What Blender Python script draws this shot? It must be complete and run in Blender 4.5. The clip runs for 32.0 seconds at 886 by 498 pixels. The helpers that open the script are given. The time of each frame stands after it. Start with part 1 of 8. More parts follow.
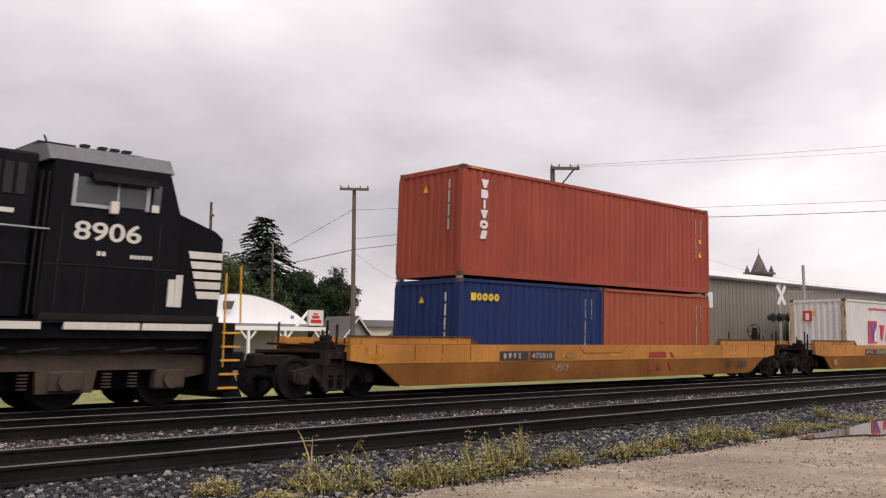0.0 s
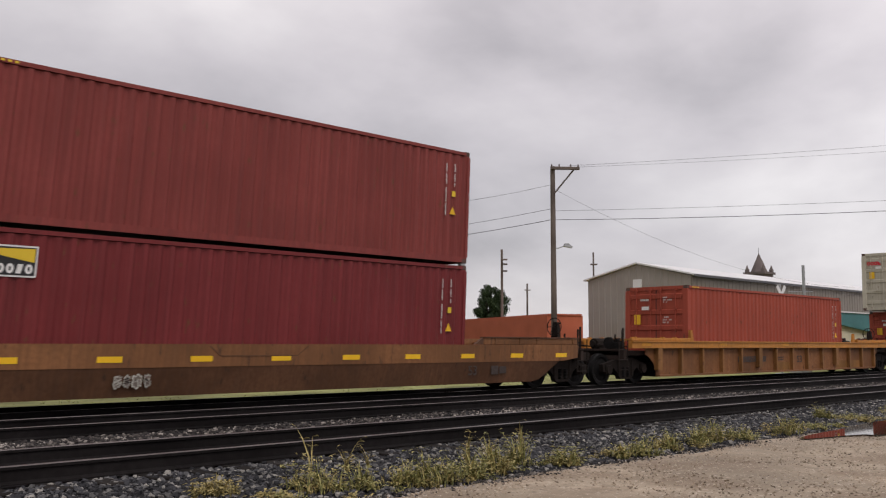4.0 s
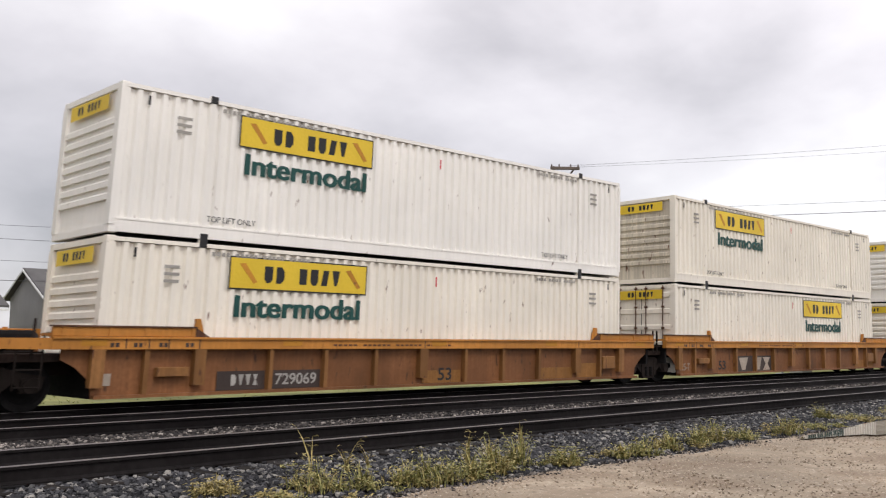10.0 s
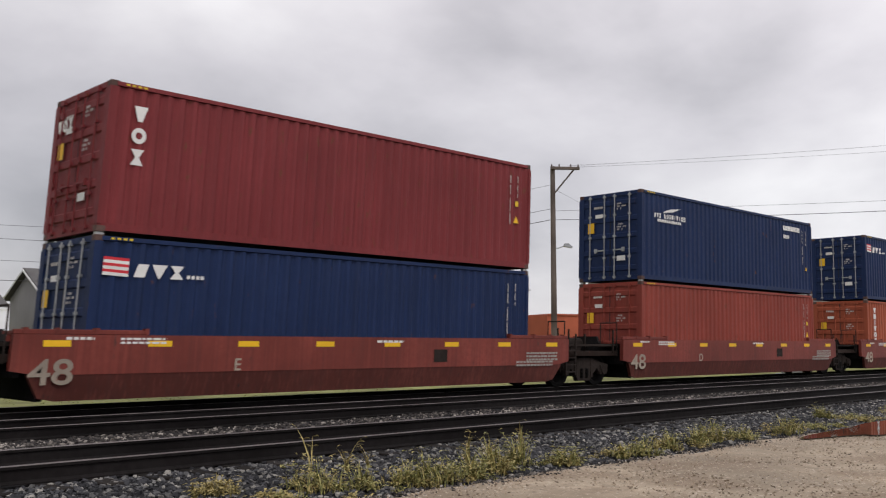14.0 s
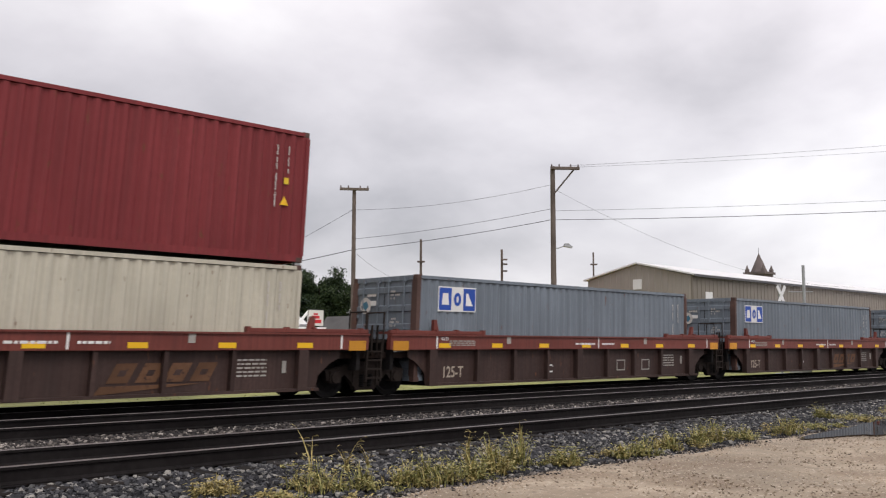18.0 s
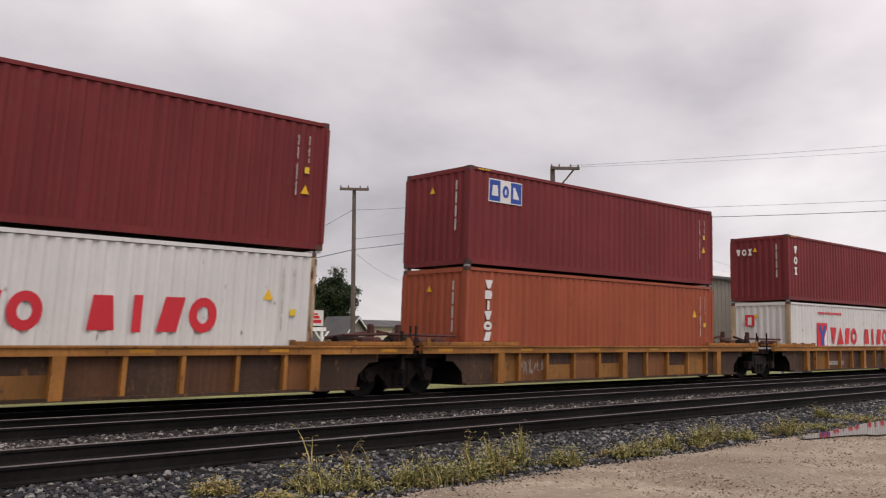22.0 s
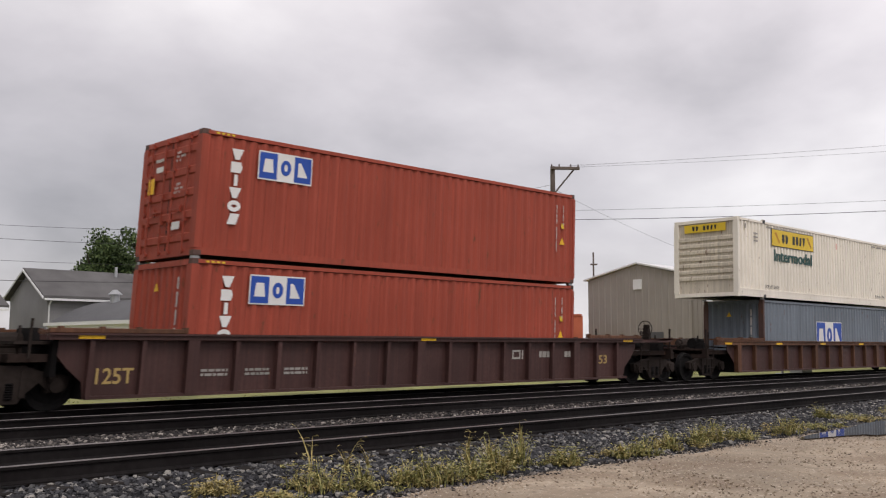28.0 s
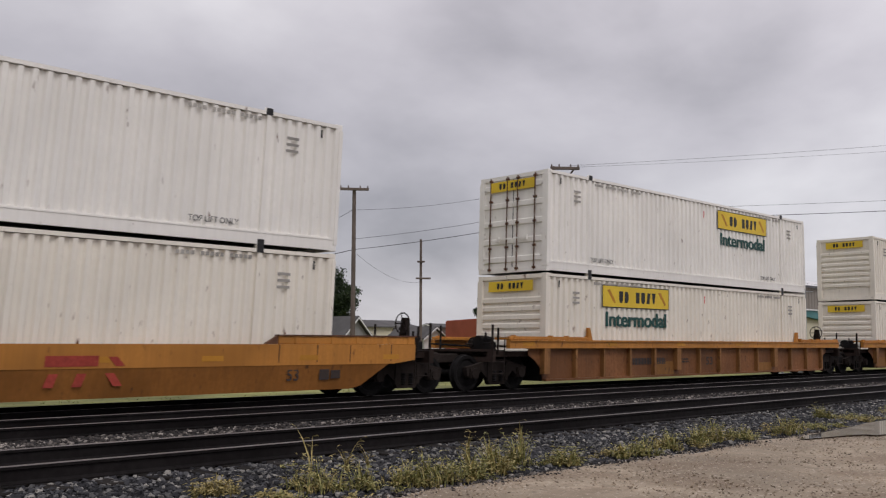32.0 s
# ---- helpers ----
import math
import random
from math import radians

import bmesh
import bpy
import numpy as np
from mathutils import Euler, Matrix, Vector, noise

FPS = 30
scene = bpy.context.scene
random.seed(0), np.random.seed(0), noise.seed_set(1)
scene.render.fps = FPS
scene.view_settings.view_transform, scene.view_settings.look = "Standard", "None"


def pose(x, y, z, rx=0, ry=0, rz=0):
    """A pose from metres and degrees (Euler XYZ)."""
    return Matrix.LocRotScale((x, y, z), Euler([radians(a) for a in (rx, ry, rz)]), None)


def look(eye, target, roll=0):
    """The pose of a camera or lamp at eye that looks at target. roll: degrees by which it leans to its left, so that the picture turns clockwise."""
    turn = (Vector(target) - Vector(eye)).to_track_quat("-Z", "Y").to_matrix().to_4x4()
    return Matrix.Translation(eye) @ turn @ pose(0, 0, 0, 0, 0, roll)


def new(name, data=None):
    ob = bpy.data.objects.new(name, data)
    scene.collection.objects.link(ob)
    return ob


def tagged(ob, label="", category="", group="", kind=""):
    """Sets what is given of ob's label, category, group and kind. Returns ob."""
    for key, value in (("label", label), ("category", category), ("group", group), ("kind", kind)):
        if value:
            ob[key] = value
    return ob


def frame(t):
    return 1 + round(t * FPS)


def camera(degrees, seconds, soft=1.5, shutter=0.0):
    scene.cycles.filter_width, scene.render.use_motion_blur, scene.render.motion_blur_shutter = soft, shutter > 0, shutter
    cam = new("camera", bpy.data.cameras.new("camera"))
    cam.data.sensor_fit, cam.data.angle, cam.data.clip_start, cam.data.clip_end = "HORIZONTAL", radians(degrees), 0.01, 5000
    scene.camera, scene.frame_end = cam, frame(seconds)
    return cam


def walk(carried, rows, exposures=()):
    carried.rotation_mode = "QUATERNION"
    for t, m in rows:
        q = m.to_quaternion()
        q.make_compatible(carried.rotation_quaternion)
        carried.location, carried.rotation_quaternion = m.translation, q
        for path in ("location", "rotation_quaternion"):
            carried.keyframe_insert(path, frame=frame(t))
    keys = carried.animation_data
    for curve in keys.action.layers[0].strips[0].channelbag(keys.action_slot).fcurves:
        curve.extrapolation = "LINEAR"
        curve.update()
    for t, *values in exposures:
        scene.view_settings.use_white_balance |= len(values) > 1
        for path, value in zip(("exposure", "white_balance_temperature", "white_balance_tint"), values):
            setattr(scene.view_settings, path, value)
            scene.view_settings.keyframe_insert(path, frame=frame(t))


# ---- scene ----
cam = camera(50.92, 32.0, soft=1.2, shutter=0.95)
scene.cycles.rolling_shutter_type, scene.cycles.rolling_shutter_duration = "TOP", 0.06

# ---------------------------------------------------------------- camera
EYE = Vector((0.0, 0.0, 1.2))
YAW, PITCH = radians(44.218), radians(5.86)
AHEAD = Vector((math.sin(YAW) * math.cos(PITCH), math.cos(YAW) * math.cos(PITCH), math.sin(PITCH)))
VIEW = look(EYE, EYE + AHEAD, 0.117)
# the clip's camera keeps correcting its exposure as pale and dark boxes pass
EXPOSE = [(0.0, 0.26, 6830, 15.5), (1.0, 0.28, 6764, 14.4), (2.0, 0.00, 6731, 13.8), (3.0, -0.05, 6665, 12.8), (6.0, -0.08, 6599, 11.7), (7.0, 0.17, 6500, 10.0), (8.0, 0.43, 6500, 10.0), (9.0, 0.60, 6500, 10.0), (10.0, 0.38, 6500, 10.0), (11.0, 0.03, 6500, 10.0), (12.0, -0.26, 6380, 11.0), (13.0, -0.40, 6360, 9.5), (14.0, 0.08, 6500, 10.0), (15.0, 0.34, 6566, 11.1), (18.0, 0.30, 6533, 10.6), (19.0, 0.18, 6698, 13.3), (20.0, -0.06, 6830, 15.5), (21.0, -0.12, 6797, 14.9), (22.0, 0.05, 6764, 14.4), (23.0, 0.25, 6665, 12.8), (24.0, 0.20, 6566, 11.1), (25.0, 0.24, 6632, 12.2), (28.0, 0.10, 6599, 11.7), (29.0, 0.13, 6632, 12.2), (30.0, 0.07, 6632, 12.2), (31.0, -0.12, 6430, 12.0), (32.0, -0.24, 6400, 12.5)]
walk(cam, [(0.0, VIEW), (32.0, VIEW)], exposures=EXPOSE)

# ---------------------------------------------------------------- world and sun
SUN_ELEV, SUN_AZ = radians(52), radians(200)


def build_world():
    w = bpy.data.worlds.new("overcast_sky")
    scene.world = w
    w.use_nodes = True
    nt = w.node_tree
    nd, ln = nt.nodes, nt.links
    nd.clear()
    out = nd.new("ShaderNodeOutputWorld")
    bg = nd.new("ShaderNodeBackground")
    add = nd.new("ShaderNodeAddShader")
    sky = nd.new("ShaderNodeTexSky")
    sky.sky_type = "NISHITA"
    sky.sun_disc = False
    sky.sun_elevation, sky.sun_rotation = SUN_ELEV, SUN_AZ
    bgs = nd.new("ShaderNodeBackground")
    bgs.inputs["Strength"].default_value = 0.012
    ln.new(sky.outputs[0], bgs.inputs["Color"])
    tc = nd.new("ShaderNodeTexCoord")
    # cloud deck: the direction is flattened on a high sheet so that clouds stretch towards the horizon
    sep = nd.new("ShaderNodeSeparateXYZ")
    ln.new(tc.outputs["Generated"], sep.inputs[0])
    zc = nd.new("ShaderNodeMath")
    zc.operation = "MAXIMUM"
    ln.new(sep.outputs["Z"], zc.inputs[0])
    zc.inputs[1].default_value = 0.0
    za = nd.new("ShaderNodeMath")
    za.operation = "ADD"
    ln.new(zc.outputs[0], za.inputs[0])
    za.inputs[1].default_value = 0.42
    div = nd.new("ShaderNodeVectorMath")
    div.operation = "DIVIDE"
    comb = nd.new("ShaderNodeCombineXYZ")
    for k in range(3):
        ln.new(za.outputs[0], comb.inputs[k])
    ln.new(tc.outputs["Generated"], div.inputs[0])
    ln.new(comb.outputs[0], div.inputs[1])
    n1 = nd.new("ShaderNodeTexNoise")
    n1.inputs["Scale"].default_value = 1.7
    n1.inputs["Detail"].default_value = 6
    n1.inputs["Roughness"].default_value = 0.5
    n1.inputs["Distortion"].default_value = 0.15
    mp = nd.new("ShaderNodeMapping")
    mp.inputs["Location"].default_value = (3.1, 1.7, 0.0)
    ln.new(div.outputs[0], mp.inputs["Vector"])
    ln.new(mp.outputs[0], n1.inputs["Vector"])
    ramp = nd.new("ShaderNodeValToRGB")
    cr = ramp.color_ramp
    cr.elements[0].position, cr.elements[0].color = 0.28, (0.37, 0.358, 0.375, 1)
    cr.elements[1].position, cr.elements[1].color = 0.70, (0.80, 0.785, 0.79, 1)
    e = cr.elements.new(0.48)
    e.color = (0.58, 0.56, 0.58, 1)
    ln.new(n1.outputs["Fac"], ramp.inputs[0])
    # paler band towards the horizon, brighter overhead
    up = nd.new("ShaderNodeValToRGB")
    ur = up.color_ramp
    ur.elements[0].position, ur.elements[0].color = 0.0, (1.05, 1.05, 1.07, 1)
    ur.elements[1].position, ur.elements[1].color = 0.42, (1.35, 1.33, 1.33, 1)
    e = ur.elements.new(0.15)
    e.color = (0.98, 0.98, 0.99, 1)
    ln.new(zc.outputs[0], up.inputs[0])
    mul = nd.new("ShaderNodeMix")
    mul.data_type, mul.blend_type = "RGBA", "MULTIPLY"
    mul.inputs["Factor"].default_value = 1.0
    ln.new(ramp.outputs[0], mul.inputs[6])
    ln.new(up.outputs[0], mul.inputs[7])
    # the cloud is thinner towards the east
    dot = nd.new("ShaderNodeVectorMath")
    dot.operation = "DOT_PRODUCT"
    ln.new(tc.outputs["Generated"], dot.inputs[0])
    dot.inputs[1].default_value = (0.717, -0.697, 0.0)
    lift = nd.new("ShaderNodeMath")
    lift.operation = "MULTIPLY_ADD"
    ln.new(dot.outputs["Value"], lift.inputs[0])
    lift.inputs[1].default_value, lift.inputs[2].default_value = 0.26, 0.95
    thin = nd.new("ShaderNodeVectorMath")
    thin.operation = "SCALE"
    ln.new(mul.outputs[2], thin.inputs[0])
    ln.new(lift.outputs[0], thin.inputs["Scale"])
    ln.new(thin.outputs[0], bg.inputs["Color"])
    bg.inputs["Strength"].default_value = 1.0
    ln.new(bg.outputs[0], add.inputs[0])
    ln.new(bgs.outputs[0], add.inputs[1])
    ln.new(add.outputs[0], out.inputs["Surface"])


build_world()
sun = new("sun", bpy.data.lights.new("sun", "SUN"))
sun.data.energy, sun.data.angle, sun.data.color = 1.15, radians(25), (1.0, 0.97, 0.93)
sun.matrix_world = look((0, 0, 0), (math.sin(SUN_AZ) * -math.cos(SUN_ELEV), math.cos(SUN_AZ) * -math.cos(SUN_ELEV), -math.sin(SUN_ELEV)))

# ---------------------------------------------------------------- materials
MATS = {}


def mat(name, color, rough=0.6, metal=0.0, vary=0.12, streak=0.0, rust=0.0, rust_color=(0.13, 0.05, 0.025), grain=12.0, bump=0.02, speck=0.0, speck_color=(0.02, 0.02, 0.02), spec=0.3, object_random=0.0):
    """A painted, stained or mineral surface: broad fading, fine grain, runs of dirt and patches of rust."""
    if name in MATS:
        return MATS[name]
    m = bpy.data.materials.new(name)
    m.use_nodes = True
    nt = m.node_tree
    nd, ln = nt.nodes, nt.links
    bs = nd["Principled BSDF"]
    bs.inputs["Metallic"].default_value = metal
    bs.inputs["Specular IOR Level"].default_value = spec
    tc = nd.new("ShaderNodeTexCoord")
    oi = nd.new("ShaderNodeObjectInfo")
    off = nd.new("ShaderNodeVectorMath")
    off.operation = "MULTIPLY_ADD"
    cmb = nd.new("ShaderNodeCombineXYZ")
    for k in range(3):
        ln.new(oi.outputs["Random"], cmb.inputs[k])
    ln.new(cmb.outputs[0], off.inputs[0])
    off.inputs[1].default_value = (37.0, 23.0, 17.0)
    ln.new(tc.outputs["Object"], off.inputs[2])

    def noise_fac(scale, detail, lo, hi, mapping=None):
        n = nd.new("ShaderNodeTexNoise")
        n.inputs["Scale"].default_value = scale
        n.inputs["Detail"].default_value = detail
        src = off.outputs[0]
        if mapping:
            mp = nd.new("ShaderNodeMapping")
            mp.inputs["Scale"].default_value = mapping
            ln.new(src, mp.inputs["Vector"])
            src = mp.outputs[0]
        ln.new(src, n.inputs["Vector"])
        r = nd.new("ShaderNodeMapRange")
        r.inputs["From Min"].default_value, r.inputs["From Max"].default_value = lo, hi
        ln.new(n.outputs["Fac"], r.inputs["Value"])
        return r.outputs[0], n.outputs["Fac"]

    def mix(a, b, fac, mode="MIX"):
        x = nd.new("ShaderNodeMix")
        x.data_type, x.blend_type = "RGBA", mode
        if isinstance(fac, float):
            x.inputs["Factor"].default_value = fac
        else:
            ln.new(fac, x.inputs["Factor"])
        for sock, v in ((x.inputs[6], a), (x.inputs[7], b)):
            if isinstance(v, tuple):
                sock.default_value = (*v[:3], 1)
            else:
                ln.new(v, sock)
        return x.outputs[2]

    def times(fac, k):
        x = nd.new("ShaderNodeMath")
        x.operation = "MULTIPLY"
        ln.new(fac, x.inputs[0])
        x.inputs[1].default_value = k
        return x.outputs[0]

    c = tuple(color)
    dark = tuple(v * (1 - 1.6 * vary) for v in c)
    pale = tuple(min(1, v * (1 + vary) + 0.03 * vary) for v in c)
    f, _ = noise_fac(0.55, 4, 0.3, 0.7)
    col = mix(dark, pale, f)
    g, graw = noise_fac(grain, 5, 0.32, 0.68)
    col = mix(col, tuple(v * (1 - vary) for v in c), times(g, 0.45))
    if streak:
        s, _ = noise_fac(1.0, 5, 0.46, 0.72, (7.0, 7.0, 0.35))
        col = mix(col, tuple(0.35 * v + 0.012 for v in c), times(s, streak))
        s2, _ = noise_fac(1.0, 3, 0.40, 0.66, (17.0, 17.0, 0.10))
        col = mix(col, tuple(0.62 * v for v in c), times(s2, min(0.8, 1.5 * streak)))
        s3, _ = noise_fac(1.3, 3, 0.55, 0.75, (11.0, 11.0, 0.14))
        col = mix(col, tuple(min(1.0, 1.25 * v + 0.01) for v in c), times(s3, streak))
    if rust:
        r1, _ = noise_fac(2.6, 8, 0.70 - 0.16 * rust, 0.80 - 0.14 * rust, (3.0, 3.0, 1.1))
        col = mix(col, rust_color, r1)
    if speck:
        p, _ = noise_fac(55.0, 2, 0.6, 0.7)
        col = mix(col, speck_color, times(p, speck))
    if object_random:
        hsv = nd.new("ShaderNodeHueSaturation")
        mr = nd.new("ShaderNodeMapRange")
        mr.inputs["To Min"].default_value, mr.inputs["To Max"].default_value = 1 - object_random, 1 + object_random
        ln.new(oi.outputs["Random"], mr.inputs["Value"])
        ln.new(mr.outputs[0], hsv.inputs["Value"])
        ln.new(col, hsv.inputs["Color"])
        col = hsv.outputs[0]
    ln.new(col, bs.inputs["Base Color"])
    rr = nd.new("ShaderNodeMapRange")
    rr.inputs["To Min"].default_value, rr.inputs["To Max"].default_value = max(0.05, rough - 0.12), min(1, rough + 0.12)
    ln.new(graw, rr.inputs["Value"])
    ln.new(rr.outputs[0], bs.inputs["Roughness"])
    if bump:
        b = nd.new("ShaderNodeBump")
        b.inputs["Strength"].default_value = 0.35
        b.inputs["Distance"].default_value = bump
        ln.new(graw, b.inputs["Height"])
        ln.new(b.outputs[0], bs.inputs["Normal"])
    MATS[name] = m
    return m


def paint(name, color, rust=0.38, streak=0.3, vary=0.12):
    return mat("paint_" + name, color, rough=0.55, vary=vary, streak=streak, rust=rust, grain=9.0, bump=0.004, spec=0.2)


TRITON = paint("brick_red", (0.36, 0.070, 0.042))
BRICK = paint("weathered_brick", (0.27, 0.053, 0.038))
ORANGE = paint("burnt_orange", (0.37, 0.090, 0.045))
MAROON = paint("maroon", (0.205, 0.031, 0.035))
CRIMSON = paint("crimson", (0.525, 0.035, 0.052))
OXBLOOD = paint("oxblood", (0.185, 0.026, 0.028))
FADEDRED = paint("faded_red", (0.225, 0.044, 0.038))
NAVY = paint("navy", (0.0085, 0.0235, 0.084), rust=0.08)
TEALNAVY = paint("teal_navy", (0.008, 0.033, 0.096), rust=0.1)
DEEPNAVY = paint("deep_navy", (0.013, 0.024, 0.052), rust=0.08)
BLUE = paint("royal_blue", (0.010, 0.028, 0.118), rust=0.08)
GREY = paint("blue_grey", (0.185, 0.215, 0.25), rust=0.22)
GREYGREEN = paint("green_grey", (0.245, 0.26, 0.262), rust=0.22)
BEIGE = paint("beige", (0.52, 0.485, 0.395), rust=0.25, streak=0.22)
DRAB = paint("drab_beige", (0.38, 0.35, 0.275), rust=0.34, streak=0.35)
WHITE = paint("white", (0.87, 0.84, 0.79), rust=0.10, streak=0.06, vary=0.06)
SOOTCREAM = paint("soot_streaked_cream", (0.68, 0.61, 0.50), rust=0.5, streak=0.45, vary=0.16)
CREAM = paint("cream_white", (0.84, 0.785, 0.69), rust=0.2, streak=0.08, vary=0.07)
YMWHITE = paint("chalk_white", (0.68, 0.67, 0.65), rust=0.18, streak=0.1, vary=0.07)
RUSTPOST = paint("rusty_post", (0.56, 0.43, 0.29), rust=0.9, streak=0.5, vary=0.25)
SMEAR = mat("faded_spray_paint", (0.17, 0.135, 0.115), rough=0.7, vary=0.4, rust=0.6, streak=0.3, rust_color=(0.10, 0.04, 0.033))
MARK_WHITE = mat("marking_white", (0.74, 0.73, 0.71), rough=0.6, vary=0.1)
MARK_CODE = mat("marking_worn_white", (0.55, 0.52, 0.49), rough=0.65, vary=0.2)
STENCIL_TAN = mat("stencil_tan", (0.43, 0.30, 0.11), rough=0.65, vary=0.2, rust=0.25)
GEARRUST = mat("rusty_brake_gear", (0.085, 0.030, 0.024), rough=0.75, vary=0.35, rust=0.4, rust_color=(0.04, 0.02, 0.015))
MARK_FADED = mat("marking_sooty_white", (0.40, 0.335, 0.27), rough=0.7, vary=0.3, rust=0.35, rust_color=(0.2, 0.06, 0.04))
MARK_RED = mat("marking_red", (0.62, 0.03, 0.045), rough=0.55, vary=0.1)
MARK_YELLOW = mat("marking_yellow", (0.78, 0.46, 0.02), rough=0.5, vary=0.1)
MARK_GOLD = mat("sign_yellow", (0.72, 0.50, 0.035), rough=0.5, vary=0.1)
MARK_BLUE = mat("marking_blue", (0.018, 0.07, 0.36), rough=0.5, vary=0.08)
MARK_GREEN = mat("marking_green", (0.008, 0.062, 0.054), rough=0.5, vary=0.08)
MARK_BLACK = mat("marking_black", (0.018, 0.018, 0.02), rough=0.5, vary=0.1)
MARK_DIM = mat("marking_faded", (0.36, 0.34, 0.31), rough=0.7, vary=0.25)
MARK_TEAL = mat("marking_teal", (0.05, 0.16, 0.24), rough=0.5, vary=0.1)
YELPATCH = mat("worn_yellow_patch", (0.50, 0.22, 0.02), rough=0.5, vary=0.2, rust=0.4)
GRAFFITI_W = mat("graffiti_white", (0.42, 0.41, 0.36), rough=0.6, vary=0.3, rust=0.45, streak=0.3, rust_color=(0.12, 0.05, 0.04))
GRAFFITI_CREAM = mat("graffiti_cream", (0.40, 0.36, 0.24), rough=0.6, vary=0.3, rust=0.5, rust_color=(0.12, 0.05, 0.04))
GRAFFITI = mat("graffiti_grey", (0.27, 0.25, 0.22), rough=0.6, vary=0.3, rust=0.3)
REFLECT = mat("reflective_yellow", (0.82, 0.48, 0.015), rough=0.4, vary=0.08)
REFLECTOLD = mat("aged_reflector", (0.58, 0.26, 0.02), rough=0.5, vary=0.2, rust=0.4)
GALV = mat("galvanised_steel", (0.42, 0.43, 0.44), rough=0.42, metal=0.7, vary=0.15)
CASTING = mat("casting_steel", (0.10, 0.055, 0.045), rough=0.7, vary=0.3, rust=0.5)
GASKET = mat("black_rubber", (0.02, 0.02, 0.022), rough=0.7)
# running gear and wheels: shade beneath the train is put into their near-black colour
RUNGEAR = mat("running_gear_shaded", (0.0065, 0.005, 0.005), rough=0.9, vary=0.4, rust=0.2, rust_color=(0.022, 0.014, 0.010), spec=0.15)
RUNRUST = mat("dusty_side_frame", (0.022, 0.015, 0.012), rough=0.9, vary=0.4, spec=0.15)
WHEELMAT = mat("wheel_steel_shaded", (0.006, 0.005, 0.005), rough=0.8, vary=0.3, spec=0.15)
HOSE = mat("air_hose", (0.012, 0.012, 0.012), rough=0.6)
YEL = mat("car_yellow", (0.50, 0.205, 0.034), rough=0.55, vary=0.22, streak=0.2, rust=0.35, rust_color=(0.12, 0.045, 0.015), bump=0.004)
# darker, slightly rustier yellow for the side below the sill
YELLOW_LOW = mat("car_yellow_lower_side", (0.285, 0.108, 0.018), rough=0.6, vary=0.3, streak=0.2, rust=0.4, rust_color=(0.08, 0.032, 0.014), bump=0.004)
SILLTAN = mat("car_faded_tan", (0.27, 0.145, 0.046), rough=0.62, vary=0.3, streak=0.25, rust=0.5, rust_color=(0.12, 0.05, 0.018), bump=0.004)
WEBUMBER = mat("car_umber_grime", (0.105, 0.043, 0.017), rough=0.65, vary=0.35, streak=0.3, rust=0.45, rust_color=(0.045, 0.022, 0.012), bump=0.004)
SILLBURNT = mat("car_burnt_brown", (0.20, 0.082, 0.028), rough=0.62, vary=0.32, streak=0.3, rust=0.5, rust_color=(0.08, 0.035, 0.016), bump=0.004)
WORNRED = mat("worn_red_marking", (0.36, 0.045, 0.028), rough=0.6, vary=0.3, rust=0.35, streak=0.3, rust_color=(0.28, 0.11, 0.03))
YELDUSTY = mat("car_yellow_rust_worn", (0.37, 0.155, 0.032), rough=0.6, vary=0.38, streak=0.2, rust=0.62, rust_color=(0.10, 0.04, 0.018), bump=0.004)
DECKBROWN = mat("deck_brown", (0.030, 0.018, 0.014), rough=0.85, vary=0.35, rust=0.3, rust_color=(0.06, 0.028, 0.016), spec=0.15)
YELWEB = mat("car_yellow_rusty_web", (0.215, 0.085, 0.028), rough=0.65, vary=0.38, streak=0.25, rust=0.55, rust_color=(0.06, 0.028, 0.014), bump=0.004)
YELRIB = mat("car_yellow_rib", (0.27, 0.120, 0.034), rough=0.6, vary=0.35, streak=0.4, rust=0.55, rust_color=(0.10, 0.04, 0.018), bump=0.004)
YELPANEL = mat("car_yellow_rubbed", (0.26, 0.115, 0.026), rough=0.65, vary=0.35, streak=0.3, rust=0.6, rust_color=(0.08, 0.042, 0.02), bump=0.004)
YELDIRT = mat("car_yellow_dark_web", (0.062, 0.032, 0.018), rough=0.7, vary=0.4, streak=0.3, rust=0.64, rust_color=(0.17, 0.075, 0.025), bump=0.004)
BROWN = mat("car_mineral_brown", (0.125, 0.040, 0.031), rough=0.65, vary=0.45, streak=0.3, rust=0.6, rust_color=(0.155, 0.098, 0.078), bump=0.004)
REDCAR = mat("car_faded_red", (0.205, 0.037, 0.026), rough=0.55, vary=0.28, streak=0.35, rust=0.3, rust_color=(0.09, 0.03, 0.025), bump=0.004)
REDLOW = mat("car_red_grime", (0.13, 0.032, 0.024), rough=0.6, vary=0.3, streak=0.6, rust=0.3, rust_color=(0.03, 0.02, 0.02), bump=0.004)
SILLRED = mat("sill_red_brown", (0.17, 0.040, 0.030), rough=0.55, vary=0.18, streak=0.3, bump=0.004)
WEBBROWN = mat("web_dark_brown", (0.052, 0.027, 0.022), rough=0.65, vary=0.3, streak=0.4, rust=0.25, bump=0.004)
CNBROWN = mat("car_dark_oxide", (0.070, 0.030, 0.026), rough=0.6, vary=0.28, streak=0.4, rust=0.2, bump=0.004)
RUSTWEB = mat("car_rusty_brown", (0.12, 0.050, 0.024), rough=0.65, vary=0.35, streak=0.5, rust=0.4, bump=0.004)
SWOOSHDIM = mat("rusty_marking", (0.125, 0.058, 0.027), rough=0.7, vary=0.3, rust=0.5, rust_color=(0.05, 0.027, 0.02))
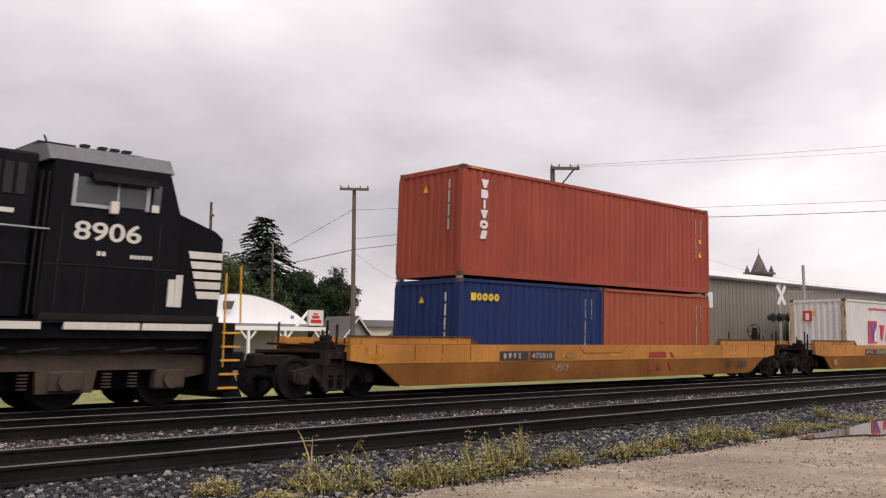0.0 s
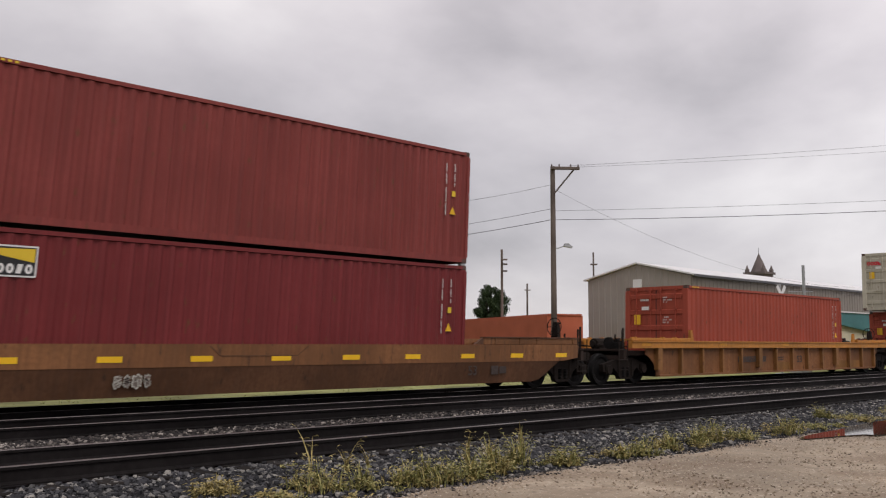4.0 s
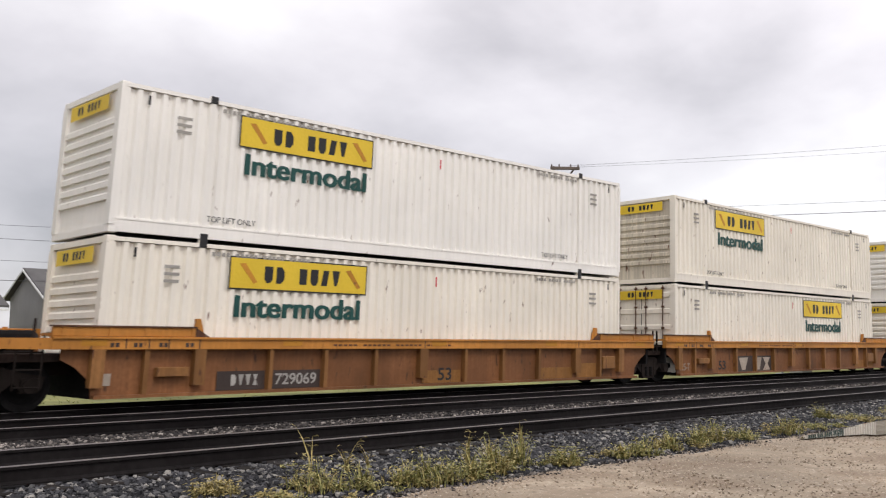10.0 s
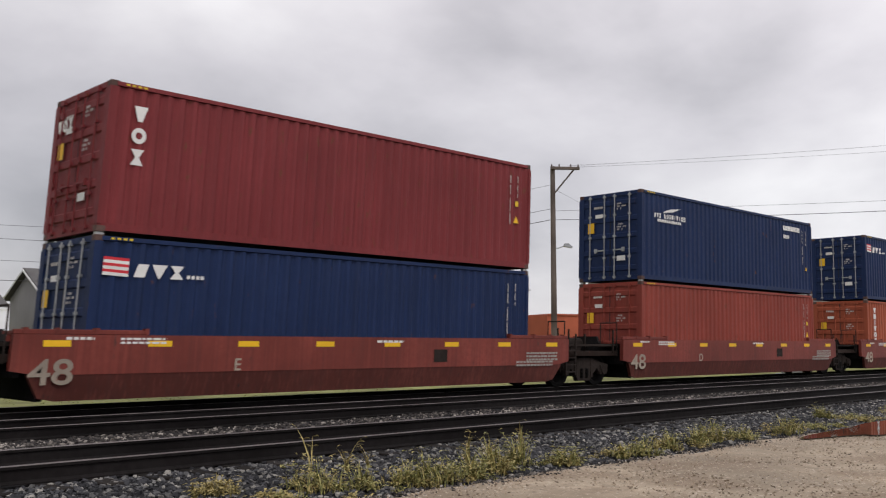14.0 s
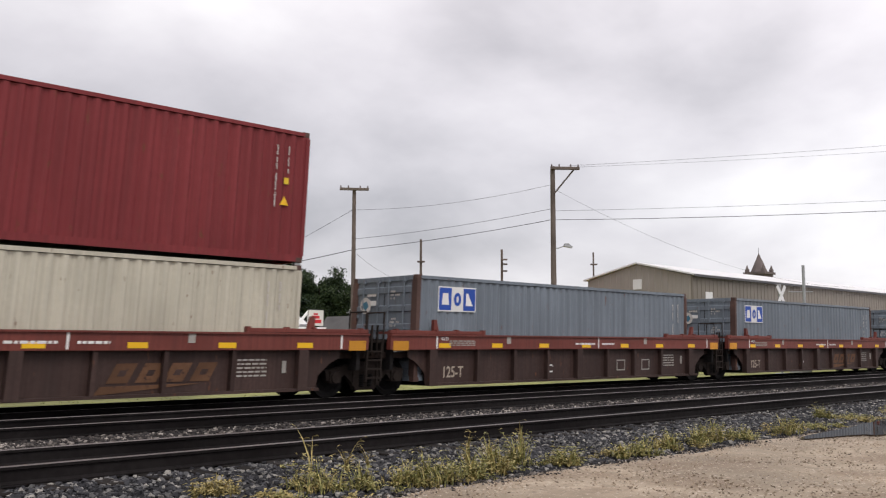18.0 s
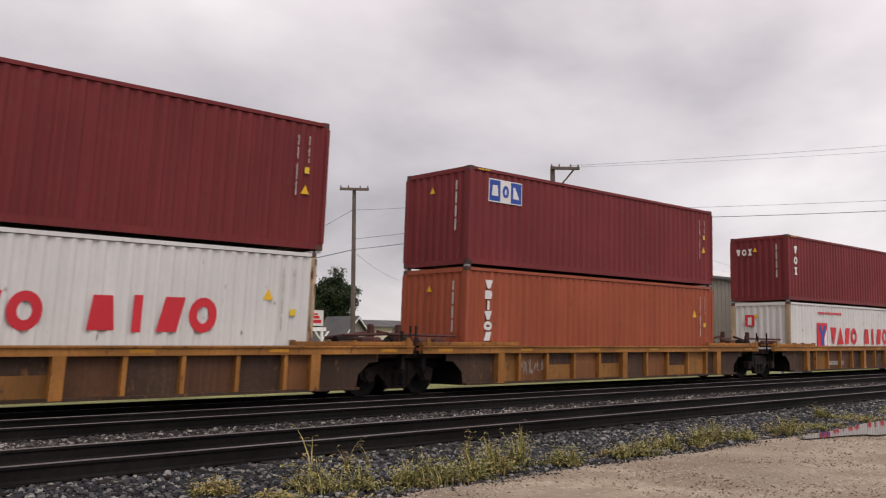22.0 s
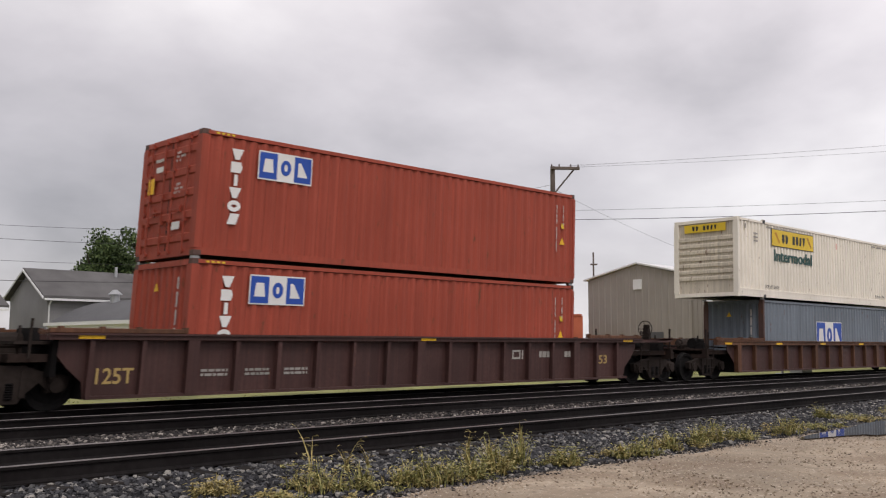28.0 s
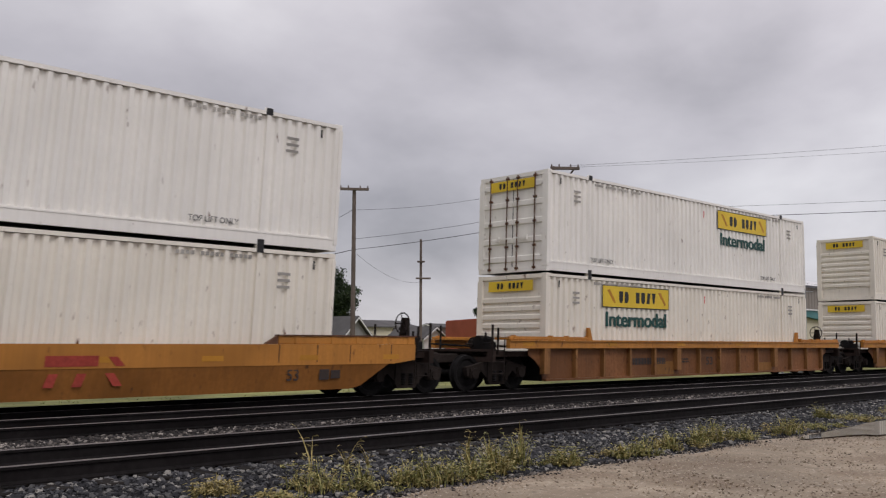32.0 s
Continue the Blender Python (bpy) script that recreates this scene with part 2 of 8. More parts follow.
SWOOSH = mat("faded_tan_marking", (0.30, 0.185, 0.085), rough=0.65, vary=0.25, rust=0.4, streak=0.3)
TTXSIGN = mat("stencil_plate_dark", (0.05, 0.035, 0.03), rough=0.6, vary=0.2)

# ---------------------------------------------------------------- mesh helpers
CACHE = {}


def box(bm, x0, x1, y0, y1, z0, z1, bevel=0.0):
    vs = [bm.verts.new((x, y, z)) for x in (x0, x1) for y in (y0, y1) for z in (z0, z1)]
    fs = [bm.faces.new([vs[i] for i in q]) for q in ((0, 1, 3, 2), (4, 6, 7, 5), (0, 4, 5, 1), (2, 3, 7, 6), (0, 2, 6, 4), (1, 5, 7, 3))]
    if bevel:
        bmesh.ops.bevel(bm, geom=list({e for f in fs for e in f.edges}), offset=bevel, segments=1, affect="EDGES")
    return vs


def rod(bm, a, b, r, n=8, r2=None):
    a, b = Vector(a), Vector(b)
    d = b - a
    q = d.to_track_quat("Z", "Y").to_matrix().to_4x4()
    bmesh.ops.create_cone(bm, cap_ends=True, segments=n, radius1=r, radius2=r if r2 is None else r2, depth=d.length, matrix=Matrix.Translation((a + b) / 2) @ q)


def prism(bm, pts, axis, lo, hi):
    """A polygon drawn in the two other axes, made solid between lo and hi along axis."""
    def at(p, w):
        return {"y": (p[0], w, p[1]), "x": (w, p[0], p[1]), "z": (p[0], p[1], w)}[axis]
    a = [bm.verts.new(at(p, lo)) for p in pts]
    b = [bm.verts.new(at(p, hi)) for p in pts]
    bm.faces.new(a[::-1])
    bm.faces.new(b)
    for i in range(len(pts)):
        j = (i + 1) % len(pts)
        bm.faces.new((a[i], a[j], b[j], b[i]))
    bmesh.ops.recalc_face_normals(bm, faces=bm.faces[:])


def mesh_of(key, fn, smooth=False):
    if key not in CACHE:
        bm = bmesh.new()
        fn(bm)
        bmesh.ops.recalc_face_normals(bm, faces=bm.faces[:])
        me = bpy.data.meshes.new(str(key[0] if isinstance(key, tuple) else key))
        bm.to_mesh(me)
        bm.free()
        me.materials.append(None)
        if smooth:
            me.polygons.foreach_set("use_smooth", [True] * len(me.polygons))
        CACHE[key] = me
    return CACHE[key]


def put(name, me, material, parent=None, m=None, label=""):
    ob = new(name, me)
    if parent:
        ob.parent = parent
    if m is not None:
        ob.matrix_basis = m
    if not me.materials:
        me.materials.append(None)
    s = ob.material_slots[0]
    s.link = "OBJECT"
    s.material = material
    if label:
        ob["label"] = label
    return ob


def piece(name, key, fn, material, parent, m=None, label="", smooth=False):
    return put(name, mesh_of(key, fn, smooth), material, parent, m, label)


def thing(name, label, category, group="", m=None):
    e = new(name)
    e.empty_display_size = 0.3
    if m is not None:
        e.matrix_basis = m
    return tagged(e, label, category, group)


def lettering(text, size, material, parent, m, extrude=0.0015, name="lettering", bold=0.0, width=None):
    """Words or numbers in the built-in font; width: stretch them to that many metres."""
    key = ("text", text, size, bold, width, extrude)
    if key not in CACHE:
        cu = bpy.data.curves.new("lettering", "FONT")
        cu.body, cu.size, cu.extrude, cu.offset = text, size, extrude, min(bold, 0.014 * size)
        ob = bpy.data.objects.new("lettering", cu)
        me = bpy.data.meshes.new_from_object(ob)
        bpy.data.objects.remove(ob)
        me.name = "lettering"
        if width:
            xs = [v.co.x for v in me.vertices]
            me.transform(Matrix.Diagonal((width / (max(xs) - min(xs)), 1, 1, 1)) @ Matrix.Translation((-min(xs), 0, 0)))
        me.materials.clear()
        me.materials.append(None)
        CACHE[key] = me
    return put(name, CACHE[key], material, parent, m)
TRAIN_Y = 17.80
MID_Y = 14.75
NEAR_Y = 10.42
BASE, GAP = 0.31, 0.055

# ---------------------------------------------------------------- markings
def on_side(w):
    return pose(0, -w / 2 - 0.004, 0, 90, 0, 0)


def on_end(l):
    return pose(-l / 2 - 0.012, 0, 0, 90, 0, -90)


def bars(name, rects, material, parent, m, label=""):
    """Flat painted bars (x0, x1, z0, z1) on one face, as one mesh."""
    def fn(bm):
        for x0, x1, z0, z1 in rects:
            box(bm, x0, x1, z0, z1, 0, 0.003)
    ob = piece(name, ("bars", name, tuple(round(v, 3) for r in rects for v in r)), fn, material, parent, m, label)
    if name in ("fine_print", "code_column", "code_strip", "door_print", "stencil_print"):
        ob["kind"] = "stuff"
    return ob


def glyph_rects(x, z, w, h, kind, t):
    if kind == "ring":
        return [(x, x + w, z, z + t), (x, x + w, z + h - t, z + h), (x, x + t, z + t, z + h - t), (x + w - t, x + w, z + t, z + h - t)]
    if kind == "stack":
        return [(x, x + w, z, z + t), (x, x + w, z + h / 2 - t / 2, z + h / 2 + t / 2), (x, x + w, z + h - t, z + h)]
    if kind == "pillars":
        return [(x, x + t, z, z + h), (x + w - t, x + w, z, z + h)]
    if kind == "stem":
        return [(x + w / 2 - t / 2, x + w / 2 + t / 2, z, z + h)]
    return [(x, x + w, z, z + h)]


KINDS = {"r": "ring", "s": "stack", "p": "pillars", "i": "stem", "b": "solid"}
# plain tapered, waisted and rounded blocks in a unit square
SHAPES = {
    "f": [(0.04, 1), (0.96, 1), (0.66, 0.04), (0.34, 0.04)],
    "k": [(0.06, 0.02), (0.80, 0.02), (0.94, 0.5), (0.80, 0.98), (0.06, 0.98)],
    "w": [(0.04, 0.02), (0.72, 0.02), (0.96, 0.98), (0.28, 0.98)],
    "y": [(0.08, 0.04), (0.92, 0.04), (0.80, 0.96), (0.20, 0.96)],
    "v": [(0.0, 1), (1.0, 1), (0.56, 0), (0.44, 0)],
    "^": [(0.0, 0), (1.0, 0), (0.56, 1), (0.44, 1)],
    "z": [(0.06, 0), (0.94, 0), (0.62, 0.5), (0.94, 1), (0.06, 1), (0.38, 0.5)],
    "q": [(0.02, 0), (1.0, 0), (0.30, 1), (0.02, 1)],
    "j": [(0.30, 0), (0.70, 0), (0.94, 0.24), (0.94, 1), (0.06, 1), (0.06, 0.24)],
    "h": [(0.08, 0.02), (0.92, 0.02), (0.92, 0.98), (0.08, 0.98)],
    "d": [(0.06, 0), (0.62, 0), (0.94, 0.28), (0.94, 0.72), (0.62, 1), (0.06, 1)],
}


def wordmark(pattern, x, z, w, h, gap, material, parent, m, t=0.06, down=False, name="letter_block"):
    """A row or column of plain blocks, one part for each letter's place."""
    for k, c in enumerate(pattern):
        if c == " ":
            continue
        px, pz = (x, z - k * (h + gap)) if down else (x + k * (w + gap), z)
        if c == "o":
            oval(name, px + w / 2, pz + h / 2, w / 2, h / 2, t, material, parent, m)
        elif c in SHAPES:
            flat(name, [(px + w * a, pz + h * b) for a, b in SHAPES[c]], material, parent, m)
        else:
            bars(name, glyph_rects(px, pz, w, h, KINDS[c], t), material, parent, m)


def oval(name, x, z, rx, rz, t, material, parent, m, n=20):
    def fn(bm):
        a = [(math.cos(2 * math.pi * k / n), math.sin(2 * math.pi * k / n)) for k in range(n)]
        lo = [[bm.verts.new((x + (rx - d) * c, z + (rz - d) * q, h)) for c, q in a] for d, h in ((0, 0.0), (0, 0.003), (t, 0.003), (t, 0.0))]
        for r in range(4):
            for k in range(n):
                bm.faces.new((lo[r][k], lo[r][(k + 1) % n], lo[(r + 1) % 4][(k + 1) % n], lo[(r + 1) % 4][k]))
    return piece(name, ("oval", round(x, 3), round(z, 3), round(rx, 3), round(rz, 3), t), fn, material, parent, m)


def flat(name, pts, material, parent, m, label=""):
    key = ("flat", name, tuple(round(v, 3) for p in pts for v in p))
    return piece(name, key, lambda bm: prism(bm, pts, "z", 0.0, 0.003), material, parent, m, label)


def disc(name, x, z, r, r_in, material, parent, m, lift=0.0, n=24):
    def fn(bm):
        pts = [(math.cos(2 * math.pi * k / n), math.sin(2 * math.pi * k / n)) for k in range(n)]
        if r_in <= 0:
            prism(bm, [(x + r * a, z + r * b) for a, b in pts], "z", lift, lift + 0.003)
            return
        ring = [[bm.verts.new((x + q * a, z + q * b, h)) for a, b in pts] for q, h in ((r_in, lift), (r, lift), (r, lift + 0.003), (r_in, lift + 0.003))]
        for u, v in zip(ring, ring[1:] + ring[:1]):
            for k in range(n):
                bm.faces.new((u[k], u[(k + 1) % n], v[(k + 1) % n], v[k]))
    return piece(name, ("disc", round(x, 3), round(z, 3), r, r_in, lift), fn, material, parent, m)


def code_columns(c, L, H, W, warn="red"):
    """White columns of small unreadable code by the right-hand post, with a warning triangle and a plate."""
    m = on_side(W)
    rects = []
    for k in range(30):
        if k not in (5, 12, 13, 22):
            d = 0.008 * ((7 * k) % 3)
            rects.append((L / 2 - 0.84 + d, L / 2 - 0.802, H - 0.42 - 0.045 * k, H - 0.385 - 0.045 * k + d / 2))
    for k in range(12):
        if k % 5 != 4:
            rects.append((L / 2 - 0.54 + 0.006 * (k % 3), L / 2 - 0.505, H - 0.42 - 0.05 * k, H - 0.378 - 0.05 * k))
    bars("code_column", rects, MARK_CODE, c, m)
    z = H * 0.42
    if warn == "pale":
        flat("warning_triangle", [(L / 2 - 1.32, z + 0.60), (L / 2 - 1.06, z + 0.60), (L / 2 - 1.19, z + 0.84)], MARK_YELLOW, c, m)
        bars("yellow_plate", [(L / 2 - 0.62, L / 2 - 0.47, z + 0.28, z + 0.42)], MARK_GOLD, c, m)
    elif warn == "blue":
        flat("warning_triangle", [(L / 2 - 0.60, z - 0.30), (L / 2 - 0.44, z - 0.30), (L / 2 - 0.52, z - 0.15)], MARK_YELLOW, c, m)
        bars("hazard_dashes", [(-L / 2 + 0.30 + 0.12 * k, -L / 2 + 0.37 + 0.12 * k, H - 0.08, H - 0.04) for k in range(4)], MARK_GOLD, c, m @ pose(0, 0, 0.014))
    elif warn == "red":
        flat("warning_triangle", [(L / 2 - 0.68, z), (L / 2 - 0.46, z), (L / 2 - 0.57, z + 0.20)], MARK_YELLOW, c, m)
        bars("yellow_plate", [(L / 2 - 0.61, L / 2 - 0.49, z + 0.46, z + 0.60)], MARK_GOLD, c, m)
        bars("hazard_dashes", [(-L / 2 + 0.30 + 0.12 * k, -L / 2 + 0.37 + 0.12 * k, H - 0.08, H - 0.04) for k in range(4)], MARK_GOLD, c, m @ pose(0, 0, 0.014))


def m_column(c, L, H, W):
    wordmark("fkifow", -L / 2 + 0.68, H - 0.56, 0.31, 0.235, 0.035, MARK_WHITE, c, on_side(W), t=0.085, down=True)


def m_tri_panel(c, L, H, W, x=0.75, z=None, w=1.28, h=0.56):
    z = H - 0.29 - h if z is None else z
    m = on_side(W)
    x = -L / 2 + x
    a = w / 3
    bars("panel_edge", [(x - 0.03, x + w + 0.03, z - 0.03, z + h + 0.03)], MARK_WHITE, c, m)
    m2 = m @ pose(0, 0, 0.004)
    bars("blue_panel", [(x, x + a, z, z + h)], MARK_BLUE, c, m2)
    bars("blue_panel", [(x + 2 * a, x + w, z, z + h)], MARK_BLUE, c, m2)
    m3 = m @ pose(0, 0, 0.008)
    wordmark("y", x + 0.14 * a, z + 0.22 * h, 0.72 * a, 0.56 * h, 0.1, MARK_WHITE, c, m3, t=0.26 * a)
    wordmark("o", x + 1.2 * a, z + 0.2 * h, 0.6 * a, 0.6 * h, 0.1, MARK_BLUE, c, m3, t=0.2 * a)
    wordmark("q", x + 2.2 * a, z + 0.22 * h, 0.6 * a, 0.56 * h, 0.1, MARK_WHITE, c, m3)


def m_emblem(c, L, H, W):
    m = on_side(W)
    x, z = -L / 2 + (4.88 if L > 13 else 4.13), (1.5 if L > 13 else 1.37)
    disc("emblem_ground", x, z, 0.50, 0.0, MARK_CODE, c, m)
    disc("emblem_ring", x, z, 0.47, 0.37, MARK_RED, c, m, lift=0.004)
    flat("emblem_fill", [(x - 0.52, z + 0.30), (x - 0.20, z + 0.10), (x - 0.12, z - 0.38), (x + 0.10, z - 0.40), (x + 0.02, z - 0.05), (x + 0.14, z + 0.30), (x - 0.20, z + 0.44), (x - 0.52, z + 0.46)], MARK_GREEN, c, m @ pose(0, 0, 0.008))
    flat("emblem_cloud", [(x + 0.06, z - 0.28), (x + 0.28, z - 0.20), (x + 0.30, z + 0.12), (x + 0.18, z + 0.26), (x + 0.10, z - 0.02)], MARK_TEAL, c, m @ pose(0, 0, 0.008))
    wordmark("yoq", x + 0.80, z - 0.31, 0.62, 0.60, 0.40, MARK_WHITE, c, m, t=0.17)


def m_big_red(c, L, H, W):
    m = on_side(W)
    k = 1.0 if L > 7 else 0.60
    x, z = -L / 2 + (2.46 if L > 7 else 0.55), (0.98 if H > 2.7 else 0.80) if L > 7 else 1.14
    bars("red_square", [(x, x + 0.95 * k, z, z + 1.0 * k)], MARK_RED, c, m)
    if L > 7:
        e = on_end(L) @ pose(0, 0, 0.012)
        bars("red_square", [(-0.62, -0.22, H - 0.95, H - 0.50)], MARK_RED, c, e)
        bars("square_emblem", [(-0.50, -0.34, H - 0.90, H - 0.60)], MARK_WHITE, c, e @ pose(0, 0, 0.004))
    m2 = m @ pose(0, 0, 0.004)
    pts = [(0.1, 0.9), (0.3, 0.9), (0.48, 0.62), (0.66, 0.9), (0.86, 0.9), (0.60, 0.45), (0.60, 0.08), (0.36, 0.08), (0.36, 0.45)]
    flat("square_emblem", [(x + a * k, z + b * k) for a, b in pts], MARK_BLUE, c, m2)
    flat("square_wedge", [(x + 0.62 * k, z + 0.08 * k), (x + 0.9 * k, z + 0.08 * k), (x + 0.9 * k, z + 0.75 * k), (x + 0.63 * k, z + 0.4 * k)], MARK_WHITE, c, m2)
    wordmark("v^wo yiwo", x + 1.22 * k, z + 0.13 * k, 0.62 * k, 0.70 * k, 0.07 * k, MARK_RED, c, m, t=0.18 * k)
    bars("fine_print", [(x + 0.1 + 0.21 * q, x + 0.25 + 0.21 * q, H - 0.43, H - 0.34) for q in range(11 if L > 7 else 4)], MARK_RED, c, m)


def m_orange_red(c, L, H, W):
    x = -L / 2 + (1.71 if L > 13 else 1.05)
    wordmark("oooq", x, H - 0.84 if L > 13 else H - 0.60, 0.37, 0.42, 0.0, MARK_RED, c, on_side(W), t=0.12)
    wordmark("oooq", -0.95, H - 0.62, 0.17, 0.18, 0.0, MARK_RED, c, on_end(L) @ pose(0, 0, 0.03), t=0.05)


def m_flag(c, L, H, W):
    m = on_side(W)
    big = L < 13
    k = 1.0 if big else 0.9
    x, z = -L / 2 + (0.2 if big else 1.12), (H - 0.74 if big else 0.72)
    for q in range(3):
        flat("flag_stripe", [(x, z + 0.115 * q), (x + 0.5 * k, z + 0.115 * q - 0.02), (x + 0.5 * k, z + 0.115 * q + 0.04), (x, z + 0.115 * q + 0.06)], MARK_WHITE, c, m)
        flat("flag_stripe", [(x, z + 0.115 * q + 0.06), (x + 0.5 * k, z + 0.115 * q + 0.04), (x + 0.5 * k, z + 0.115 * q + 0.095), (x, z + 0.115 * q + 0.115)], MARK_RED, c, m)
    wordmark("wvz", x + 0.6 * k, z - 0.02, 0.32 * k, 0.26, 0.05, MARK_WHITE, c, m, t=0.1)
    bars("fine_print", [(x + 1.72 + 0.1 * q, x + 1.79 + 0.1 * q, z, z + 0.07) for q in range(4)], MARK_WHITE, c, m)


def m_wing(c, L, H, W):
    m = on_side(W)
    big = L > 13
    k = 1.0 if big else 0.5
    x, z = -L / 2 + (4.94 if big else 0.75), (1.25 if big else 2.05)
    for q in range(4):
        a = x + (0.9 + 0.32 * q) * k
        flat("wing_feather", [(a, z + (0.34 + 0.03 * q) * k), (a + 0.9 * k, z + (0.52 + 0.06 * q) * k), (a + 1.25 * k, z + (0.74 + 0.03 * q) * k), (a + 0.35 * k, z + (0.52 + 0.04 * q) * k)], MARK_WHITE, c, m)
    wordmark("wvz qoojifios", x - 0.1 * k, z, 0.24 * k, 0.30 * k, 0.055 * k, MARK_WHITE, c, m, t=0.07 * k)
    bars("fine_print", [(x + 0.3 * k + 0.22 * k * q, x + 0.46 * k + 0.22 * k * q, z - 0.26 * k, z - 0.08 * k) for q in range(13)], MARK_WHITE, c, m)
    bars("code_strip", [(L / 2 - 2.45 + 0.13 * q, L / 2 - 2.34 + 0.13 * q, H - 0.48, H - 0.30) for q in range(11)], MARK_WHITE, c, m)
    bars("code_strip", [(L / 2 - 2.45 + 0.13 * q, L / 2 - 2.34 + 0.13 * q, H - 0.80, H - 0.66) for q in range(4)], MARK_WHITE, c, m)


def m_yellow_word(c, L, H, W):
    big = L > 13
    x, z, w, h = (-L / 2 + 1.1, 2.32, 0.27, 0.28) if big else (-L / 2 + 0.43, 2.02, 0.19, 0.20)
    wordmark("soooo", x, z, w, h, 0.03, MARK_GOLD, c, on_side(W), t=0.34 * w)
    if big:
        bars("fine_print", [(x + 0.1 + 0.16 * q, x + 0.22 + 0.16 * q, z - 0.2, z - 0.1) for q in range(8)], MARK_RED, c, on_side(W))


def m_white_word(c, L, H, W):
    wordmark("o^i", -L / 2 + 0.53, H - 0.97, 0.32, 0.48, 0.02, MARK_WHITE, c, on_side(W), t=0.1)


def m_small_column(c, L, H, W):
    wordmark("foz", -L / 2 + 0.50, H - 0.74, 0.30, 0.31, 0.11, MARK_WHITE, c, on_side(W), t=0.085, down=True)
    wordmark("foz", -0.95, H - 0.75, 0.20, 0.26, 0.05, MARK_WHITE, c, on_end(L) @ pose(0, 0, 0.03), t=0.06)


def m_horse(c, L, H, W):
    m = on_side(W)
    x, z = -L / 2 + 0.26, 1.75
    wordmark("okowos", x, z, 0.38, 0.33, 0.06, MARK_WHITE, c, m, t=0.1)
    disc("emblem", x + 0.34, z + 0.56, 0.16, 0.07, MARK_WHITE, c, m)
    flat("emblem_body", [(x + 0.42, z + 0.42), (x + 0.85, z + 0.5), (x + 0.98, z + 0.75), (x + 0.8, z + 0.66), (x + 0.7, z + 0.82), (x + 0.55, z + 0.66)], MARK_WHITE, c, m)
    flat("emblem_tail", [(x + 0.1, z + 0.48), (x + 0.3, z + 0.40), (x + 0.9, z + 0.40), (x + 0.9, z + 0.44), (x + 0.3, z + 0.46)], MARK_WHITE, c, m)
    wordmark("okowos", -0.85, H - 0.46, 0.18, 0.16, 0.06, MARK_WHITE, c, on_end(L), t=0.05)


def m_beacon(c, L, H, W):
    m = on_side(W)
    x, z = -L / 2 + 0.25, 2.03
    bars("sign_panel", [(x, x + 1.2, z, z + 0.55)], MARK_WHITE, c, m)
    bars("sign_field", [(x + 0.03, x + 1.17, z + 0.03, z + 0.52)], MARK_BLACK, c, m @ pose(0, 0, 0.004))
    m2 = m @ pose(0, 0, 0.008)
    flat("sign_beam", [(x + 0.25, z + 0.42), (x + 1.15, z + 0.26), (x + 1.15, z + 0.50), (x + 0.3, z + 0.48)], MARK_GOLD, c, m2)
    wordmark("dooowo", x + 0.2, z + 0.06, 0.13, 0.17, 0.03, MARK_WHITE, c, m2, t=0.045)
    wordmark("i", x + 0.06, z + 0.08, 0.1, 0.36, 0.03, MARK_WHITE, c, m2, t=0.06)


def m_small_panel(c, L, H, W):
    m = on_side(W)
    x, z = -L / 2 + 0.8, H - 0.72
    bars("white_panel", [(x, x + 0.34, z, z + 0.42)], MARK_WHITE, c, m)
    flat("panel_block", [(x + 0.05, z + 0.05), (x + 0.29, z + 0.05), (x + 0.29, z + 0.37), (x + 0.17, z + 0.30), (x + 0.05, z + 0.18)], MARK_BLACK, c, m @ pose(0, 0, 0.004))
    bars("yellow_plate", [(-0.92, -0.68, H - 0.7, H - 0.35)], MARK_YELLOW, c, on_end(L) @ pose(0, 0, 0.03))


def m_word_and_panel(c, L, H, W):
    m = on_side(W)
    x = -L / 2 + 0.3
    wordmark("fooho", x, H - 0.62, 0.22, 0.24, 0.04, MARK_GOLD, c, m, t=0.07)
    m_tri_panel(c, L, H, W, x=0.5, z=H - 1.3, w=0.8, h=0.5)


def m_white_blue_square(c, L, H, W):
    m = on_side(W)
    x, z = -L / 2 + 0.55, H - 0.85
    bars("blue_panel", [(x, x + 0.55, z, z + 0.55)], MARK_BLUE, c, m)
    disc("ring", x + 0.27, z + 0.27, 0.2, 0.1, MARK_WHITE, c, m, lift=0.004)


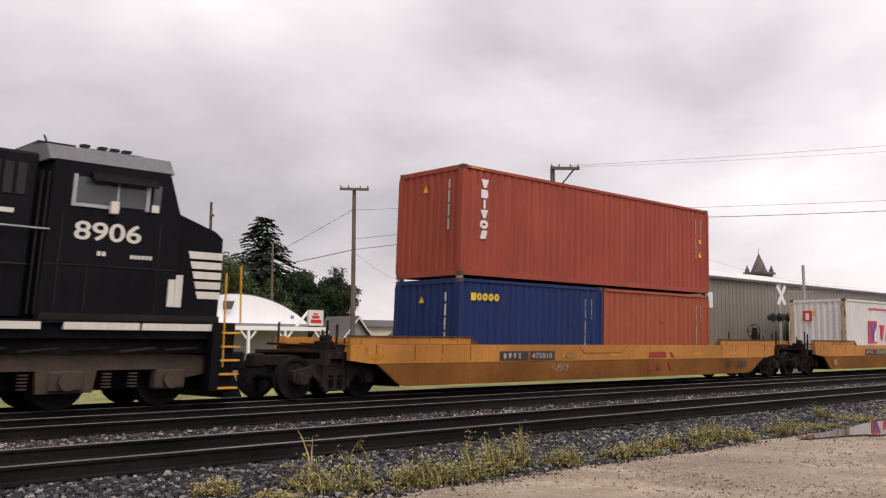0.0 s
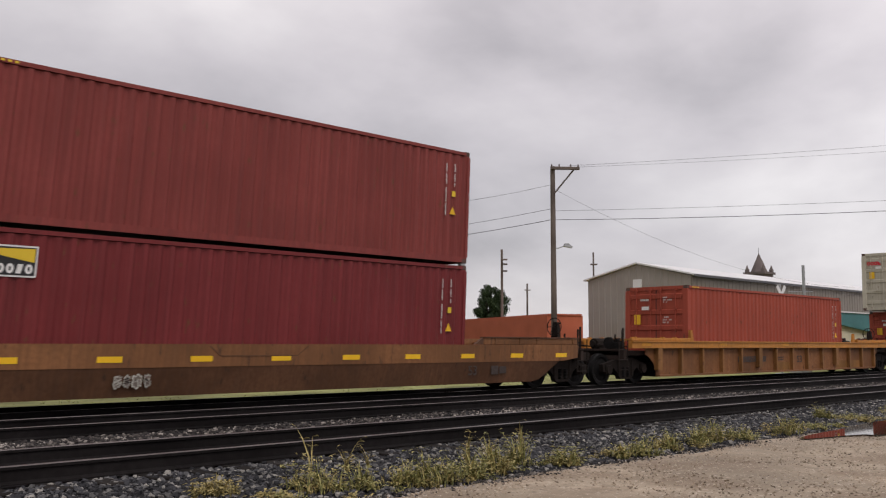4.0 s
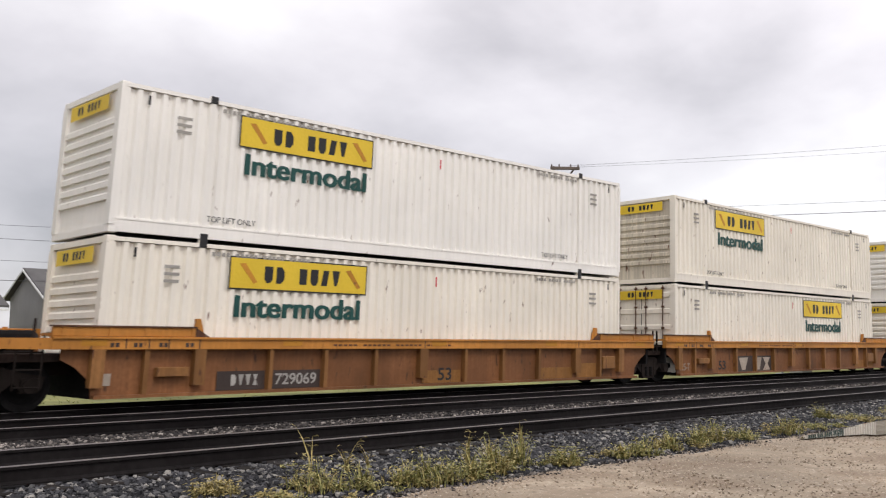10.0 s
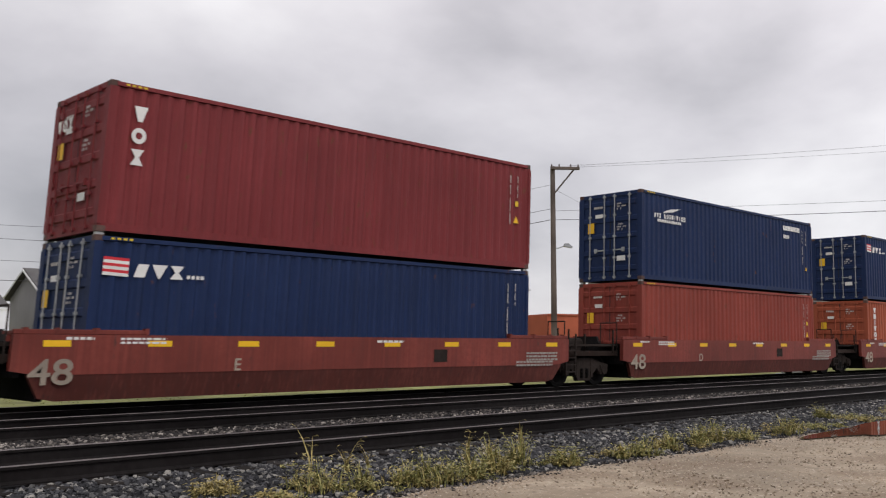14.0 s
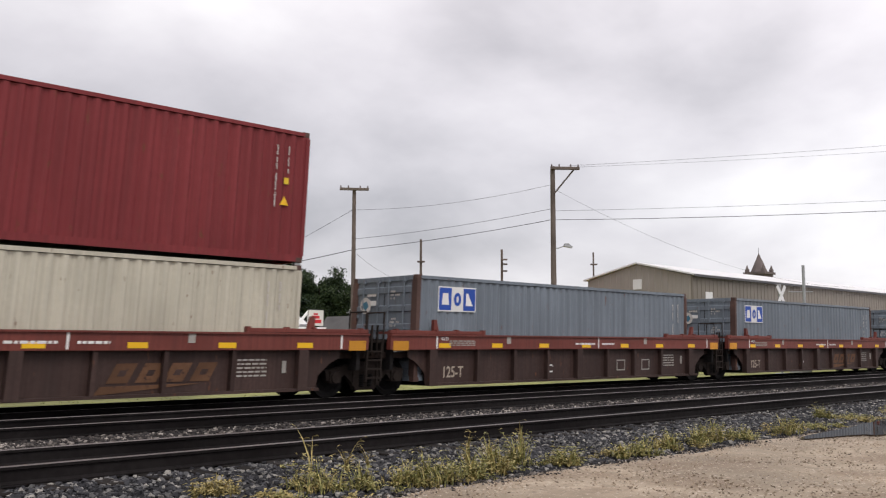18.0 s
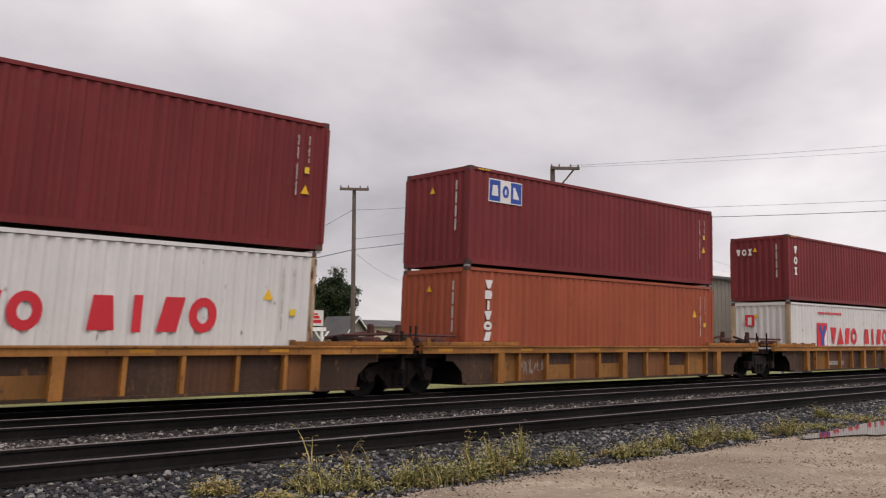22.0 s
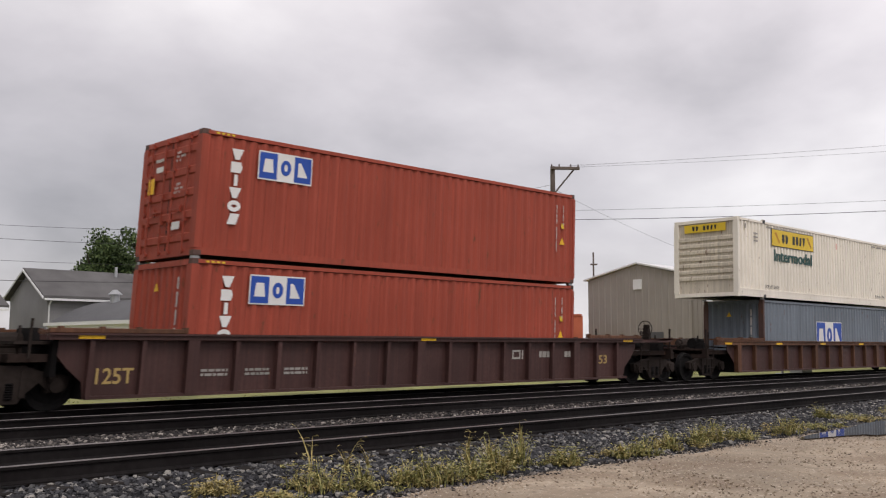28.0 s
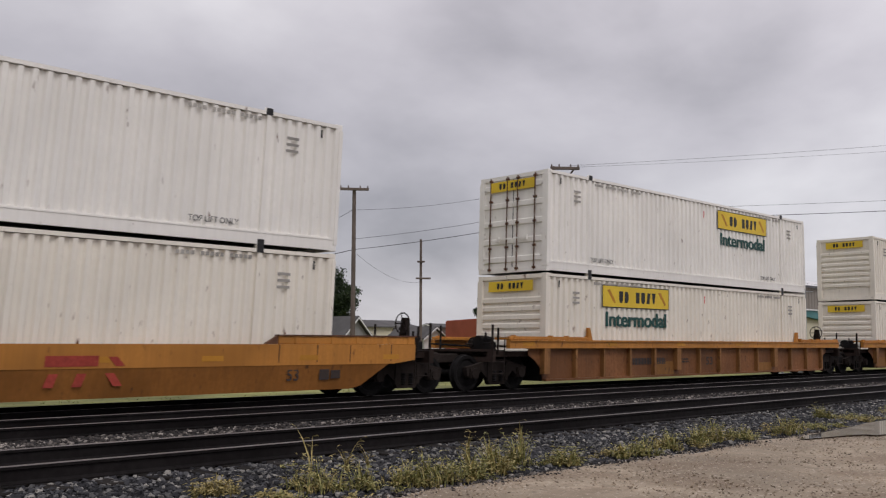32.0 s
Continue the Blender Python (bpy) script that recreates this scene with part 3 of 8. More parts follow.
def m_intermodal(c, L, H, W, x=2.65, end_sign=True):
    m = on_side(W)
    x = -L / 2 + x
    z = 2.03
    bars("sign_edge", [(x - 0.03, x + 3.58, z - 0.03, z + 0.65)], MARK_BLACK, c, m)
    bars("sign_panel", [(x, x + 3.55, z, z + 0.62)], MARK_GOLD, c, m @ pose(0, 0, 0.004))
    m2 = m @ pose(0, 0, 0.008)
    wordmark("jd hjwf", x + 0.80, z + 0.13, 0.235, 0.35, 0.06, MARK_BLACK, c, m2, t=0.085)
    for sx in (0.2, 2.95):
        flat("scroll", [(x + sx, z + 0.50), (x + sx + 0.14, z + 0.52), (x + sx + 0.45, z + 0.14), (x + sx + 0.36, z + 0.10)], YELPATCH, c, m2)
    for k in range(2):  # laid twice, a little apart, for the heavy strokes
        lettering("Intermodal", 0.62, MARK_GREEN, c, m @ pose(x + 0.14 + 0.035 * k, z - 0.58 - 0.006 * k, 0.002 + 0.0015 * k), extrude=0.003, bold=0.008, width=3.25)
    for sx in (-L / 2 + 2.0, L / 2 - 3.7):
        lettering("TOP LIFT ONLY", 0.17, MARK_BLACK, c, m @ pose(sx, 0.37, 0.012), width=1.15)
    bars("fine_print", [(-L / 2 + 2.2 + 0.11 * k, -L / 2 + 2.28 + 0.11 * k, H - 0.25, H - 0.17) for k in range(22) if k % 6 != 4], MARK_DIM, c, m)
    bars("fine_print", [(L / 2 - 3.9 + 0.11 * k, L / 2 - 3.82 + 0.11 * k, H - 0.25, H - 0.17) for k in range(18) if k % 6 != 4], MARK_DIM, c, m)
    bars("fine_print", [(s, s + 0.32, H - 0.55 - 0.14 * k, H - 0.49 - 0.14 * k) for k in range(3) for s in (-L / 2 + 1.2, L / 2 - 1.5)], MARK_DIM, c, m)
    bars("lift_mark", [(-L / 2 + 0.55, -L / 2 + 0.60, H - 0.38, H - 0.20)], MARK_BLACK, c, m)
    bars("lift_mark", [(L / 2 - 0.60, L / 2 - 0.55, H - 0.38, H - 0.20)], MARK_BLACK, c, m)
    bars("red_mark", [(0.35, 0.39, H - 0.60, H - 0.36)], MARK_RED, c, m)
    if end_sign:
        e = on_end(L) @ pose(0, 0, 0.02)
        bars("end_sign", [(-0.85, 0.85, H - 0.48, H - 0.18)], MARK_GOLD, c, e)
        wordmark("jd hjwf", -0.52, H - 0.41, 0.11, 0.17, 0.04, MARK_BLACK, c, e @ pose(0, 0, 0.004), t=0.045)


MARKS = {"column": m_column, "tri": m_tri_panel, "emblem": m_emblem, "bigred": m_big_red, "orred": m_orange_red, "flag": m_flag, "wing": m_wing, "yword": m_yellow_word, "wword": m_white_word, "scol": m_small_column, "horse": m_horse, "beacon": m_beacon, "spanel": m_small_panel, "wpanel": m_word_and_panel, "bsq": m_white_blue_square}


def m_tri_low(c, L, H, W):
    m_tri_panel(c, L, H, W, x=4.54, z=0.78, w=2.37, h=1.04)


MARKS["trilow"] = m_tri_low
MARKS["tri2"] = lambda c, L, H, W: m_tri_panel(c, L, H, W, x=1.38, w=1.34)
MARKS["im_right"] = lambda c, L, H, W: m_intermodal(c, L, H, W, x=9.4)
MARKS["im"] = m_intermodal
MARKS["im_noend"] = lambda c, L, H, W: m_intermodal(c, L, H, W, end_sign=False)
MARKS["im_right_noend"] = lambda c, L, H, W: m_intermodal(c, L, H, W, x=9.4, end_sign=False)
MARKS["im_mid"] = lambda c, L, H, W: m_intermodal(c, L, H, W, x=2.65)


def m_size45(c, L, H, W):
    m = on_side(W)
    for x in (-L / 2 + 0.16, L / 2 - 0.60):
        bars("size_plate", [(x, x + 0.48, H * 0.5, H * 0.5 + 0.48)], MARK_BLACK, c, m @ pose(0, 0, 0.018))
        lettering("45", 0.42, MARK_WHITE, c, m @ pose(x + 0.015, H * 0.5 + 0.09, 0.024))


MARKS["45"] = m_size45


def m_big45(c, L, H, W):
    lettering("45", 0.66, MARK_WHITE, c, on_side(W) @ pose(L / 2 - 0.78, H * 0.54, 0.02), bold=0.008, width=0.5)


MARKS["45r"] = m_big45


def m_white_posts(c, L, H, W):
    m = on_side(W) @ pose(0, 0, 0.018)
    for x in (-L / 2 + 0.20, L / 2 - 0.62):
        bars("white_strip", [(x, x + 0.42, 0.35, H - 0.2)], MARK_WHITE, c, m)
        lettering("45", 0.3, MARK_RED, c, m @ pose(x + 0.03, H - 0.75, 0.004))
    lettering("TIR", 0.26, MARK_WHITE, c, on_side(W) @ pose(L / 2 - 1.7, 0.55, 0.002))


MARKS["whiteposts"] = m_white_posts


# ---------------------------------------------------------------- containers
def wave_sheet(bm, x0, x1, z0, z1, y, depth, pitch, flat_share=0.28):
    """A trapezoid-corrugated steel sheet facing -y, closed by a flat back."""
    n = max(2, round((x1 - x0) / pitch))
    p = (x1 - x0) / n
    f = p * flat_share
    s = (p - 2 * f) / 2
    pts = [(x0, 0.0)]
    x = x0
    for k in range(n):
        for dx, d in ((f / 2, 0), (s, depth), (f, depth), (s, 0), (f / 2, 0)):
            x += dx
            pts.append((x, d))
    lo = [bm.verts.new((a, y + d, z0)) for a, d in pts]
    hi = [bm.verts.new((a, y + d, z1)) for a, d in pts]
    for i in range(len(pts) - 1):
        bm.faces.new((lo[i], lo[i + 1], hi[i + 1], hi[i]))
    yb = y + depth + 0.02
    q = [bm.verts.new(v) for v in ((x0, yb, z0), (x1, yb, z0), (x1, yb, z1), (x0, yb, z1))]
    bm.faces.new(q)
    bm.faces.new([lo[0], *[hi[0]], q[3], q[0]])
    bm.faces.new([lo[-1], q[1], q[2], hi[-1]])
    for a, b in ((lo, (q[0], q[1])), (hi, (q[3], q[2]))):
        bm.faces.new([*a, b[1], b[0]])


FLIP = pose(0, 0, 0, 0, 0, 180)


def container(u, z, L, H, color, label, end="panel", marks=(), post=None, name="shipping_container", group="containers on the train"):
    """An intermodal box with its origin at the middle of its underside; end: what the leading end shows."""
    wide = L > 15
    W = 2.59 if wide else 2.438
    c = thing(name, label, "shipping container", group, pose(u, TRAIN_Y, z))
    post = post or color
    k = (L, H)
    rail = 0.30 if wide else 0.16
    pz0, pz1 = rail, H - 0.11
    pw = 0.13
    pitch, depth = (0.262, 0.062) if wide else (0.278, 0.040)

    def side(bm):
        wave_sheet(bm, -L / 2 + pw, L / 2 - pw, pz0, pz1, -W / 2 + 0.004, depth, pitch, 0.35 if wide else 0.27)
    for s in (Matrix(), FLIP):
        piece("side_panel", ("side", *k), side, color, c, s)

    def top_rail(bm):
        box(bm, -L / 2 + pw, L / 2 - pw, -W / 2 - 0.012, -W / 2 + 0.07, H - 0.10, H - 0.02)

    def bottom_rail(bm):
        if wide:
            box(bm, -L / 2 + pw, L / 2 - pw, -W / 2 - 0.003, -W / 2 + 0.07, 0.02, 0.30)
            box(bm, -L / 2 + pw, L / 2 - pw, -W / 2 - 0.012, -W / 2 - 0.003, 0.25, 0.28)
        else:
            box(bm, -L / 2 + pw, L / 2 - pw, -W / 2 - 0.002, -W / 2 + 0.07, 0.02, 0.16)
            for x in (-1.1, 1.1):
                box(bm, x - 0.18, x + 0.18, -W / 2 - 0.006, -W / 2 - 0.002, 0.03, 0.14)
    for s in (Matrix(), FLIP):
        piece("top_rail", ("top_rail", *k), top_rail, color, c, s)
        piece("bottom_rail", ("bottom_rail", *k), bottom_rail, color, c, s)

    def corner(bm):
        box(bm, -0.065, 0.065, -0.08, 0.08, 0.11, H - 0.11)
        box(bm, -0.075, 0.02, -0.10, 0.10, 0.15, H - 0.15)

    def casting(bm):
        box(bm, -0.089, 0.089, -0.081, 0.081, 0.0, 0.118, 0.008)
        box(bm, -0.04, 0.04, -0.084, -0.0805, 0.035, 0.09)
    for sx in (-1, 1):
        for sy in (-1, 1):
            piece("corner_post", ("corner", H, wide), corner, post, c, pose(sx * (L / 2 - 0.065), sy * (W / 2 - 0.08), 0) @ (FLIP if sx > 0 else Matrix()))
            for zz in (0.0, H - 0.118):
                piece("corner_casting", "casting", casting, CASTING if not wide else color, c, pose(sx * (L / 2 - 0.087), sy * (W / 2 - 0.078), zz))
    inset = {13.716: 0.762, 16.154: 1.981}.get(L)
    if inset:
        def lift_post(bm):
            w2 = 0.10 if not wide else 0.05
            box(bm, -w2, w2, -0.012, 0.06, 0.02, H - 0.005)
            box(bm, -0.09, 0.09, -0.018, 0.06, H - 0.10, H + 0.02 + 0.03 * wide, 0.006)
            box(bm, -0.09, 0.09, -0.018, 0.06, 0.0, 0.12, 0.006)

        def lift_casting(bm):
            box(bm, -0.085, 0.085, -0.022, 0.05, H - 0.105, H + 0.045, 0.006)
        for sx in (-1, 1):
            piece("lift_post", ("lift_post", *k), lift_post, color, c, pose(sx * (L / 2 - inset), -W / 2 + 0.004, 0))
            if wide:
                piece("lift_casting", ("lift_casting", *k), lift_casting, MARK_BLACK, c, pose(sx * (L / 2 - inset), -W / 2, 0))
                piece("lift_casting", ("lift_casting_low", H), lambda bm: box(bm, -0.085, 0.085, -0.022, 0.05, -0.02, 0.12, 0.006), MARK_BLACK, c, pose(sx * (L / 2 - inset), -W / 2, 0))

    def roof(bm):
        pts = [(-L / 2 + 0.02, H - 0.07), (L / 2 - 0.02, H - 0.07), (L / 2 - 0.02, H - 0.03)]
        for i in reversed(range(int(L / 0.6))):
            x = -L / 2 + 0.35 + 0.6 * i
            pts += [(x + 0.29, H - 0.03), (x + 0.25, H - 0.012), (x + 0.04, H - 0.012), (x, H - 0.03)]
        prism(bm, pts + [(-L / 2 + 0.02, H - 0.03)], "y", -W / 2 + 0.06, W / 2 - 0.06)

    def floor(bm):
        box(bm, -L / 2 + 0.02, L / 2 - 0.02, -W / 2 + 0.06, W / 2 - 0.06, 0.10, 0.15)
    if z > 2:
        off = L / 2 - (inset or 0.09)
        for sx in (-1, 1):
            for sy in (-1, 1):
                piece("interbox_lock", "interbox_lock", lambda bm: (box(bm, -0.07, 0.07, -0.05, 0.05, -GAP - 0.002, 0.002), box(bm, 0.07, 0.12, -0.015, 0.015, -0.035, -0.02)), GALV, c, pose(sx * off, sy * (W / 2 - 0.09), 0))
    piece("roof", ("roof", *k), roof, color, c)
    piece("floor", ("floor", *k), floor, GASKET, c)

    def end_header(bm):
        box(bm, -L / 2 + 0.0, -L / 2 + 0.10, -W / 2 + 0.16, W / 2 - 0.16, H - 0.13, H - 0.012)

    def end_sill(bm):
        box(bm, -L / 2 + 0.0, -L / 2 + 0.10, -W / 2 + 0.16, W / 2 - 0.16, 0.012, 0.15)

    def end_wall(bm):
        if wide:
            # one pressed sheet with seven level ribs
            prof = [(-L / 2 + 0.09, 0.15), (-L / 2 + 0.06, 0.15)]
            for i in range(7):
                z0 = 0.62 + 0.245 * i
                prof += [(-L / 2 + 0.06, z0), (-L / 2 + 0.008, z0 + 0.012), (-L / 2 + 0.008, z0 + 0.12), (-L / 2 + 0.06, z0 + 0.165)]
            prof += [(-L / 2 + 0.06, H - 0.13), (-L / 2 + 0.09, H - 0.13)]
            prism(bm, prof, "y", -W / 2 + 0.13, W / 2 - 0.13)
        else:
            t = bmesh.new()
            wave_sheet(t, -W / 2 + 0.16, W / 2 - 0.16, 0.15, H - 0.13, 0.0, 0.042, 0.265)
            me = bpy.data.meshes.new("tmp")
            bmesh.ops.transform(t, matrix=pose(-L / 2 + 0.012, 0, 0, 0, 0, -90), verts=t.verts[:])
            t.to_mesh(me)
            t.free()
            bm.from_mesh(me)
            bpy.data.meshes.remove(me)
    for s in (Matrix(), FLIP):
        piece("end_header", ("end_header", *k), end_header, color, c, s)
        piece("end_sill", ("end_sill", *k), end_sill, color, c, s)
    piece("end_wall", ("end_wall", *k), end_wall, color, c, FLIP)
    if end == "panel":
        piece("end_wall", ("end_wall", *k), end_wall, SOOTCREAM if "streaked" in label else color, c)
        if not wide:
            bars("code_column", [(0.72, 0.78, H - 0.42 - 0.06 * i, H - 0.36 - 0.06 * i) for i in range(22) if i % 6 != 4], MARK_CODE, c, on_end(L))
            flat("warning_triangle", [(-0.25, H - 0.62), (-0.05, H - 0.62), (-0.15, H - 0.44)], MARK_YELLOW, c, on_end(L))
    else:
        hw = W / 2 - 0.165

        def leaf(bm):
            prof = [(0.012, 0.155), (-0.030, 0.155)]
            for i in range(5):
                z0 = 0.30 + (H - 0.75) * i / 4.0
                prof += [(-0.030, z0), (-0.060, z0 + 0.03), (-0.060, z0 + 0.16), (-0.030, z0 + 0.19)]
            prof += [(-0.030, H - 0.135), (0.012, H - 0.135)]
            prism(bm, prof, "y", 0.008, hw)

        def lock_rod(bm):
            rod(bm, (-0.085, 0, 0.06), (-0.085, 0, H - 0.05), 0.019, 8)
            for zz in (0.12, 0.75, H * 0.5, H - 0.75, H - 0.13):
                box(bm, -0.105, -0.05, -0.05, 0.05, zz - 0.03, zz + 0.03)

        def handle(bm):
            box(bm, -0.115, -0.095, 0.0, 0.42, 0.98, 1.02)
            box(bm, -0.105, -0.055, 0.33, 0.43, 0.93, 1.07)

        def hinges(bm):
            for i in range(4):
                z0 = 0.4 + (H - 0.85) * i / 3.0
                box(bm, -0.06, -0.02, hw - 0.06, hw + 0.03, z0, z0 + 0.09)
        for sy in (-1, 1):
            mm = pose(-L / 2 + 0.055, 0, 0) @ Matrix.Diagonal((1, sy, 1, 1))
            d = piece("door", ("door", H, wide, sy), lambda bm, sy=sy: (leaf(bm), bmesh.ops.scale(bm, vec=(1, sy, 1), verts=bm.verts[:])), color, c, pose(-L / 2 + 0.055, 0, 0))
            for y in (0.20, hw - 0.28):
                piece("lock_rod", ("lock_rod", H), lock_rod, (GALV if color in (NAVY, BLUE, DEEPNAVY, CRIMSON) else color) if not wide else RUSTWEB, d, pose(0, sy * y, 0))
            piece("door_handle", ("door_handle", sy), lambda bm, sy=sy: (handle(bm), bmesh.ops.scale(bm, vec=(1, sy, 1), verts=bm.verts[:])), GALV if color in (NAVY, BLUE, DEEPNAVY, CRIMSON) else color, d, pose(0, sy * 0.16, 0))
            piece("hinges", ("hinges", H, wide, sy), lambda bm, sy=sy: (hinges(bm), bmesh.ops.scale(bm, vec=(1, sy, 1), verts=bm.verts[:])), color, d)
        piece("door_gasket", ("gasket", H), lambda bm: box(bm, -0.04, 0.0, -0.012, 0.012, 0.16, H - 0.14), GASKET, c, pose(-L / 2 + 0.055, 0, 0))
        e = on_end(L)
        if not wide:
            rr = []
            for row in range(6):
                n = (4, 7, 3, 5, 6, 4)[row]
                z0 = H - 0.42 - 0.085 * row - 0.42 * (row > 2)
                rr += [(0.30 + 0.06 * i, 0.335 + 0.06 * i, z0, z0 + 0.05) for i in range(n) if (i + row) % 4 != 3]
            rr += [(-0.60 + 0.07 * i, -0.55 + 0.07 * i, H - 0.50, H - 0.43) for i in range(5)]
            bars("door_print", rr, MARK_CODE, c, e @ pose(0, 0, 0.02))
            if color not in (GREY, GREYGREEN):
                bars("yellow_plate", [(-0.85, -0.60, H * 0.55, H * 0.55 + 0.34)], MARK_YELLOW, c, e @ pose(0, 0, 0.02))
            bars("white_plate", [(-0.55, -0.25, H * 0.72, H * 0.72 + 0.12)], MARK_WHITE, c, e @ pose(0, 0, 0.02))
            if color in (GREY, GREYGREEN):
                disc("door_emblem", -0.66, H - 0.72, 0.21, 0.0, MARK_CODE, c, e @ pose(0, 0, 0.024))
                flat("emblem_fill", [(-0.78, H - 0.68), (-0.62, H - 0.60), (-0.54, H - 0.74), (-0.66, H - 0.86)], MARK_TEAL, c, e @ pose(0, 0, 0.029))
            bars("white_plate", [(0.3, 0.62, H * 0.22, H * 0.22 + 0.16)], MARK_WHITE, c, e @ pose(0, 0, 0.02))
    if not wide:
        tone = "pale" if color in (YMWHITE, ORANGE) else "blue" if color in (NAVY, BLUE, DEEPNAVY, TEALNAVY) else "" if color in (BEIGE, DRAB, GREY, GREYGREEN) else "red"
        code_columns(c, L, H, W, warn=tone if L > 7 else "")
    for mk in marks:
        MARKS[mk](c, L, H, W)
    return c


# ---------------------------------------------------------------- well cars
def bogie(parent, x, name="bogie"):
    """A two-axle freight truck: wheels, axles, cast side frames, springs and bolster."""
    def bolster(bm):
        box(bm, -0.22, 0.22, -1.05, 1.05, 0.48, 0.78, 0.03)
        box(bm, -0.5, 0.5, -0.35, 0.35, 0.72, 0.86, 0.02)
        for s in (-0.55, 0.55):
            box(bm, s - 0.06, s + 0.06, -0.9, 0.9, 0.42, 0.54)
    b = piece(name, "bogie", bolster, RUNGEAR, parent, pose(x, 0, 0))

    def frame_side(bm):
        prism(bm, [(-1.12, 0.40), (-0.78, 0.36), (-0.62, 0.52), (-0.36, 0.30), (-0.28, 0.16), (0.28, 0.16), (0.36, 0.30), (0.62, 0.52), (0.78, 0.36), (1.12, 0.40), (1.16, 0.62), (0.72, 0.70), (0.32, 0.82), (-0.32, 0.82), (-0.72, 0.70), (-1.16, 0.62)], "y", -0.075, 0.075)
        for s in (-0.9, 0.9):
            rod(bm, (s, -0.16, 0.46), (s, 0.0, 0.46), 0.13, 12)
            box(bm, s - 0.15, s + 0.15, -0.12, 0.1, 0.34, 0.60)
        for s in (-0.34, 0.34):
            box(bm, s - 0.05, s + 0.05, -0.10, 0.0, 0.26, 0.74)

    def springs(bm):
        n = 10
        prof = [(0.082 if i % 2 else 0.058, 0.24 + 0.02 * i) for i in range(15)]
        ring = [[bm.verts.new((r * math.cos(2 * math.pi * k / n), r * math.sin(2 * math.pi * k / n), h)) for k in range(n)] for r, h in prof]
        for a, b in zip(ring, ring[1:]):
            for k in range(n):
                bm.faces.new((a[k], a[(k + 1) % n], b[(k + 1) % n], b[k]))
        bm.faces.new(ring[0][::-1])
        bm.faces.new(ring[-1])

    def wheel(bm):
        prof = [(0.03, 0.12), (0.10, 0.12), (0.13, 0.07), (0.33, 0.035), (0.38, 0.075), (0.46, 0.075), (0.462, -0.055), (0.50, -0.062), (0.49, -0.09), (0.38, -0.085), (0.33, -0.02), (0.12, -0.03), (0.09, -0.09), (0.03, -0.09)]
        n = 28
        ring = [[bm.verts.new((r * math.cos(2 * math.pi * k / n), -d, r * math.sin(2 * math.pi * k / n))) for r, d in prof] for k in range(n)]
        for k in range(n):
            for j in range(len(prof)):
                bm.faces.new((ring[k][j], ring[(k + 1) % n][j], ring[(k + 1) % n][(j + 1) % len(prof)], ring[k][(j + 1) % len(prof)]))
    for sy in (-1, 1):
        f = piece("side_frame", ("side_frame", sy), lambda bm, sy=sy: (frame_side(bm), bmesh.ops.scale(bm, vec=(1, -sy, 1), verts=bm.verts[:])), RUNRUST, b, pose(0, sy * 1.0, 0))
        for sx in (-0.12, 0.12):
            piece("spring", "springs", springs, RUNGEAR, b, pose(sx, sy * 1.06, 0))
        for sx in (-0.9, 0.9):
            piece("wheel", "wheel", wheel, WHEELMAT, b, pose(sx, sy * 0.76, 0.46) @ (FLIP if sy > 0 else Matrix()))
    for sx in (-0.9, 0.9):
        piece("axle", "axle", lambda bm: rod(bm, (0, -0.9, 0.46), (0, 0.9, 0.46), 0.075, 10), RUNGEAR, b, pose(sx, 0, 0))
    return b


def both_ways(xs, wide):
    return [(x, x in wide) for x in xs] + [(-x, x in wide) for x in xs if x]


RIBS = {
    "ribbed_yellow": [(-8.44, True), (-7.5, False), (-6.4, True), (-4.75, False), (-3.34, False), (-1.92, False), (-0.46, True), (1.0, False), (2.4, False), (3.85, False), (5.5, True), (6.6, False), (7.6, True)],
    "dirty_yellow": both_ways((0, 1.22, 2.4, 3.6, 4.75, 5.5), (0, 5.5)),
    "brown_sill": [(-6.0, True), (-4.4, False), (-3.0, False), (-1.63, False), (-0.26, True), (1.12, False), (2.5, False), (3.97, False), (5.65, True)],
    "dark": [(-8.21 + k, k in (2, 8, 14)) for k in range(17)],
}
KIND = {
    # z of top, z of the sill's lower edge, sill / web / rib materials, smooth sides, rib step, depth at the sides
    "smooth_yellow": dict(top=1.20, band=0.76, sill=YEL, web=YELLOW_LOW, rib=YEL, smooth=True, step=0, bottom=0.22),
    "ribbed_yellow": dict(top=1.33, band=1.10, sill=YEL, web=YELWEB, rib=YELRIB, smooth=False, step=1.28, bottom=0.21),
    "brown": dict(cut=0.6, rise=0.30, top=1.43, band=0.36, sill=BROWN, web=RUNGEAR, rib=BROWN, smooth=True, step=0, bottom=0.24),
    "red": dict(cut=0.55, top=1.36, band=0.66, sill=REDCAR, web=REDLOW, rib=REDCAR, smooth=True, step=0, bottom=0.20),
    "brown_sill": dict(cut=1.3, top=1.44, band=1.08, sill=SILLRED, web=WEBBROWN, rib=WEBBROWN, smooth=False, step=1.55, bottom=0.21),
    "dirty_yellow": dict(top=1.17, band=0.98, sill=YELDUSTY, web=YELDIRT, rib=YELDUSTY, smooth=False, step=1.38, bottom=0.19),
    "dark": dict(top=1.39, band=1.27, sill=CNBROWN, web=CNBROWN, rib=CNBROWN, smooth=False, step=1.02, bottom=0.21),
    "rusty": dict(top=1.36, band=1.20, sill=RUSTWEB, web=CNBROWN, rib=RUSTWEB, smooth=False, step=1.18, bottom=0.24),
}


WEB_IN = 0.16


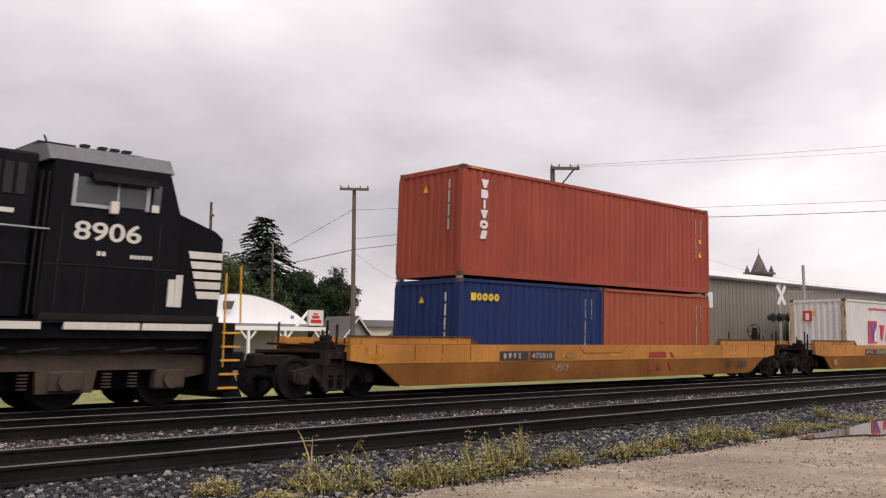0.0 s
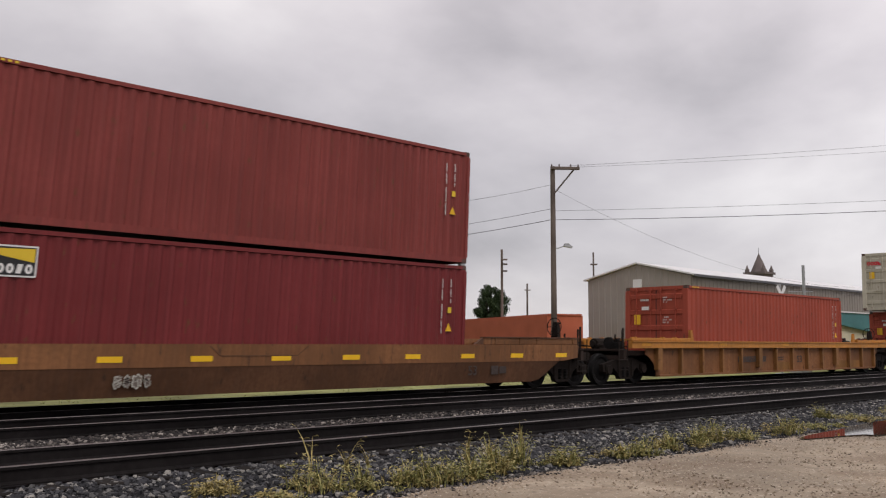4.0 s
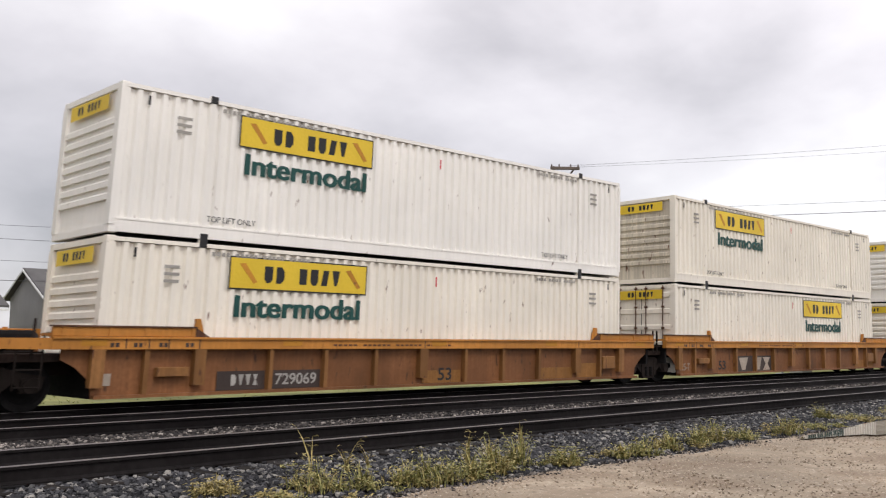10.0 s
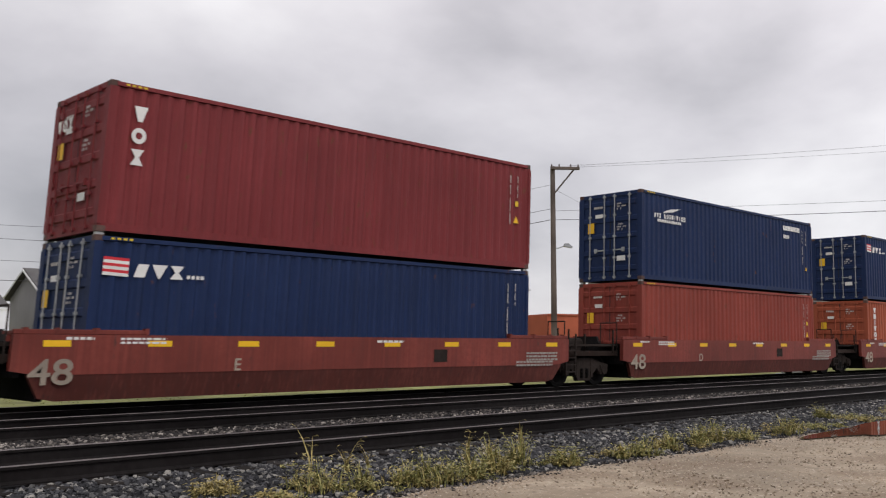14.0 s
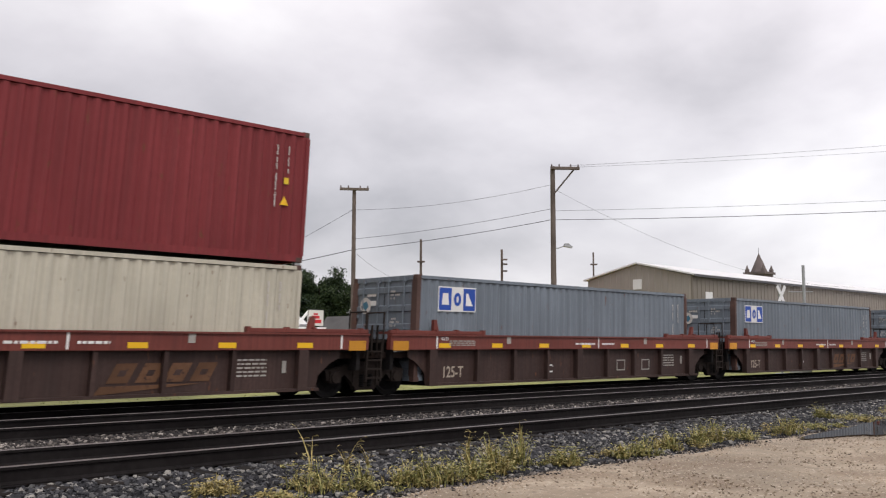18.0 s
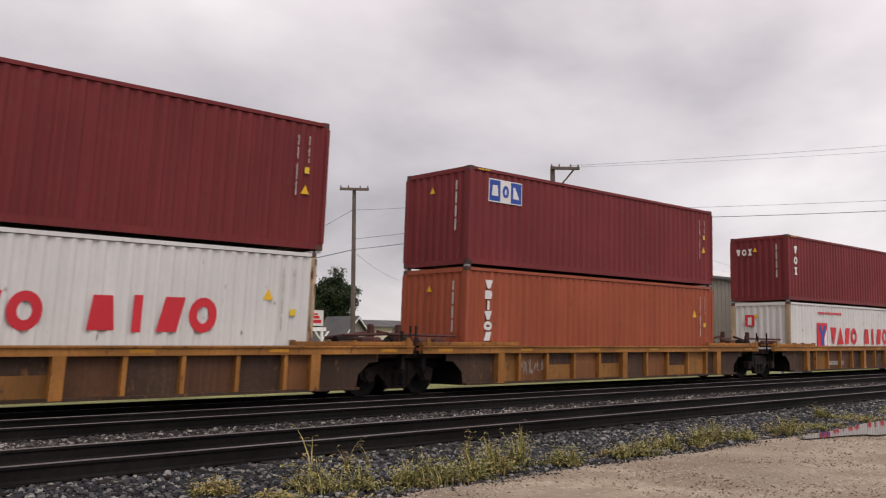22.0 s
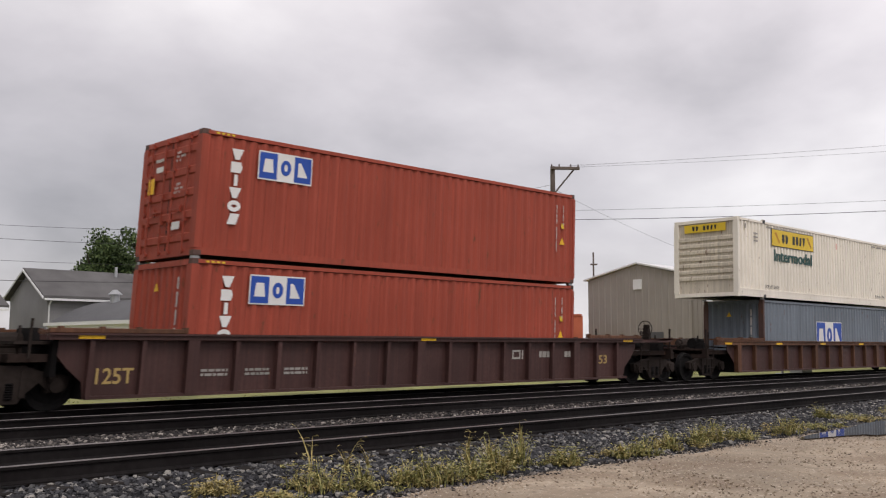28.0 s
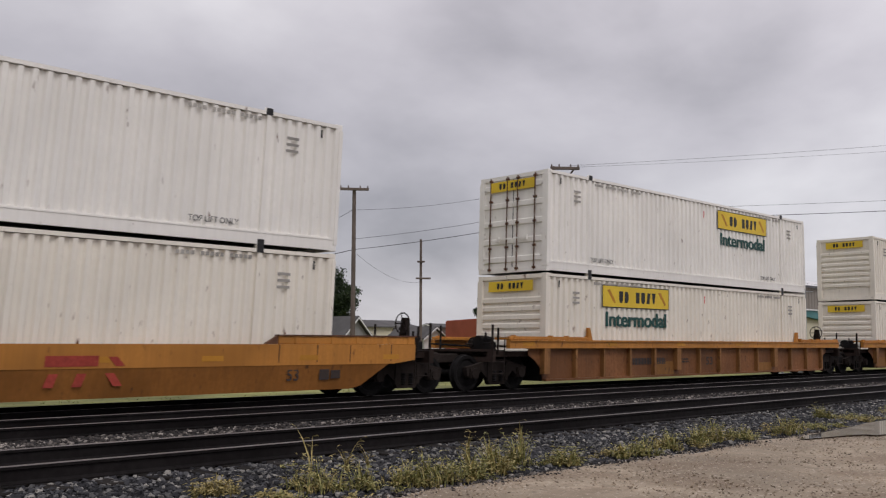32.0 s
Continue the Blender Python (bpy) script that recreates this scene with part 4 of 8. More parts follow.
def well_car(kind, u, half, left, right, label, ends=(True, True), reflect=9, group="well cars of the train", seed=0, paints=None):
    """One well: half is half the length of its side sill; left and right say how far its ends reach; ends: a truck and coupler of its own, or a shared joint."""
    K = dict(KIND[kind], **(paints or {}))
    rnd = random.Random(seed)
    c = thing("well_car", label, "rail car", group, pose(u, TRAIN_Y, 0))
    top, band, bot = K["top"], K["band"], K["bottom"]
    deep = half - (0.85 if kind == "ribbed_yellow" and half < 9.5 else 0.75 if kind == "dark" else K.get("cut", 1.55))
    yo = -1.50

    def sill(bm):
        if K["smooth"]:
            run = min(deep + 0.9, half - 0.45)
            prism(bm, [(-half, band + K.get("rise", 0.08)), (-run, band), (run, band), (half, band + K.get("rise", 0.08)), (half, top), (-half, top)], "y", yo, yo + 0.12)
        else:
            box(bm, -half, half, yo, yo + 0.14, band, top)
            box(bm, -half, half, yo - 0.04, yo, top - 0.04, top - 0.01)
    for s in (Matrix(), FLIP):
        piece("side_sill", ("sill", kind, half), sill, K["sill"], c, s)

    def web(bm):
        if K["smooth"]:
            out = min(deep + 0.75, half - 0.3)
            pts = [(-out, band), (-deep, bot + 0.06), (-deep + 0.3, bot), (deep - 0.3, bot), (deep, bot + 0.06), (out, band)]
            a = [bm.verts.new((x, yo + 0.01 + 0.10 * (band - z) / (band - bot), z)) for x, z in pts]
            b = [bm.verts.new((x, yo + 0.11 + 0.10 * (band - z) / (band - bot), z)) for x, z in pts]
            bm.faces.new(a)
            bm.faces.new(b[::-1])
            for i in range(6):
                j = (i + 1) % 6
                bm.faces.new((a[j], a[i], b[i], b[j]))
        else:
            prism(bm, [(-deep - 0.62, band), (-deep - 0.62, band - 0.18), (-deep - 0.35, 0.78), (-deep - 0.05, 0.52), (-deep, bot), (deep, bot), (deep + 0.05, 0.52), (deep + 0.35, 0.78), (deep + 0.62, band - 0.18), (deep + 0.62, band)], "y", yo + WEB_IN, yo + WEB_IN + 0.022)
            box(bm, -deep, deep, yo + 0.03, yo + WEB_IN, bot, bot + 0.06)
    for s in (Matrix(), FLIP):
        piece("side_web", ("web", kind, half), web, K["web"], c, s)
    if K["step"]:
        n = int(2 * deep / K["step"])
        st = 2 * deep / n

        def rib(bm):
            box(bm, -0.045, 0.045, yo + 0.03, yo + WEB_IN, bot + 0.06, band)

        def wide_rib(bm):
            box(bm, -0.12, 0.12, yo + 0.005, yo + WEB_IN, bot + (0.2 if kind == "ribbed_yellow" else 0.02), band)
        where = [(-deep + st * i, i % 5 == 0) for i in range(n + 1)]
        if kind in RIBS and half < 9.5:
            where = RIBS[kind]
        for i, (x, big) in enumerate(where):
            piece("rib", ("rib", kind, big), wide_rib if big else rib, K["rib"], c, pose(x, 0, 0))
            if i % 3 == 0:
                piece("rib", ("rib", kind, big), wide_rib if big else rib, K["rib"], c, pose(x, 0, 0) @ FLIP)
        if kind == "ribbed_yellow" and half < 9.5:
            for x in (-8.6, -7.95, -7.5, -7.1, -6.45, -0.46, 5.5):
                bars("sill_seam", [(x - 0.012, x + 0.012, band + 0.01, top - 0.01)], TTXSIGN, c, pose(0, yo - 0.001, 0, 90, 0, 0))
            piece("tool_box", "tool_box", lambda bm: box(bm, -7.28, -6.62, yo + 0.02, yo + WEB_IN, 0.58, 0.76, 0.012), YELRIB, c)
            piece("tool_box", "tool_box_b", lambda bm: box(bm, 6.7, 7.3, yo + 0.02, yo + WEB_IN, 0.5, 0.86, 0.012), YELRIB, c)
            bars("fine_print", [(-3.2 + 0.14 * k, -3.1 + 0.14 * k, 1.16, 1.20) for k in range(26) if k % 7 != 5], RUSTWEB, c, pose(0, yo - 0.002, 0, 90, 0, 0))
            for x in (-8.25, -7.8, -7.3, -6.75):
                bars("fine_print", [(x, x + 0.07, 1.14, 1.22), (x + 0.1, x + 0.17, 1.14, 1.22)], TTXSIGN, c, pose(0, yo - 0.002, 0, 90, 0, 0))
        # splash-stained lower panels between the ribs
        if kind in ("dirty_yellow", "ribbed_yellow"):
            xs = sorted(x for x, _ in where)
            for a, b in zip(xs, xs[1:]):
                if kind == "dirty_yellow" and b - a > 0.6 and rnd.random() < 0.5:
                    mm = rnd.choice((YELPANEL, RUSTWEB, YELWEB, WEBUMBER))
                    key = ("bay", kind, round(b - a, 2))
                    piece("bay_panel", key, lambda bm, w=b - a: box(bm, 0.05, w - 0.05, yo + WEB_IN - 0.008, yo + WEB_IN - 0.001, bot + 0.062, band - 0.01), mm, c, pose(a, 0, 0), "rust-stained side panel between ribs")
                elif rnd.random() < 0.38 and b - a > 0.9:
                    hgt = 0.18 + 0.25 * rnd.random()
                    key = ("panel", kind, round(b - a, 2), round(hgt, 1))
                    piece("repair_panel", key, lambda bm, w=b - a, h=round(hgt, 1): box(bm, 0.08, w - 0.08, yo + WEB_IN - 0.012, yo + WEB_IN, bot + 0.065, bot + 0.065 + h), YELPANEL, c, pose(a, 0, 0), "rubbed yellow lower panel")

    def pan(bm):
        box(bm, 0, 0.35, -1.31, 1.31, bot + 0.01, BASE)
    for i in range(int(2 * deep / 1.5)):
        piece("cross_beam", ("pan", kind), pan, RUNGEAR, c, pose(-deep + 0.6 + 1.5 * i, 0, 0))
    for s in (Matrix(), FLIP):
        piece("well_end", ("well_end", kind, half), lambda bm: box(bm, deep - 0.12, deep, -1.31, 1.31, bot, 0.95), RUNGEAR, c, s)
    # end structures
    for sgn, reach, own in ((-1, left, ends[0]), (1, right, ends[1])):
        key = (kind, half, round(reach, 2), own)
        x1 = reach if not own else reach - 1.0

        def platform(bm):
            box(bm, deep, x1, -1.20, 1.20, 0.88, 1.02)
            box(bm, deep, x1 - 0.15, -0.35, 0.35, 0.62, 0.9)
            if own:
                box(bm, x1 - 0.12, x1, -1.40, 1.40, 0.75, 1.08)

        piece("end_platform", ("platform", *key), platform, DECKBROWN, c, Matrix() if sgn > 0 else FLIP)
        if kind == "dirty_yellow":
            piece("sill_bracket", ("sill_bracket", kind), lambda bm: prism(bm, [(0, top - 0.1), (0.13, top - 0.1), (0.13, top + 0.11), (0.09, top + 0.19), (0.0, top + 0.19)], "y", yo - 0.02, yo + 0.018), K["sill"], c, pose(sgn * (half - 0.16) - 0.06, 0, 0))
        if own:
            # reservoirs, valves and brackets on the end platform
            zr = 1.02 if kind == "smooth_yellow" else 1.26
            piece("air_reservoir", ("reservoir", *key), lambda bm: rod(bm, (half + 0.1, -0.75, zr), (min(half + 0.95, x1 - 0.1), -0.75, zr), 0.18, 14), GEARRUST if kind in ("brown", "brown_sill", "red") else RUNGEAR, c, Matrix.Diagonal((sgn, 1, 1, 1)), smooth=False)
            piece("valve_block", ("valve", *key), lambda bm: (box(bm, x1 - 0.42, x1 - 0.12, -1.15, -0.75, 1.0, 1.28, 0.03), rod(bm, (x1 - 0.40, -1.0, 1.34), (x1 - 0.14, -1.0, 1.34), 0.07, 9)), RUNGEAR, c, Matrix.Diagonal((sgn, 1, 1, 1)))
            piece("end_post", ("end_post", *key), lambda bm: box(bm, x1 - 0.085, x1 - 0.04, -1.34, -1.295, 0.95, 1.72), RUNRUST, c, Matrix.Diagonal((sgn, 1, 1, 1)))
        # the side sill runs on over the truck, lower edge raised
        if own and x1 - half > 0.7:
            lowz = {"brown": 0.86, "red": 1.02, "brown_sill": 1.12}.get(kind, band)
            piece("sill_extension", ("sill_ext", *key), lambda bm: prism(bm, [(half + 0.003, lowz), (x1 - 0.25, lowz + 0.02), (x1 - 0.1, lowz + 0.14), (x1 - 0.1, top - 0.03), (half + 0.003, top - 0.03)], "y", yo + 0.01, yo + 0.12), K["sill"], c, Matrix.Diagonal((sgn, 1, 1, 1)))
        if not own:
            # dark end bulkhead, walkway and grab rails at the shared joint
            piece("end_bulkhead", ("bulkhead", kind, half), lambda bm: prism(bm, [(-1.36, 0.62), (1.36, 0.62), (1.36, top - 0.12), (0.5, top - 0.12), (0.4, top + 0.1), (-0.4, top + 0.1), (-0.5, top - 0.12), (-1.36, top - 0.12)], "x", half - 0.22, half - 0.12), RUNGEAR, c, Matrix.Diagonal((sgn, 1, 1, 1)))
            piece("walkway", ("walkway", *key), lambda bm: box(bm, half - 0.12, max(half + 0.12, x1 - 0.05), -1.25, -0.55, top - 0.2, top - 0.14), RUNRUST, c, Matrix.Diagonal((sgn, 1, 1, 1)))
            if kind in ("brown", "brown_sill", "red"):
                piece("grab_rail", ("grab", *key), lambda bm: (rod(bm, (half + 0.06, -1.3, top - 0.5), (half + 0.06, -1.3, top + 0.5), 0.018, 6), rod(bm, (half + 0.06, -1.3, top + 0.5), (half + 0.06, -0.7, top + 0.5), 0.018, 6), rod(bm, (half + 0.06, -0.7, top + 0.5), (half + 0.06, -0.7, top - 0.2), 0.018, 6)), RUNRUST, c, Matrix.Diagonal((sgn, 1, 1, 1)))
            if sgn > 0 and kind in ("brown", "brown_sill", "red"):
                piece("step_ladder", ("step_ladder", *key), lambda bm: [box(bm, half + 0.1, half + 0.5, -1.36, -1.28, zz, zz + 0.035) for zz in (0.42, 0.62, 0.82, 1.02)] + [box(bm, x, x + 0.04, -1.36, -1.30, 0.36, 1.25) for x in (half + 0.08, half + 0.5)], RUNRUST, c)

        def guard(bm):
            gt = 0.17 if kind == "smooth_yellow" or (kind == "ribbed_yellow" and half < 9.5) else 0.09
            box(bm, deep - (2.3 if kind == "smooth_yellow" else 1.9), half, yo + 0.02, yo + 0.12, top + 0.002, top + gt, 0.01)
            box(bm, deep + 0.2, half, yo + 0.12, yo + 0.55, top + 0.002, top + 0.06)
            for x in (deep - 1.85, deep - 0.9, deep - 0.2, half - 0.2):
                box(bm, x - 0.04, x + 0.04, yo + 0.005, yo + 0.14, top + 0.01, top + gt + 0.03)
        if kind == "smooth_yellow" or (kind == "ribbed_yellow" and half < 9.5):
            g0 = deep - (2.32 if kind == "smooth_yellow" else 1.92)
            piece("guard_cap", ("guard_cap", kind, half), lambda bm: (box(bm, g0, half + 0.02, yo - 0.01, yo + 0.16, top + 0.172, top + 0.20), prism(bm, [(g0 - 0.30, top + 0.002), (g0 + 0.01, top + 0.002), (g0 + 0.01, top + 0.19)], "y", yo + 0.03, yo + 0.11)), RUSTWEB, c, Matrix.Diagonal((sgn, 1, 1, 1)), "rust-brown flange on the raised sill end")
        if kind == "smooth_yellow":
            for x in (deep - 2.28, deep - 1.3, deep - 0.4, half - 0.75):
                bars("sill_seam", [(sgn * x - 0.012, sgn * x + 0.012, band + 0.06, top - 0.01)], WEBUMBER, c, pose(0, yo - 0.001, 0, 90, 0, 0))
        if kind == "dirty_yellow" and not own:
            def rigging(bm):
                box(bm, deep + 0.15, half - 0.25, -0.62, -0.42, top - 0.05, top + 0.12, 0.02)
                box(bm, deep + 0.35, deep + 0.75, -1.05, -0.65, top - 0.05, top + 0.20, 0.03)
                rod(bm, (deep - 0.1, -0.9, top + 0.24), (half + 0.1, -0.35, top + 0.28), 0.035, 7)
                rod(bm, (deep + 0.3, 0.3, top + 0.18), (half + 0.1, 0.1, top + 0.34), 0.045, 7)
                rod(bm, (half - 0.55, -0.95, top + 0.02), (half - 0.55, 0.7, top + 0.10), 0.05, 7)
                prism(bm, [(half - 0.4, top - 0.1), (half - 0.2, top - 0.1), (half - 0.24, top + 0.52), (half - 0.34, top + 0.52)], "y", -0.30, -0.18)
                rod(bm, (half - 0.9, -0.75, top + 0.10), (half - 0.45, -0.75, top + 0.10), 0.11, 10)
            piece("brake_rigging", ("rigging", kind, half), rigging, GEARRUST, c, Matrix.Diagonal((sgn, 1, 1, 1)), "rusty brake rods and levers on the end deck")
        for sy in (1, -1):
            piece("end_guard", ("guard", kind, half), guard, K["sill"] if kind != "dark" else RUSTWEB, c, Matrix.Diagonal((sgn, sy, 1, 1)))

        def corner_guide(bm):
            g = deep - (1.95 if kind == "ribbed_yellow" else 0.15)
            prism(bm, [(g - 0.20, top), (g, top), (g, top + 0.36), (g - 0.09, top + 0.36)], "y", yo + 0.10, yo + 0.19)
        if kind in ("brown", "brown_sill", "ribbed_yellow"):
            piece("corner_guide", ("guide", kind, half, sgn), lambda bm: (corner_guide(bm), bmesh.ops.scale(bm, vec=(sgn, 1, 1), verts=bm.verts[:])), K["sill"], c)

        for q, (x, y, h) in enumerate(((half + 0.25, -1.3, 0.62), (x1 - 0.25, -0.9, 0.5), (half + 0.5, 0.6, 0.7))):
            if x < x1:
                piece("stanchion", ("stanchion", round(h, 2)), lambda bm, h=h: box(bm, -0.02, 0.02, -0.02, 0.02, 0.95, 1.02 + h), RUNRUST, c, pose(sgn * x, y, 0))
        piece("brake_rod", ("brake_rod", *key), lambda bm: rod(bm, (deep + 0.2, -1.1, 1.10), (min(half + 1.0, x1), -0.4, 1.22), 0.02, 6), RUNRUST, c, Matrix.Diagonal((sgn, 1, 1, 1)))
        piece("brake_pipe", ("brake_pipe", *key), lambda bm: rod(bm, (deep + 0.2, 0.5, 1.12), (min(half + 1.0, x1), 0.9, 1.22), 0.025, 6), RUNGEAR, c, Matrix.Diagonal((sgn, 1, 1, 1)))
        piece("brake_cylinder", ("brake_cyl", *key), lambda bm, zb=(1.06 if kind == "smooth_yellow" else 1.24): (rod(bm, (deep + 0.5, 0.2, zb), (deep + 1.2, 0.2, zb), 0.17, 12), rod(bm, (deep + 1.2, 0.2, zb), (deep + 1.3, 0.2, zb), 0.10, 10), box(bm, deep + 0.6, deep + 1.1, 0.05, 0.35, zb - 0.24, zb - 0.12)), RUNRUST if kind != "smooth_yellow" else RUNGEAR, c, Matrix.Diagonal((sgn, 1, 1, 1)))
        if own:
            bogie(c, sgn * (reach - 1.55))

            def coupler(bm):
                box(bm, reach - 1.0, reach - 0.12, -0.14, 0.14, 0.72, 0.96, 0.02)
                box(bm, reach - 0.25, reach + 0.02, -0.2, 0.2, 0.68, 1.0, 0.04)
            piece("coupler", ("coupler", round(reach, 2)), coupler, RUNRUST, c, Matrix() if sgn > 0 else FLIP)

            def hose(bm):
                pts = [(reach - 0.45 + 0.055 * i, -0.38, 0.78 - 0.42 * math.sin(math.pi * i / 9)) for i in range(10)]
                for a, b in zip(pts, pts[1:]):
                    rod(bm, a, b, 0.022, 6)
            piece("air_hose", ("hose", round(reach, 2)), hose, HOSE, c, Matrix() if sgn > 0 else FLIP)

            def ladder(bm):
                for zz in (0.45, 0.75, 1.05):
                    rod(bm, (half + 0.1, -1.40, zz), (half + 0.55, -1.40, zz), 0.014, 6)
                for x in (half + 0.1, half + 0.55):
                    rod(bm, (x, -1.40, 0.40), (x, -1.40, 1.35), 0.016, 6)
            piece("ladder", ("ladder", half), ladder, RUNRUST, c, Matrix() if sgn > 0 else FLIP @ Matrix.Diagonal((1, -1, 1, 1)))
            if sgn > 0:
                def brake_wheel(bm):
                    x, y, z = x1 - 0.3, -0.55, 1.72
                    pts = [(x, y + 0.26 * math.cos(2 * math.pi * i / 14), z + 0.26 * math.sin(2 * math.pi * i / 14)) for i in range(15)]
                    for a, b in zip(pts, pts[1:]):
                        rod(bm, a, b, 0.016, 6)
                    for i in range(0, 14, 3):
                        rod(bm, (x, y, z), pts[i], 0.012, 6)
                    prism(bm, [(y - 0.16, 1.02), (y + 0.16, 1.02), (y + 0.12, 1.5), (y + 0.07, 1.86), (y - 0.07, 1.86), (y - 0.12, 1.5)], "x", x + 0.02, x + 0.15)
                piece("brake_wheel", ("brake_wheel", round(x1, 2)), brake_wheel, GEARRUST if kind in ("brown", "brown_sill", "red") else RUNRUST, c)
        elif sgn < 0:
            bogie(c, -reach)
    # yellow reflectors along the sill
    rects = []
    zc = {"smooth_yellow": 0.86, "ribbed_yellow": 1.16, "brown": 1.16, "red": 1.15, "brown_sill": 1.12, "dirty_yellow": 1.03, "dark": 1.29, "rusty": 1.22}[kind]
    hh = 0.07 if kind in ("dark", "dirty_yellow", "rusty") else 0.11
    rm = REFLECT if kind not in ("smooth_yellow", "ribbed_yellow", "dirty_yellow") else YELPATCH
    rm = K.get("reflector", rm)
    for i in range(reflect):
        edge = 1.75 if kind in ("brown", "brown_sill") else 0.75
        x = -half + edge + (2 * half - 2 * edge) * i / max(1, reflect - 1)
        w = 0.24 if kind != "brown_sill" else 0.2
        bars("reflector", [(-w, w, 0, hh)], rm, c, pose(x, yo - 0.004, zc, 90, 0, 0))
    if kind in ("brown", "brown_sill"):
        for x in (-half + 0.55, half - 0.7) if kind == "brown" else (-half + 0.32, half - 0.32):
            bars("reflector", [(-0.24, 0.24, 0, 0.22)], REFLECT if kind == "brown" else REFLECTOLD, c, pose(x, yo - 0.005, zc - 0.06, 90, 0, 0))
    return c


def on_car(dx=0.0):
    return pose(dx, -1.506, 0, 90, 0, 0)

# ---------------------------------------------------------------- ground and tracks
GRASS = mat("rough_grass", (0.25, 0.255, 0.085), rough=0.9, vary=0.35, grain=6.0, bump=0.03)
LOT = mat("tan_gravel_lot", (0.355, 0.284, 0.205), rough=0.8, vary=0.3, grain=4.0, speck=0.35, speck_color=(0.16, 0.12, 0.09), bump=0.02)
BALLAST = mat("dark_ballast", (0.020, 0.019, 0.021), rough=0.9, vary=0.5, grain=16.0, bump=0.04, spec=0.15)
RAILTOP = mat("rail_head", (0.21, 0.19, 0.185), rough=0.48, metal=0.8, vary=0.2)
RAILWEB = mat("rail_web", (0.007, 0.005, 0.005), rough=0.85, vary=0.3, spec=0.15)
TIE = mat("creosoted_timber", (0.018, 0.014, 0.012), rough=0.9, vary=0.4, spec=0.15)


def plain(name, fn, material, label="", category="", kind="structure", m=None):
    ob = piece(name, (name,), fn, material, None, m)
    return tagged(ob, label, category, kind=kind)


def sheet(x0, x1, y0, y1, z, nx, ny, amp, scale=0.4):
    def fn(bm):
        vs = [[bm.verts.new((x0 + (x1 - x0) * i / nx, y0 + (y1 - y0) * j / ny, z + amp * noise.noise((i * (x1 - x0) / nx * scale, j * (y1 - y0) / ny * scale, z)))) for j in range(ny + 1)] for i in range(nx + 1)]
        for i in range(nx):
            for j in range(ny):
                bm.faces.new((vs[i][j], vs[i + 1][j], vs[i + 1][j + 1], vs[i][j + 1]))
    return fn


def ground_sheet(bm):
    n = 40
    xs = [-2400 * (abs(k) / n) ** 2.2 * (-1 if k > 0 else 1) for k in range(-n, n + 1)]
    g = [[bm.verts.new((x, y, -0.52 if -60 < y < 24 else -0.50)) for y in xs] for x in xs]
    for i in range(2 * n):
        for j in range(2 * n):
            bm.faces.new((g[i][j], g[i + 1][j], g[i + 1][j + 1], g[i][j + 1]))


plain("ground", ground_sheet, GRASS, "rough green grass reaching to the horizon", "grass")
def grit(m):
    """Fine dark and pale grains and damp stains on the lot."""
    nd, ln = m.node_tree.nodes, m.node_tree.links
    bs = nd["Principled BSDF"]
    src = bs.inputs["Base Color"].links[0].from_socket
    tc = nd.new("ShaderNodeTexCoord")
    for scale, lo, hi, col, amount in ((0.9, 0.46, 0.64, (0.19, 0.135, 0.09), 0.7), (15.0, 0.58, 0.66, (0.15, 0.12, 0.09), 0.5), (21.0, 0.60, 0.66, (0.58, 0.50, 0.41), 0.7), (5.0, 0.52, 0.66, (0.23, 0.185, 0.13), 0.6)):
        n = nd.new("ShaderNodeTexNoise")
        n.inputs["Scale"].default_value = scale
        n.inputs["Detail"].default_value = 4
        ln.new(tc.outputs["Object"], n.inputs["Vector"])
        r = nd.new("ShaderNodeMapRange")
        r.inputs["From Min"].default_value, r.inputs["From Max"].default_value = lo, hi
        r.inputs["To Max"].default_value = amount
        ln.new(n.outputs["Fac"], r.inputs["Value"])
        x = nd.new("ShaderNodeMix")
        x.data_type = "RGBA"
        ln.new(r.outputs[0], x.inputs["Factor"])
        ln.new(src, x.inputs[6])
        x.inputs[7].default_value = (*col, 1)
        src = x.outputs[2]
    ln.new(src, bs.inputs["Base Color"])


grit(LOT)
def lot_sheet(bm):
    """The lot, its far edge ragged and sinking under the ballast."""
    ys = [-45 + 50 * j / 34 for j in range(35)] + [5.6, 6.2, 6.6, 6.85, 7.0, 7.12]
    xs = [-40 + 2 * i for i in range(20)] + [0.25 * i for i in range(121)] + [32 + 3 * i for i in range(37)]
    g = []
    for x in xs:
        w = 0.22 * noise.noise((0.9 * x, 3.1, 0)) + 0.12 * noise.noise((3.3 * x, 7.7, 0))
        g.append([bm.verts.new((x, y + (w * max(0, y - 6.0) if y > 6 else 0), (-0.33 if y > 7.1 else -0.275 if y > 6.95 else -0.25) + 0.03 * noise.noise((0.8 * x, 0.8 * y, -0.25)) * min(1, max(0.3, (7.6 - y) / 2)))) for y in ys])
    for a, b in zip(g, g[1:]):
        for j in range(len(ys) - 1):
            bm.faces.new((a[j], b[j], b[j + 1], a[j + 1]))


plain("lot", lot_sheet, LOT, "tan wet gravel parking lot", "gravel lot")


